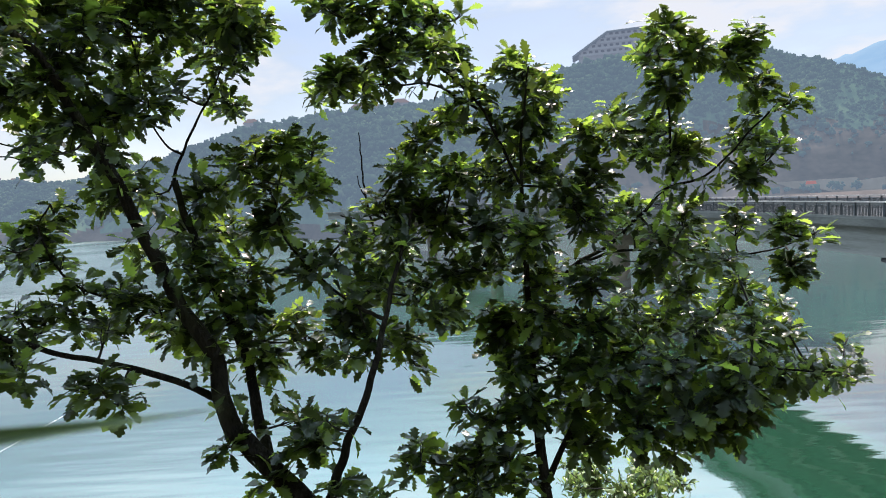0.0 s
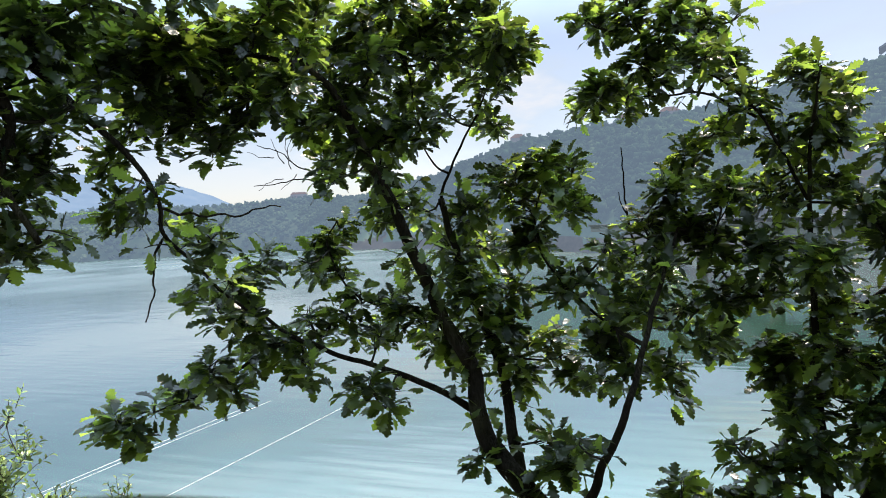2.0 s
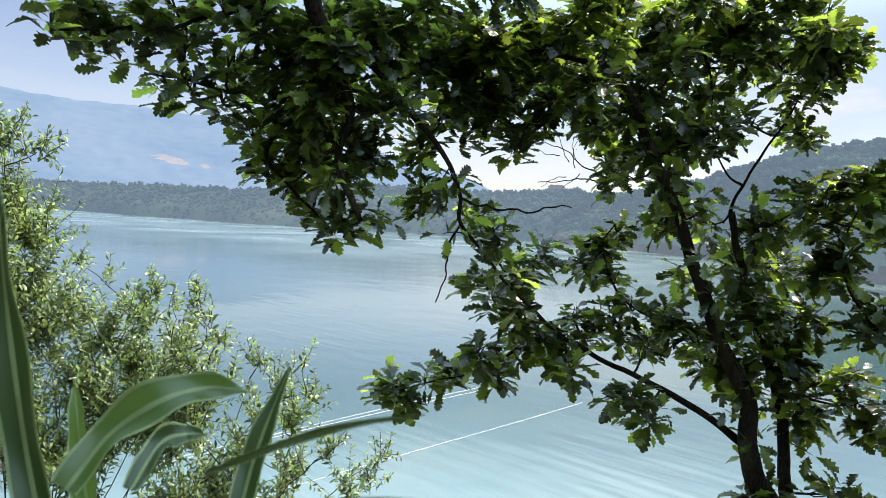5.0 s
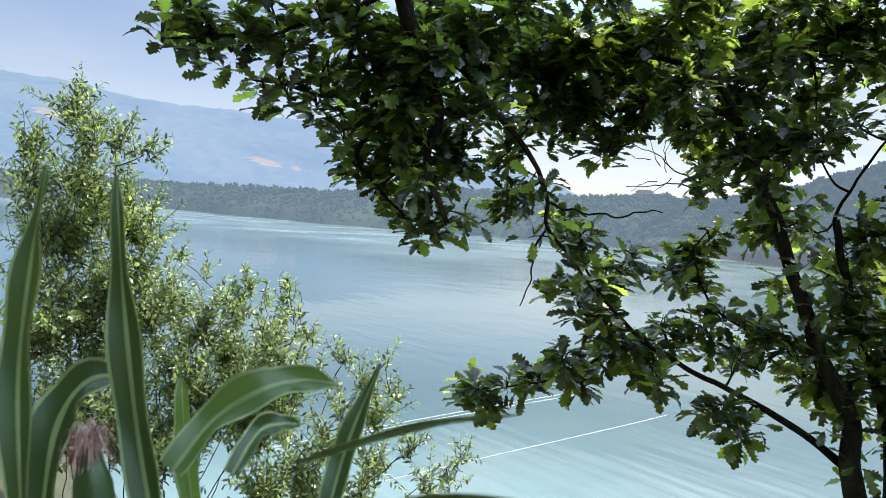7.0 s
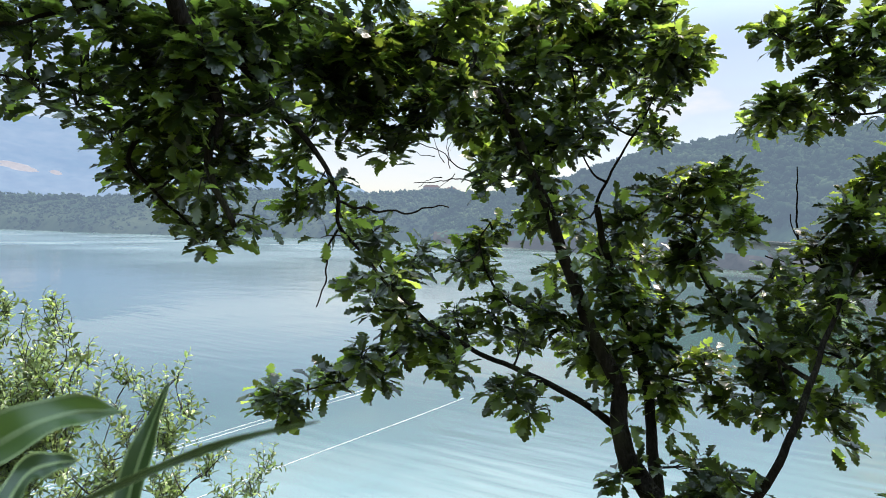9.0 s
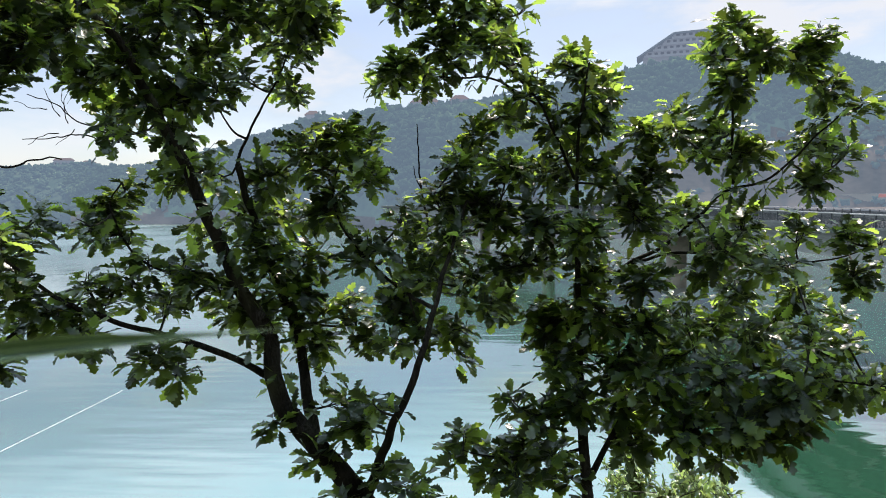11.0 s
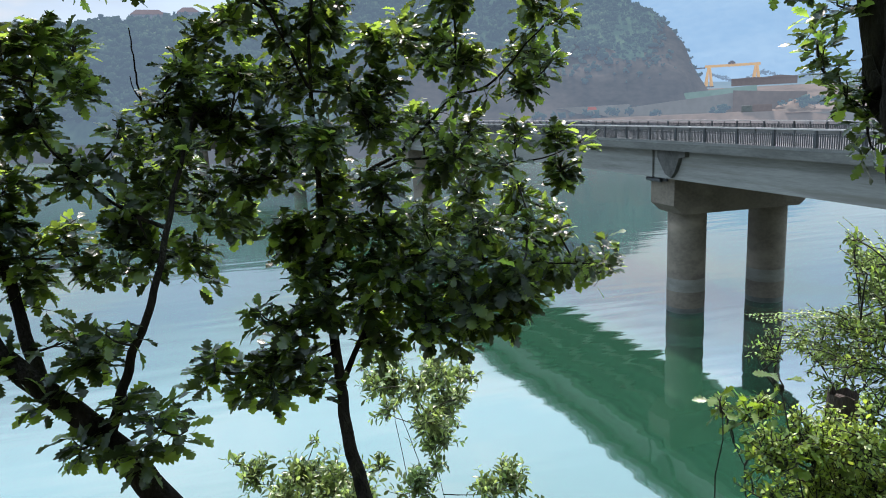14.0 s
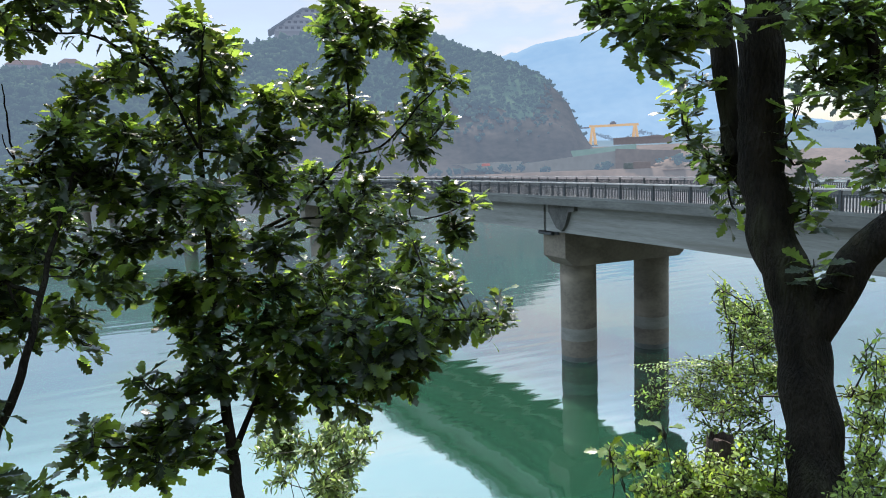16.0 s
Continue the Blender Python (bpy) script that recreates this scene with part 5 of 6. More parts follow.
oak = Tree("oak_tree", "straight young oak with a broad dense crown on the bank", "tree", (0.4, 2.7, bank_height(0.4, 2.7)), "oak", M_OAK, 12, "oaks on the bank")
oak.limb("trunk", [(0.5, 2.72, bank_height(0.5, 2.7) - 0.2), (0.48, 2.7, 11.3)] + [(0.42, 2.64, 12.05), (0.4, 2.77, 12.25), (0.36, 2.87, 12.42), (0.35, 2.98, 12.66), (0.34, 3.09, 12.95), (0.35, 3.21, 13.06), (0.35, 3.27, 13.32), (0.35, 3.32, 13.7), (0.35, 3.33, 14.03), (0.37, 3.31, 14.3), (0.41, 3.27, 14.58)], 0.056, 0.004, 14)
oak.limb("limb", [(0.37, 3.08, 12.68), (0.48, 3.14, 12.87), (0.61, 3.17, 13.05), (0.83, 3.16, 13.17), (1.09, 3.09, 13.2), (1.36, 2.98, 13.17), (1.61, 2.86, 13.17)], 0.018, 0.003)
oak.limb("limb", [(0.37, 3.47, 13.29), (0.55, 3.49, 13.57), (0.8, 3.46, 13.72), (0.98, 3.42, 13.9), (1.09, 3.39, 13.99), (1.25, 3.33, 14.04), (1.43, 3.25, 14.24), (1.52, 3.2, 14.34)], 0.015, 0.003)
oak.limb("limb", [(1.12, 3.48, 14), (1.11, 3.47, 14.27), (1.09, 3.45, 14.5), (1.04, 3.43, 14.69), (1.05, 3.4, 14.82)], 0.008, 0.003)
oak.limb("limb", [(0.67, 3.78, 13.59), (0.98, 3.72, 13.66), (1.34, 3.61, 13.61), (1.59, 3.51, 13.63), (1.78, 3.43, 13.71)], 0.010, 0.003)
oak.limb("limb", [(0.35, 3.33, 14.03), (0.19, 3.31, 14.38), (0.04, 3.29, 14.56), (-0.08, 3.27, 14.65), (-0.17, 3.24, 14.77)], 0.008, 0.003)
oak.limb("limb", [(0.2, 3.41, 14.39), (-0.04, 3.39, 14.54), (-0.24, 3.38, 14.54), (-0.41, 3.36, 14.58), (-0.56, 3.34, 14.56)], 0.008, 0.002)
oak.limb("limb", [(0.34, 3.04, 12.84), (0.18, 3.04, 12.8), (0, 3.04, 12.79), (-0.2, 3.04, 12.83)], 0.009, 0.002)
oak.clothe([(0.42, 2.64, 12.05), (0.4, 2.77, 12.25), (0.36, 2.87, 12.42), (0.35, 2.98, 12.66), (0.34, 3.09, 12.95), (0.35, 3.21, 13.06), (0.35, 3.27, 13.32), (0.35, 3.32, 13.7), (0.35, 3.33, 14.03), (0.37, 3.31, 14.3), (0.41, 3.27, 14.58)][6:], 0.14, 0.07, 0.088)
oak.clothe([(0.37, 3.47, 13.29), (0.55, 3.49, 13.57), (0.8, 3.46, 13.72), (0.98, 3.42, 13.9), (1.09, 3.39, 13.99), (1.25, 3.33, 14.04), (1.43, 3.25, 14.24), (1.52, 3.2, 14.34)][1:], 0.1, 0.07, 0.085)
oak.clothe([(0.37, 3.08, 12.68), (0.48, 3.14, 12.87), (0.61, 3.17, 13.05), (0.83, 3.16, 13.17), (1.09, 3.09, 13.2), (1.36, 2.98, 13.17), (1.61, 2.86, 13.17)][3:], 0.1, 0.07, 0.085)
oak.clothe([(1.12, 3.48, 14), (1.11, 3.47, 14.27), (1.09, 3.45, 14.5), (1.04, 3.43, 14.69), (1.05, 3.4, 14.82)], 0.09, 0.06, 0.08)
oak.clothe([(0.35, 3.33, 14.03), (0.19, 3.31, 14.38), (0.04, 3.29, 14.56), (-0.08, 3.27, 14.65), (-0.17, 3.24, 14.77)][1:], 0.08, 0.08, 0.08)
oak.clothe([(0.2, 3.41, 14.39), (-0.04, 3.39, 14.54), (-0.24, 3.38, 14.54), (-0.41, 3.36, 14.58), (-0.56, 3.34, 14.56)], 0.07, 0.06, 0.08)
oak.clothe([(0.37, 3.08, 12.68), (0.48, 3.14, 12.87), (0.61, 3.17, 13.05), (0.83, 3.16, 13.17), (1.09, 3.09, 13.2), (1.36, 2.98, 13.17), (1.61, 2.86, 13.17)][5:], 0.06, 0.03, 0.07)
oak.sprays([(-0.1, 3.42, 13.92, 0.15), (0.12, 3.6, 14.13, 0.16), (0.32, 3.58, 14.18, 0.17), (0.47, 3.5, 14.39, 0.13), (0.17, 3.27, 13.8, 0.16), (-0.01, 3.41, 13.58, 0.14), (0.37, 3.24, 13.79, 0.16), (0.53, 3.16, 14.01, 0.13), (0.76, 3.22, 14.26, 0.12), (0.96, 3.4, 14.15, 0.14), (0.68, 3.22, 13.82, 0.15), (1, 3.23, 13.7, 0.14), (1.23, 3.1, 13.64, 0.13), (0.86, 3.37, 13.36, 0.17), (1.07, 3.1, 13.37, 0.16), (1.34, 3.15, 13.37, 0.14), (0.45, 3.16, 13.43, 0.16), (0.26, 3.4, 13.4, 0.17), (0.59, 3.02, 13.19, 0.15), (0.89, 2.97, 13.21, 0.15), (1.16, 3.02, 13.21, 0.13), (0.23, 3.13, 13.21, 0.13)], 0.42, 0.088)
oak.sprays([(-0.52, 3.32, 14.58, 0.12), (-0.43, 3.61, 14.66, 0.11), (-0.62, 3.59, 14.57, 0.06), (-0.26, 3.36, 14.63, 0.10), (-0.38, 3.44, 14.53, 0.07), (-0.3, 3.26, 14.7, 0.11), (-0.19, 3.52, 14.73, 0.10), (-0.47, 3.27, 14.62, 0.10)], 0.85)
oak.sprays([(-0.49, 3.39, 14.93, 0.10), (-0.34, 3.37, 14.89, 0.11), (-0.15, 3.24, 14.88, 0.11), (-0.01, 3.58, 14.89, 0.11), (-0.06, 3.36, 14.72, 0.08), (-0.22, 3.25, 14.77, 0.09), (-0.55, 3.27, 14.93, 0.07), (0.13, 3.61, 14.91, 0.04), (-0.34, 3.35, 15.05, 0.11), (-0.08, 3.41, 15.05, 0.11)], 0.95)
oak.sprays([(0.08, 3.5, 14.68, 0.13), (0.15, 3.39, 14.49, 0.15), (0.37, 3.39, 14.57, 0.14), (0.5, 3.51, 14.54, 0.12), (0.03, 3.56, 14.38, 0.15), (0.25, 3.38, 14.31, 0.15), (0.44, 3.43, 14.33, 0.16), (0.35, 3.48, 14.67, 0.07), (0.5, 3.21, 14.44, 0.08), (-0.02, 3.15, 14.67, 0.09)], 0.75)
oak.sprays([(-0.13, 3.4, 14.29, 0.11), (-0.2, 3.22, 14.12, 0.12), (0.02, 3.12, 14.09, 0.14), (0.24, 3.44, 14.06, 0.15), (0.46, 3.41, 14.09, 0.15), (-0.04, 3.23, 13.89, 0.15), (0.16, 3.17, 13.85, 0.14), (0.35, 3.02, 13.82, 0.14), (-0.01, 3.31, 13.64, 0.14), (0.21, 3.41, 13.65, 0.15), (-0.02, 3.39, 13.44, 0.10), (-0.23, 3.42, 14, 0.11)], 0.66, 0.088)
oak.sprays([(0.43, 3.36, 13.59, 0.15), (0.63, 3.18, 13.59, 0.15), (0.2, 3.37, 13.37, 0.15), (0.43, 3.41, 13.35, 0.17), (0.61, 3.14, 13.38, 0.16), (0.76, 3.34, 13.17, 0.17), (0.5, 3.17, 13.2, 0.16), (0.29, 3.23, 13.2, 0.14), (0.2, 3.42, 13.25, 0.10), (0.6, 3.27, 13.89, 0.15), (0.67, 3.31, 14.05, 0.15), (0.65, 3.34, 14.24, 0.13)], 0.85, 0.09)
oak.sprays([(0.91, 3.7, 14.36, 0.14), (1.07, 3.74, 14.27, 0.17), (1.17, 3.46, 14.15, 0.16), (1.08, 3.43, 14.49, 0.16), (1.08, 3.72, 14.69, 0.14), (1.18, 3.29, 14.6, 0.14), (1.43, 3.46, 14.58, 0.15), (1.48, 3.43, 14.69, 0.11), (1.58, 3.53, 14.44, 0.13), (1.57, 3.19, 14.34, 0.08), (1.52, 3.55, 14.21, 0.13), (1.61, 3.4, 14.14, 0.09), (1.45, 3.38, 14.01, 0.13), (1.03, 3.23, 14.7, 0.11)], 0.9)
oak.sprays([(0.97, 3.76, 13.87, 0.16), (1.23, 3.67, 13.83, 0.16), (1.46, 3.57, 13.76, 0.13), (1.58, 3.34, 13.76, 0.12), (1.7, 3.27, 13.72, 0.06), (1.61, 3.33, 13.57, 0.11), (1.22, 3.43, 13.65, 0.13), (0.96, 3.38, 13.61, 0.14), (1.61, 3.28, 13.53, 0.07)], 0.75, 0.088)
oak.sprays([(1.17, 3.61, 13.43, 0.16), (1.56, 3.84, 13.41, 0.15), (1.76, 3.81, 13.3, 0.11), (1.45, 3.95, 13.2, 0.19), (1.01, 3.63, 13.25, 0.19), (1.64, 3.71, 13.09, 0.17), (1.74, 3.42, 13.02, 0.13), (1.88, 3.33, 13.02, 0.09), (2.03, 3.62, 13.11, 0.06), (0.93, 3.81, 13.32, 0.15), (1.67, 3.48, 13.2, 0.11)], 0.7, 0.088)
oak.sprays([(1, 3.17, 13.1, 0.17), (1.13, 2.9, 13.13, 0.14), (1.39, 3.13, 13.08, 0.13), (0.74, 3.01, 13.05, 0.14), (0.56, 3.21, 12.99, 0.15), (0.32, 3.01, 13.09, 0.12), (0.95, 2.93, 12.98, 0.12), (1.15, 2.97, 12.92, 0.09), (0.59, 3.15, 12.83, 0.12), (0.77, 2.95, 12.94, 0.10), (0.94, 3.1, 12.79, 0.08), (1.24, 2.96, 13.02, 0.10)], 0.75, 0.105)
oak.sprays([(0.16, 3.02, 13, 0.11), (0.02, 3, 13.09, 0.07), (0.08, 3.19, 12.81, 0.14), (-0.05, 3.13, 12.76, 0.11), (-0.2, 3.17, 12.85, 0.08), (-0.27, 3.14, 12.78, 0.05), (0.2, 2.97, 12.82, 0.10), (0.05, 2.94, 12.75, 0.08), (0.28, 3.02, 12.72, 0.07), (-0.09, 3.07, 12.71, 0.08)], 0.8, 0.098)
oak.finish(200)

oak = Tree("oak_tree", "thick dark forked oak trunk with ivy, close to the viewer", "tree", (1.95, 1.4, bank_height(1.95, 1.4)), "oak", M_OAK, 13, "oaks on the bank")
oak.limb("trunk", [(2.0, 1.32, bank_height(2, 1.3) - 0.2), (1.98, 1.35, 12.3)] + [(1.88, 1.29, 12.68), (1.94, 1.37, 12.88), (2, 1.46, 13.14), (2.03, 1.5, 13.31), (2.03, 1.55, 13.46), (2.01, 1.62, 13.64), (2, 1.66, 13.87), (1.99, 1.66, 14.09), (1.98, 1.65, 14.31), (1.96, 1.61, 14.51), (1.93, 1.55, 14.72)], 0.100, 0.066, 20, 8, 0.02)
oak.limb("limb", [(2.1, 1.76, 13.8), (2.06, 1.81, 13.89), (2.04, 1.83, 14.07), (2.01, 1.84, 14.27), (1.97, 1.84, 14.46), (1.91, 1.83, 14.67)], 0.05, 0.042, 12)
oak.limb("stub", [(2.02, 1.78, 13.92), (2, 1.81, 13.98), (1.98, 1.82, 14.02)], 0.024, 0.016, 12)
oak.limb("limb", [(2.04, 1.5, 13.33), (2.1, 1.46, 13.44), (2.16, 1.42, 13.57), (2.21, 1.36, 13.66), (2.29, 1.26, 13.8)], 0.075, 0.05, 14)
oak.limb("limb", [(1.97, 1.63, 14.48), (1.91, 1.7, 14.51), (1.64, 1.66, 14.45), (1.54, 1.76, 14.42), (1.46, 1.82, 14.39)], 0.03, 0.006)
oak.limb("limb", [(2.3, 1.82, 14.59), (2.41, 1.71, 14.49), (2.49, 1.64, 14.32), (2.51, 1.64, 14.15), (2.54, 1.62, 13.93), (2.57, 1.57, 13.78)], 0.03, 0.012)
oak.sprays([(1.51, 1.84, 14.39, 0.068), (1.55, 1.74, 14.31, 0.088), (1.54, 1.63, 14.24, 0.068), (1.5, 1.88, 14.43, 0.058), (1.69, 1.67, 14.39, 0.088), (1.7, 1.63, 14.31, 0.068), (1.46, 1.59, 14.34, 0.078), (1.54, 1.78, 14.44, 0.088), (1.63, 1.68, 14.3, 0.088)], 0.976, 0.0712)
# unseen crown above the view, added to shade the leaves beneath it
oak.limb("limb", [[(1.88, 1.29, 12.68), (1.94, 1.37, 12.88), (2, 1.46, 13.14), (2.03, 1.5, 13.31), (2.03, 1.55, 13.46), (2.01, 1.62, 13.64), (2, 1.66, 13.87), (1.99, 1.66, 14.09), (1.98, 1.65, 14.31), (1.96, 1.61, 14.51), (1.93, 1.55, 14.72)][-1], (2.0, 1.7, 16.2), (1.9, 2.1, 16.9)], 0.07, 0.02)
oak.sprays([(1.7 + 0.4 * (i % 5), 2.3 + 0.35 * (i // 5 % 3), 16.0 + 0.2 * (i % 3), 0.28) for i in range(15)], 0.4, 0.13)
oak.sprays([(1.94, 1.9, 14.19, 0.088), (2.09, 2.19, 14.18, 0.058), (2.02, 2.05, 14.04, 0.078), (1.97, 1.88, 13.91, 0.098), (2.07, 1.87, 13.81, 0.088), (2.05, 1.82, 13.72, 0.068), (2.05, 2, 13.97, 0.078), (2.01, 1.86, 13.87, 0.098), (2.02, 2.06, 14.11, 0.048)], 0.486, 0.0712)
oak.sprays([(2.1, 1.56, 13.79, 0.078), (2.11, 1.57, 13.7, 0.058), (2.05, 1.59, 13.99, 0.058), (2.01, 1.46, 13.56, 0.048), (2.02, 1.55, 14.08, 0.048), (2.07, 1.57, 13.88, 0.038), (2.22, 1.55, 13.53, 0.048)], 0.648, 0.0838)
oak.sprays([(2.34, 1.75, 14.37, 0.1), (2.48, 1.75, 14.33, 0.1), (2.56, 1.7, 14.4, 0.11), (2.65, 1.7, 14.29, 0.1), (2.54, 1.75, 14.23, 0.09), (2.61, 1.7, 14.14, 0.09), (1.68, 1.5, 14.33, 0.07), (1.61, 1.55, 14.34, 0.08), (1.87, 1.45, 14.35, 0.07)], 0.6, 0.071)
oak.sprays([(2.36, 1.76, 14.22, 0.128), (2.4, 1.7, 14.15, 0.108), (2.53, 1.66, 14.21, 0.128), (2.47, 1.71, 14.34, 0.128), (2.41, 1.57, 14.08, 0.108), (2.45, 1.55, 13.88, 0.098), (2.54, 1.65, 13.84, 0.078), (2.57, 1.63, 13.76, 0.068), (2.35, 1.73, 14.34, 0.088), (2.27, 1.74, 14.41, 0.088), (2.32, 1.6, 14.4, 0.108), (2.62, 1.69, 14.4, 0.138)], 0.594, 0.0712)
oak.finish(150)

oak = Tree("oak_tree", "overhanging oak boughs with drooping dark leaves and a dead twig", "tree", (-2.3, 0.2, bank_height(-2.3, 0.2)), "oak", M_OAK, 14, "oaks on the bank")
oak.limb("trunk", [(-2.6, -0.9, 12.4), (-2.55, -0.7, 13.6), (-2.4, -0.1, 15.2)] + [(-1.69, 1.11, 14.83), (-1.7, 1.2, 14.63), (-1.69, 1.28, 14.49), (-1.68, 1.33, 14.34), (-1.71, 1.32, 14.19), (-1.67, 1.38, 14.04)][:1] + [], 0.14, 0.05, 16)
oak.limb("limb", [(-1.69, 1.11, 14.83), (-1.7, 1.2, 14.63), (-1.69, 1.28, 14.49), (-1.68, 1.33, 14.34), (-1.71, 1.32, 14.19), (-1.67, 1.38, 14.04)], 0.035, 0.008, 12)
oak.limb("limb", [(-1.82, 1.29, 14.67), (-1.74, 1.44, 14.53), (-1.67, 1.55, 14.4), (-1.6, 1.65, 14.27), (-1.56, 1.7, 14.14), (-1.56, 1.7, 14.04), (-1.47, 1.77, 13.91), (-1.37, 1.83, 13.79)], 0.015, 0.004)
oak.limb("dead_twig", [(-1.56, 1.7, 14.12), (-1.48, 1.76, 14.1), (-1.39, 1.84, 14.09), (-1.34, 1.87, 14.11), (-1.27, 1.91, 14.11)], 0.005, 0.002)
oak.limb("dead_twig", [(-1.57, 1.73, 14.04), (-1.6, 1.7, 13.98), (-1.6, 1.7, 13.89), (-1.62, 1.67, 13.78)], 0.005, 0.002)
oak.limb("limb", [(-1.78, 1.22, 14.73), (-1.89, 1.11, 14.63), (-1.99, 0.97, 14.57), (-2.07, 0.81, 14.53), (-2.13, 0.67, 14.51)], 0.011, 0.003)
oak.limb("limb", [(-1.85, 1.36, 14.61), (-1.95, 1.28, 14.47), (-2.03, 1.17, 14.42), (-2.1, 1.04, 14.44), (-2.14, 0.95, 14.44)], 0.012, 0.003)
oak.limb("limb", [(-1.93, 1.35, 14.78), (-1.76, 1.56, 14.77), (-1.57, 1.77, 14.7), (-1.43, 1.9, 14.62), (-1.27, 2.02, 14.59)], 0.025, 0.008)
oak.limb("limb", [(-1.84, 1.41, 14.53), (-1.94, 1.32, 14.37), (-2, 1.26, 14.24), (-1.95, 1.34, 14.12), (-1.88, 1.44, 14)], 0.014, 0.003)
oak.nodes = [p for p in oak.nodes if p[1] > 0.4]
oak.clothe([(-1.82, 1.29, 14.67), (-1.74, 1.44, 14.53), (-1.67, 1.55, 14.4), (-1.6, 1.65, 14.27), (-1.56, 1.7, 14.14), (-1.56, 1.7, 14.04), (-1.47, 1.77, 13.91), (-1.37, 1.83, 13.79)][3:], 0.08, 0.045, 0.072)
oak.clothe([(-1.69, 1.11, 14.83), (-1.7, 1.2, 14.63), (-1.69, 1.28, 14.49), (-1.68, 1.33, 14.34), (-1.71, 1.32, 14.19), (-1.67, 1.38, 14.04)][1:], 0.1, 0.05, 0.072)
# high limb and foliage out of sight, put there to darken the hanging boughs
oak.limb("limb", [(-2.42, -0.1, 15.1), (-1.8, 0.9, 16.0), (-1.0, 1.9, 16.6), (-0.3, 2.7, 16.7)], 0.05, 0.012)
oak.sprays([(-1.9 + 0.42 * (i % 6), 1.75 + 0.42 * (i // 6 % 3), 16.15 + 0.3 * (i * 7 % 3), 0.32) for i in range(18)], 0.3, 0.15)
oak.sprays([(-2.07, 0.65, 14.53, 0.057), (-2.19, 0.8, 14.55, 0.087), (-2.13, 0.73, 14.59, 0.067), (-2.05, 0.78, 14.48, 0.047), (-2.05, 0.89, 14.58, 0.097), (-2.13, 1.05, 14.59, 0.097), (-2.12, 0.88, 14.52, 0.057), (-1.89, 1.04, 14.62, 0.097)], 0.902, 0.0762)
oak.sprays([(-2.2, 1.02, 14.44, 0.047), (-2.02, 1.01, 14.4, 0.057), (-2.03, 1.12, 14.38, 0.077), (-2.11, 1.2, 14.55, 0.077), (-2.15, 1.27, 14.49, 0.077)], 0.902, 0.0762)
oak.sprays([(-1.9, 1.24, 14.5, 0.117), (-1.72, 1.24, 14.38, 0.107), (-1.79, 1.47, 14.38, 0.097), (-1.84, 1.31, 14.61, 0.137), (-1.91, 1.19, 14.62, 0.117), (-1.79, 1.51, 14.57, 0.127), (-1.57, 1.43, 14.39, 0.087), (-1.94, 1.42, 14.24, 0.097), (-1.86, 1.51, 14.17, 0.087), (-1.7, 1.45, 14.23, 0.077), (-1.76, 1.43, 14.67, 0.117), (-1.7, 1.28, 14.46, 0.107), (-1.74, 1.4, 14.28, 0.087), (-1.88, 1.27, 14.38, 0.097), (-1.62, 1.39, 14.62, 0.097), (-1.85, 1.32, 14.31, 0.097), (-1.65, 1.25, 14.52, 0.107)], 1.07, 0.0762)
oak.sprays([(-2.2, 1.32, 14.33, 0.087), (-2.04, 1.3, 14.38, 0.097), (-2.15, 1.34, 14.23, 0.087), (-2.1, 1.42, 14.18, 0.087), (-1.99, 1.45, 14.11, 0.077), (-1.81, 1.43, 14.04, 0.057), (-1.77, 1.49, 14.06, 0.057), (-1.82, 1.4, 14.02, 0.047), (-2.02, 1.39, 14.29, 0.097)], 0.799, 0.0762)
oak.sprays([(-2.21, 0.78, 14.66, 0.097), (-2.1, 0.97, 14.71, 0.097), (-2.01, 1.2, 14.74, 0.117), (-1.85, 1.41, 14.75, 0.117), (-1.56, 1.49, 14.7, 0.117), (-1.35, 1.62, 14.73, 0.107), (-1.25, 1.92, 14.76, 0.117), (-1.72, 1.54, 14.63, 0.097), (-1.55, 1.74, 14.64, 0.097), (-1.33, 1.91, 14.68, 0.107), (-1.77, 1.26, 14.58, 0.097)], 0.902, 0.0762)
oak.sprays([(-1.67, 2.06, 14.56, 0.117), (-1.38, 1.93, 14.47, 0.097), (-1.45, 1.88, 14.38, 0.087), (-1.47, 2.13, 14.61, 0.107), (-1.72, 2, 14.49, 0.097), (-1.26, 1.98, 14.51, 0.097), (-1.28, 2.11, 14.7, 0.107), (-1.45, 1.96, 14.69, 0.107)], 0.959, 0.0762)
oak.sprays([(-1.82, 1.8, 14.71, 0.127), (-1.63, 1.75, 14.5, 0.107), (-1.5, 1.71, 14.64, 0.097), (-1.7, 1.87, 14.37, 0.067), (-1.5, 1.87, 14.3, 0.057), (-1.58, 1.9, 14.43, 0.067), (-1.9, 1.83, 14.32, 0.077), (-1.79, 1.76, 14.16, 0.067), (-1.82, 1.76, 14.11, 0.047), (-1.5, 1.95, 14.69, 0.107), (-1.53, 1.98, 14.57, 0.097), (-1.68, 1.74, 14.6, 0.107), (-1.68, 1.89, 14.59, 0.107), (-1.46, 1.78, 14.6, 0.097), (-1.82, 1.88, 14.44, 0.087), (-1.8, 1.71, 14.57, 0.107), (-1.64, 1.91, 14.49, 0.087)], 1.17, 0.0762)
oak.finish(150)


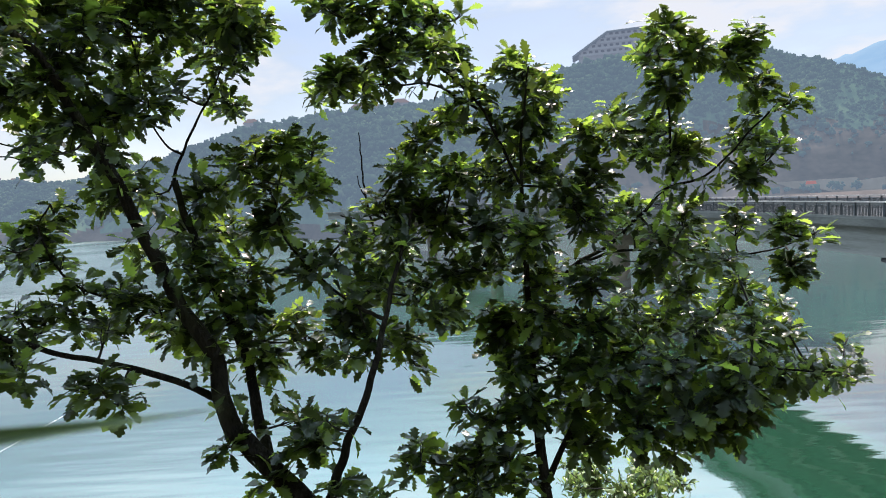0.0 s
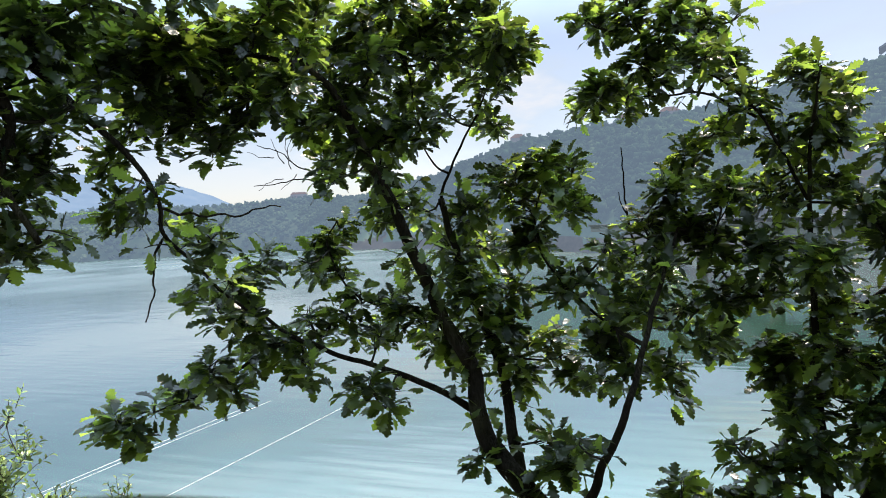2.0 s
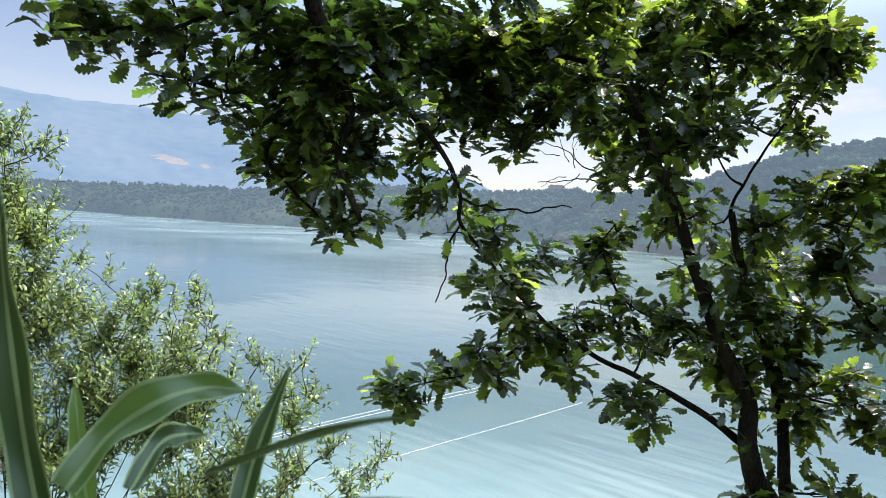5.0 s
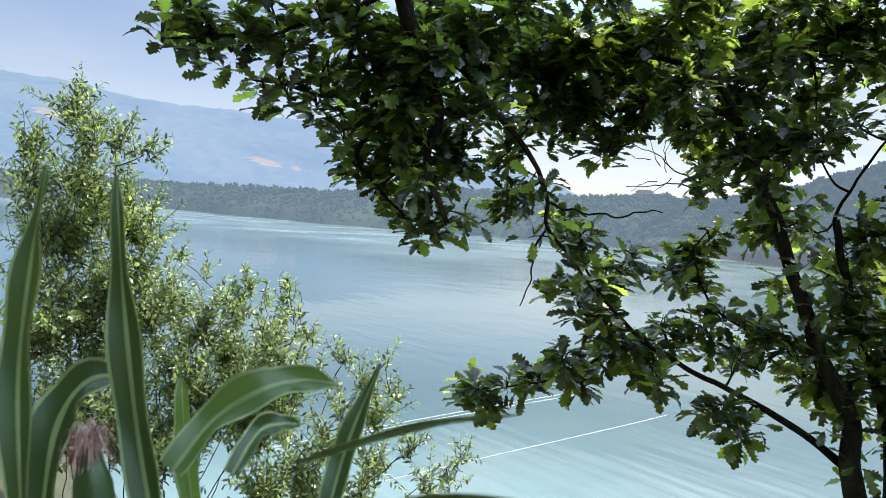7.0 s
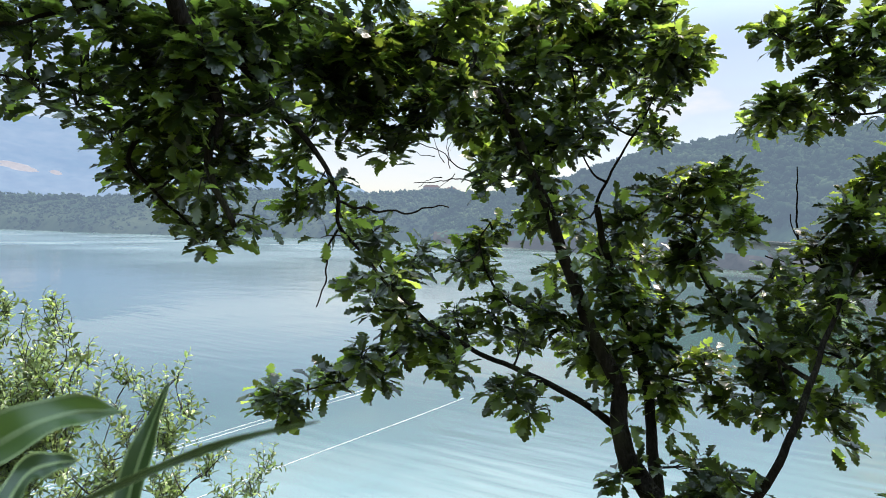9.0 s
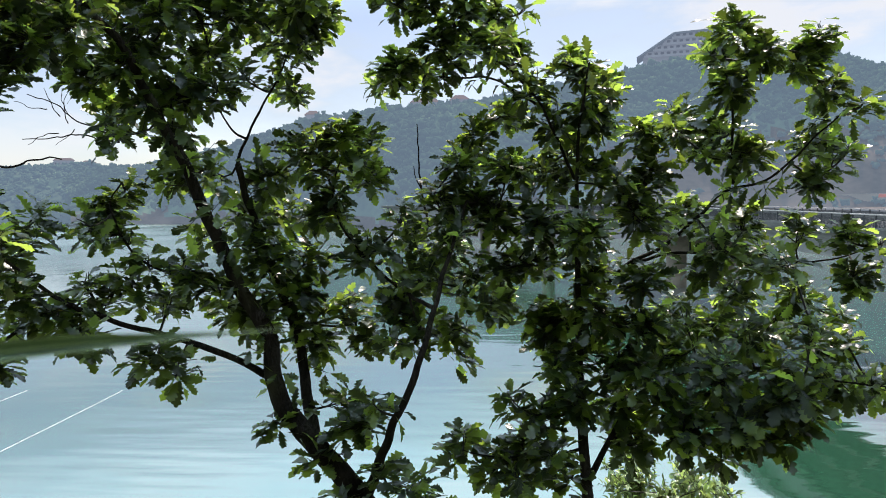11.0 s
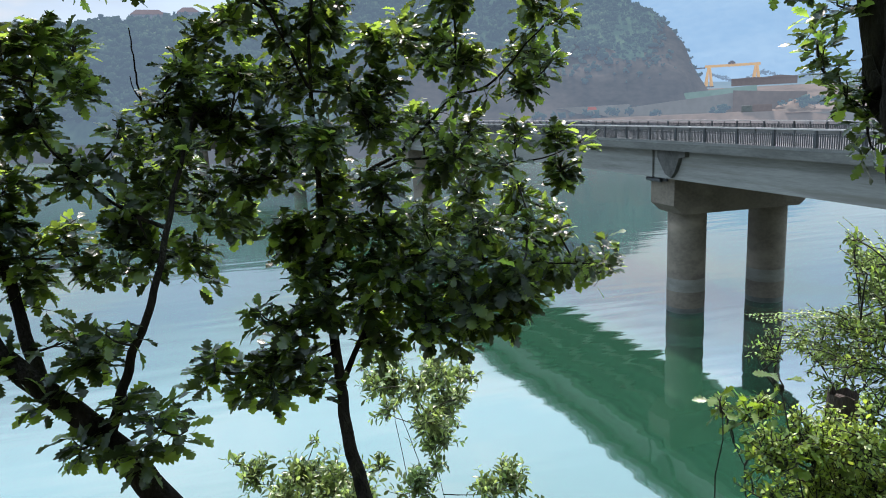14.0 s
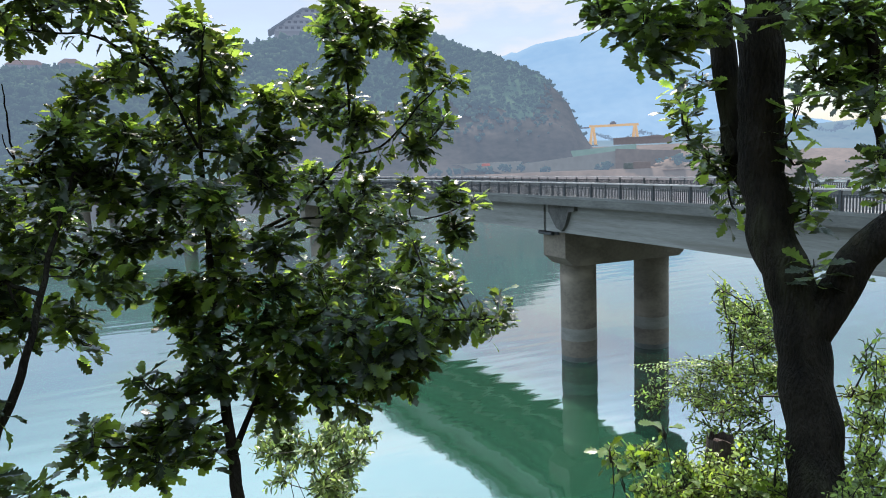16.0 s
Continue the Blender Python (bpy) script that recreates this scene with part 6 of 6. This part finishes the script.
def shrub_limbs(tree, foot, clumps, every=4, r=0.008):
    """Stems from the foot up into every few clumps."""
    for x, y, z, size in clumps[::every]:
        a, b = Vector(foot), Vector((x, y, z - 0.4 * size))
        m = a.lerp(b, 0.5)
        m += Vector((0.35 * (a.x - b.x) * -0.4 + tree.rng.normal() * 0.09, 0.35 * (a.y - b.y) * -0.4 + tree.rng.normal() * 0.09, 0.1 * (b.z - a.z)))
        tree.limb("stem", [a, m, b], r * 0.6, 0.002, 7, wander=0.03, mat=M_TWIG)


shrub = Tree("willow_shrub", "tall grey-green shrub with small narrow leaves on the bank", "shrub", (-3.9, 1.2, bank_height(-3.9, 1.2)), "lance", M_SHRUB, 15)
upper, middle = [(-4.65, 1.05, 14.59, 0.15), (-4.33, 1.04, 14.44, 0.16), (-4.62, 1.26, 14.48, 0.15), (-4.43, 1.37, 14.39, 0.11), (-4.67, 0.83, 14.36, 0.15), (-4.4, 0.79, 14.17, 0.18), (-4.35, 1.02, 14.19, 0.21), (-4.79, 1.32, 14.11, 0.24), (-4.59, 1.4, 13.95, 0.23), (-4.56, 1.02, 13.87, 0.26), (-4.59, 0.86, 13.86, 0.22), (-4.65, 1.04, 14.65, 0.08)], [(-4.32, 1.27, 13.69, 0.25), (-4.45, 1.07, 13.55, 0.29), (-4.33, 1.37, 13.43, 0.22), (-4.4, 0.89, 13.37, 0.25), (-4.37, 1.17, 13.23, 0.25), (-4.41, 1.56, 13.48, 0.19), (-3.97, 1.57, 13.4, 0.20), (-3.89, 1.76, 13.54, 0.14), (-3.99, 1.87, 13.62, 0.09), (-4.01, 2.13, 13.55, 0.12), (-3.83, 1.95, 13.3, 0.16), (-3.76, 2.14, 13.34, 0.08), (-4.22, 1.86, 13.14, 0.22)]
lower, side = [(-3.87, 1.44, 13.17, 0.20), (-3.62, 1.75, 13.16, 0.20), (-3.61, 1.92, 13.02, 0.17), (-3.9, 1.65, 12.95, 0.24), (-3.91, 1.47, 12.78, 0.24), (-3.66, 1.75, 12.87, 0.20), (-3.62, 2.1, 12.52, 0.21), (-3.36, 1.71, 12.63, 0.19), (-3.93, 1.18, 12.95, 0.27), (-4.31, 1, 12.94, 0.29)], [(-3.6, 2.13, 13.13, 0.07), (-3.67, 2.37, 13.2, 0.09), (-3.42, 2.33, 13.11, 0.11), (-3.56, 2.63, 13.2, 0.06), (-3.41, 2.57, 13.02, 0.09), (-3.19, 2.25, 12.98, 0.13), (-3.33, 2.16, 13.02, 0.12), (-3.58, 2.22, 12.75, 0.15), (-3.46, 2.47, 12.61, 0.15), (-2.98, 2.37, 12.83, 0.08), (-3.34, 2.31, 12.5, 0.15), (-3.1, 2.87, 12.67, 0.08), (-3.13, 2.82, 12.53, 0.11), (-3.07, 2.6, 12.5, 0.12)]
shrub_limbs(shrub, (-4.0, 1.2, bank_height(-4, 1.2) - 0.1), upper + middle + lower + side, 2)
shrub.shoots(upper, 1.2, 0.050, 0.014, 0.85, plume=0.5)
shrub.shoots(middle, 0.95, 0.052, 0.014, 0.95, plume=0.6)
shrub.shoots(lower, 1.6, 0.050, 0.015, 0.85, plume=0.5)
shrub.shoots(side, 0.9, 0.050, 0.016, 1.1, plume=0.8)
shrub.shoots([(-3.59, 2.35, 13.14, 0.05), (-3.22, 2.35, 13.22, 0.04), (-3.40, 2.35, 13.01, 0.07), (-3.13, 2.35, 13.03, 0.06), (-3.51, 2.35, 12.88, 0.07), (-3.28, 2.35, 12.85, 0.08), (-3.64, 2.35, 12.66, 0.09), (-3.33, 2.35, 12.66, 0.09), (-3.75, 2.35, 12.98, 0.04), (-4.23, 2.35, 12.35, 0.08), (-3.90, 2.35, 12.47, 0.08), (-2.87, 2.35, 12.89, 0.04), (-2.98, 2.35, 12.79, 0.06)], 0.8, 0.050, 0.016, 1.1, plume=0.8)
shrub.shoots([(-3.91, 1.85, 13.61, 0.06), (-3.46, 1.85, 13.65, 0.06), (-3.69, 1.85, 13.50, 0.08), (-3.38, 1.85, 13.49, 0.07), (-3.22, 1.85, 13.43, 0.06), (-3.49, 1.85, 13.30, 0.10), (-3.74, 1.85, 13.34, 0.10), (-3.35, 1.85, 13.25, 0.09), (-3.29, 1.85, 13.14, 0.07), (-3.57, 1.85, 13.13, 0.11), (-4.00, 1.85, 13.42, 0.10), (-4.13, 1.85, 13.21, 0.12), (-3.81, 1.85, 12.95, 0.12), (-3.41, 1.85, 12.91, 0.10), (-4.37, 1.85, 13.48, 0.09), (-4.70, 1.85, 13.62, 0.09), (-5.15, 1.85, 13.70, 0.09)], 0.65, 0.052, 0.014, 1.0, plume=0.8)
shrub.finish(150)

shrub = Tree("shrub", "small-leaved shrub on the bank below the oaks", "shrub", (0.95, 3.7, bank_height(0.95, 3.7)), "lance", M_SHRUB, 16)
upper, lower = [(0.82, 4.34, 12.16, 0.16), (1.03, 3.93, 12.31, 0.15), (1.07, 3.83, 12.15, 0.12), (1.08, 4.18, 11.81, 0.16), (1.03, 4.03, 11.64, 0.08), (1.34, 3.49, 11.78, 0.13), (1.27, 3.72, 11.62, 0.11), (1.48, 3.4, 11.62, 0.08), (0.77, 4.42, 12.29, 0.10), (1.33, 4.3, 12.13, 0.10)], [(0.7, 3.17, 12.05, 0.12), (0.33, 3.55, 11.93, 0.18), (0.15, 3.48, 12.04, 0.13), (-0.09, 3.67, 11.99, 0.11), (0.23, 3.58, 12.17, 0.05), (0.08, 3.35, 12.01, 0.16), (0.4, 3.17, 11.99, 0.15), (-0.19, 3.53, 12.15, 0.05), (0.6, 3.64, 11.93, 0.07)]
shrub_limbs(shrub, (1.3, 3.6, bank_height(1.3, 3.6) - 0.1), upper + lower, 4)
shrub.shoots(upper, 2.2, 0.062, 0.015)
shrub.shoots([(0.66, 4, 12.3, 0.09), (0.83, 3.62, 12.39, 0.11), (0.98, 3.59, 12.47, 0.08), (1.04, 3.46, 12.37, 0.08), (0.89, 3.63, 12.19, 0.12), (0.7, 3.83, 12.19, 0.09), (0.59, 3.96, 12.41, 0.06), (1.11, 3.71, 12.36, 0.06)], 2.0, 0.06, 0.015, 0.45)
shrub.shoots(lower, 2.2, 0.062, 0.015)
shrub.finish(100)

shrub = Tree("bush", "bright green small-leaved bush under the forked oak", "bush", (1.7, 1.6, bank_height(1.7, 1.6)), "oval", M_BUSH, 17)
clumps = [(1.51, 1.84, 12.9, 0.05), (1.56, 1.71, 12.96, 0.06), (1.46, 1.54, 12.9, 0.09), (1.62, 1.55, 12.9, 0.10), (1.64, 1.41, 12.98, 0.09), (1.66, 1.58, 12.73, 0.12), (1.78, 1.48, 12.75, 0.13), (1.42, 1.5, 12.8, 0.08), (1.87, 1.47, 12.85, 0.09), (1.69, 1.5, 12.66, 0.12), (1.82, 1.41, 12.7, 0.13), (1.49, 1.7, 12.94, 0.04)]
shrub_limbs(shrub, (1.85, 1.6, bank_height(1.85, 1.6) - 0.1), clumps, 3)
shrub.shoots(clumps + [(1.66, 1.83, 12.85, 0.04), (1.58, 1.59, 12.95, 0.05), (1.72, 1.59, 12.9, 0.07), (1.77, 1.48, 12.99, 0.08), (1.92, 1.52, 12.84, 0.09), (1.68, 1.46, 12.9, 0.09), (1.63, 1.57, 12.85, 0.07), (1.83, 1.42, 13.03, 0.06), (2.09, 1.33, 13.12, 0.05), (2.15, 1.35, 12.95, 0.07), (2.09, 1.36, 12.85, 0.08), (2.34, 1.5, 13.08, 0.06), (2.34, 1.45, 12.99, 0.07), (2.03, 1.3, 13.0, 0.06), (2.02, 1.25, 12.93, 0.07), (1.84, 1.2, 12.97, 0.06), (2.49, 1.55, 13.15, 0.06)], 4.0, 0.025, 0.0085, 0.35, 0.8)
shrub.finish(150)

oak = Tree("oak_sapling", "bright green oak sapling with a few lobed leaves", "sapling", (1.72, 1.75, bank_height(1.72, 1.75)), "oak", M_SPROUT, 19)
clumps = [(1.4, 1.71, 12.97, 0.04), (1.49, 1.73, 12.91, 0.05), (1.56, 1.69, 12.95, 0.04), (1.47, 1.62, 12.9, 0.05), (1.52, 1.58, 13.06, 0.03), (1.58, 1.54, 12.9, 0.06), (1.71, 1.54, 12.77, 0.07), (1.53, 1.57, 12.8, 0.06), (1.69, 1.43, 12.91, 0.06)]
shrub_limbs(oak, (1.8, 1.8, bank_height(1.8, 1.8) - 0.1), clumps, 2)
oak.sprays(clumps, 0.7, 0.06, 6, 0.6)
oak.finish(100)

shrub = Tree("locust_sapling", "light green sapling with feathery small leaves", "sapling", (2.75, 1.75, bank_height(2.75, 1.75)), "lance", M_FERN, 18)
feathery, dense = [(2.14, 2.12, 12.99, 0.11), (2.14, 1.97, 12.99, 0.12), (1.85, 2, 13, 0.07), (1.85, 2.09, 12.95, 0.03), (1.85, 1.96, 13.11, 0.05), (2.26, 1.95, 12.93, 0.13), (2.05, 1.87, 12.9, 0.11), (2.24, 1.83, 12.89, 0.11), (2.12, 1.89, 13.1, 0.10)], [(2.47, 2.25, 13.23, 0.08), (2.52, 2.17, 13.22, 0.11), (2.42, 2.02, 13.12, 0.09), (2.29, 2.11, 13.36, 0.04), (2.52, 2.22, 13.11, 0.09), (2.58, 2.09, 12.94, 0.11)]
shrub_limbs(shrub, (2.75, 1.75, bank_height(2.75, 1.75) - 0.1), feathery + dense, 3)
shrub.shoots(feathery + [(1.94, 2.13, 13.02, 0.04), (2.08, 2.15, 13, 0.05), (2.11, 2.04, 13.04, 0.06), (2.2, 1.99, 13.06, 0.08), (2.13, 1.79, 13.1, 0.09), (1.97, 2.09, 12.96, 0.03), (2.14, 2.11, 12.92, 0.06), (2, 1.8, 13.02, 0.08), (2.22, 1.84, 12.95, 0.09), (2.1, 1.78, 13.22, 0.08), (2.08, 1.84, 13.32, 0.06), (2.33, 1.97, 13.31, 0.08), (2.15, 1.95, 13.4, 0.04), (2.35, 1.9, 13.22, 0.08)], 1.5, 0.026, 0.009, 0.15, 0.6, (-0.75, 0.45, 0))
shrub.shoots([(2.27, 1.45, 13.25, 0.08), (2.36, 1.47, 13.09, 0.09), (2.36, 1.52, 12.95, 0.09), (2.16, 1.33, 12.92, 0.09), (2.32, 1.5, 12.74, 0.08), (2.22, 1.47, 13.12, 0.05)], 2.0, 0.036, 0.012, 0.25)
shrub.fronds((2.42, 1.9, 13.04), [(1.82, 2.05, 13.06), (1.81, 2.0, 13.02), (1.96, 2.08, 13.1), (2.04, 2.05, 13.06), (2.03, 1.98, 12.94), (2.18, 2.05, 13.09), (1.95, 2.0, 13.01), (2.16, 1.95, 12.98)], 0.027, 0.008, 3)
shrub.fronds((2.5, 2.0, 13.13), [(2.34, 2.2, 13.36), (2.35, 2.15, 13.3), (2.4, 2.15, 13.21), (2.5, 2.15, 13.35), (2.51, 2.1, 13.31), (2.38, 2.1, 13.13), (2.37, 2.2, 13.25)], 0.027, 0.008, 3)
shrub.shoots(dense, 4.0, 0.034, 0.011, 0.5)
shrub.finish(100)

# ---- floating lines ----
for x, y0, y1 in ((-36.9, 17.0, 47.0), (-36.3, 17.0, 49.0), (-28.9, 18.0, 49.0)):
    pts = [(x + 0.25 * math.sin(0.11 * y + x), y, 0.01) for y in np.linspace(y0, y1, 24)]
    single("floating_line", Geo().tube(pts, [0.016] * 24, 6), M_ROPE, "thin white line floating on the water", "rope", "floating lines")


# ---- maize plant beside the viewer ----
ACROSS = (-1, -0.9, -0.55, -0.12, 0.12, 0.55, 0.9, 1)


def ribbon(pts, width, curl, steps=8):
    """A long blade along a line: widest below the middle, grooved along its rib, with pale margins."""
    line = curve(pts, steps)
    n, m = len(line), len(ACROSS)
    g, rib, edge = Geo(), Geo(), Geo()
    side0 = None
    for i, p in enumerate(line):
        s = i / (n - 1)
        d = (line[min(i + 1, n - 1)] - line[max(i - 1, 0)]).normalized()
        side = d.cross(Vector((0.55, -0.75, 0.55))).normalized()
        if side0 and side.dot(side0) < 0:
            side = -side
        side0 = side
        up = side.cross(d).normalized()
        w = width * (0.55 + 0.9 * s if s < 0.4 else 0.91 * (1 - ((s - 0.4) / 0.6) ** 1.8)) + 0.0006
        wave = 0.10 * width * math.sin(17 * s + curl)

        def at(k, lift=0.0):
            return tuple(p + side * k * w * 0.5 + up * (abs(k) ** 1.5 * 0.22 * w + wave * k + lift))

        g.v += [at(k) for k in ACROSS]
        rib.v += [at(q * 0.14, e * (0.0016 if q == 0 else 0.0008)) for e in (1, -1) for q in (-1, 0, 1)]
        edge.v += [at(q, e * 0.0007) for e in (1, -1) for q in (-1.05, -0.9, 0.9, 1.05)]
    for i in range(n - 1):
        g.f += [(m * i + k, m * i + k + 1, m * i + m + 1 + k, m * i + m + k) for k in range(m - 1)]
        rib.f += [(6 * i + k, 6 * i + k + 1, 6 * i + 7 + k, 6 * i + 6 + k) for k in (0, 1, 3, 4)]
        edge.f += [(8 * i + k, 8 * i + k + 1, 8 * i + 9 + k, 8 * i + 8 + k) for k in (0, 2, 4, 6)]
    return g, rib, edge


def lay_out(ob, n):
    """Gives a blade its across and along coordinates, for the veins."""
    layer = ob.data.uv_layers.new(name="blade")
    for loop in ob.data.loops:
        layer.data[loop.index].uv = (ACROSS[loop.vertex_index % n], loop.vertex_index // n / 40)


maize = thing("maize_plant", (-0.72, 0.3, 12.45), "green maize plant with long arching blades and a silky cob", "plant")
stalk = [(-0.72, 0.3, 12.4), (-0.72, 0.3, 12.9), (-0.71, 0.29, 13.35), (-0.70, 0.28, 13.6)]
part("stalk", Geo().tube(curve(stalk), list(np.linspace(0.014, 0.008, 19)), 10), M_MAIZE, maize, "green jointed stalk", True)
BLADES = [
    ([(-0.76, 0.12, 13.73), (-0.81, 0.12, 13.87), (-0.83, 0.13, 13.98), (-0.83, 0.14, 14.07)], 0.036), ([(-0.77, 0.24, 13.69), (-0.82, 0.23, 13.81), (-0.85, 0.22, 13.94), (-0.86, 0.21, 14.07)], 0.040), ([(-0.8, 0.29, 13.69), (-0.84, 0.29, 13.77), (-0.87, 0.29, 13.86)], 0.030), ([(-0.746, 0.240, 13.790), (-0.749, 0.280, 13.833), (-0.726, 0.320, 13.864), (-0.712, 0.360, 13.872), (-0.689, 0.390, 13.868)], 0.044), ([(-0.85, 0.15, 13.71), (-0.89, 0.17, 13.8), (-0.89, 0.2, 13.85), (-0.88, 0.25, 13.85)], 0.055), ([(-0.7, 0.38, 13.7), (-0.72, 0.42, 13.79), (-0.72, 0.46, 13.88)], 0.030), ([(-0.612, 0.300, 13.828), (-0.535, 0.315, 13.867), (-0.470, 0.330, 13.896), (-0.405, 0.345, 13.917)], 0.007), ([(-0.660, 0.260, 13.810), (-0.672, 0.290, 13.840), (-0.667, 0.310, 13.846), (-0.665, 0.330, 13.843)], 0.024),
    ([(-0.66, 0.28, 13.70), (-0.45, 0.275, 13.848), (-0.28, 0.28, 13.901), (-0.1, 0.285, 13.918)], 0.014),
]
for k, (pts, width) in enumerate(BLADES):
    g, rib, edge = ribbon(pts, width, k * 1.3)
    b = part("blade", g, M_MAIZE, maize, smooth=True)
    lay_out(b, len(ACROSS))
    part("midrib", rib, M_MAIZE_RIB, b, "pale midrib", True)
    part("margin", edge, M_MAIZE_RIB, b, "pale blade margin", True)
tip = Vector((-0.81, 0.18, 13.81))
cob = Geo().tube([tip + Vector(q) for q in ((0.02, 0.02, -0.23), (0.012, 0.012, -0.13), (0.005, 0.005, -0.04), (0, 0, 0))], [0.014, 0.024, 0.018, 0.006], 12)
cob = part("cob", cob, M_MAIZE, maize, "green husked cob", True)
srng = np.random.default_rng(3)
silk = Geo()
for k in range(200):
    q = srng.normal(size=3) * (0.004, 0.004, 0.003)
    a = np.array(tip) - (0, 0, 0.005)
    e = srng.normal(size=3) * 0.004
    silk.tube([a + q * 0.3, a + q + e * 0.3 + (0, 0, 0.012), a + q * 1.7 + e * 0.6 + (0, 0, 0.015), a + q * 2.2 + e + (0, 0, 0.006), a + q * 2.5 + e * 1.5 + (0, 0, -0.008)], [0.0006] * 5, 3, False)
part("silk", silk, M_SILK, cob, "reddish and white silk tuft", True)

# ---- stump in the bush ----
p = (1.82, 1.67, 12.95)
stump = thing("tree_stump", (p[0], p[1], bank_height(p[0], p[1])), "old dark cut stump overgrown by a bush", "stump")
zs = list(np.linspace(bank_height(p[0], p[1]) - 0.1, p[2], 12))
g = Geo().tube([(p[0] + 0.02 * math.sin(3 * z), p[1], z) for z in zs], [0.058 - 0.010 * i / 11 + 0.004 * math.sin(2.1 * i) for i in range(12)], 18, False)
for k in range(18):
    # splintered rim
    x, y, z = g.v[-18 + k]
    g.v[-18 + k] = (x, y, z + 0.025 * noise.noise(Vector((k * 0.9, 2.0, 5.0))) + (0.008 if k % 5 == 0 else 0))
part("trunk", g, M_STUMP, stump, "ragged reddish brown bark", True)
x = p[0] + 0.02 * math.sin(3 * p[2])
part("core", Geo().tube([(x, p[1], p[2] - 0.12), (x, p[1], p[2] - 0.05), (x + 0.012, p[1], p[2] - 0.015)], [0.046, 0.044, 0.03], 12), M_STUMP, stump, "rotten dark core")
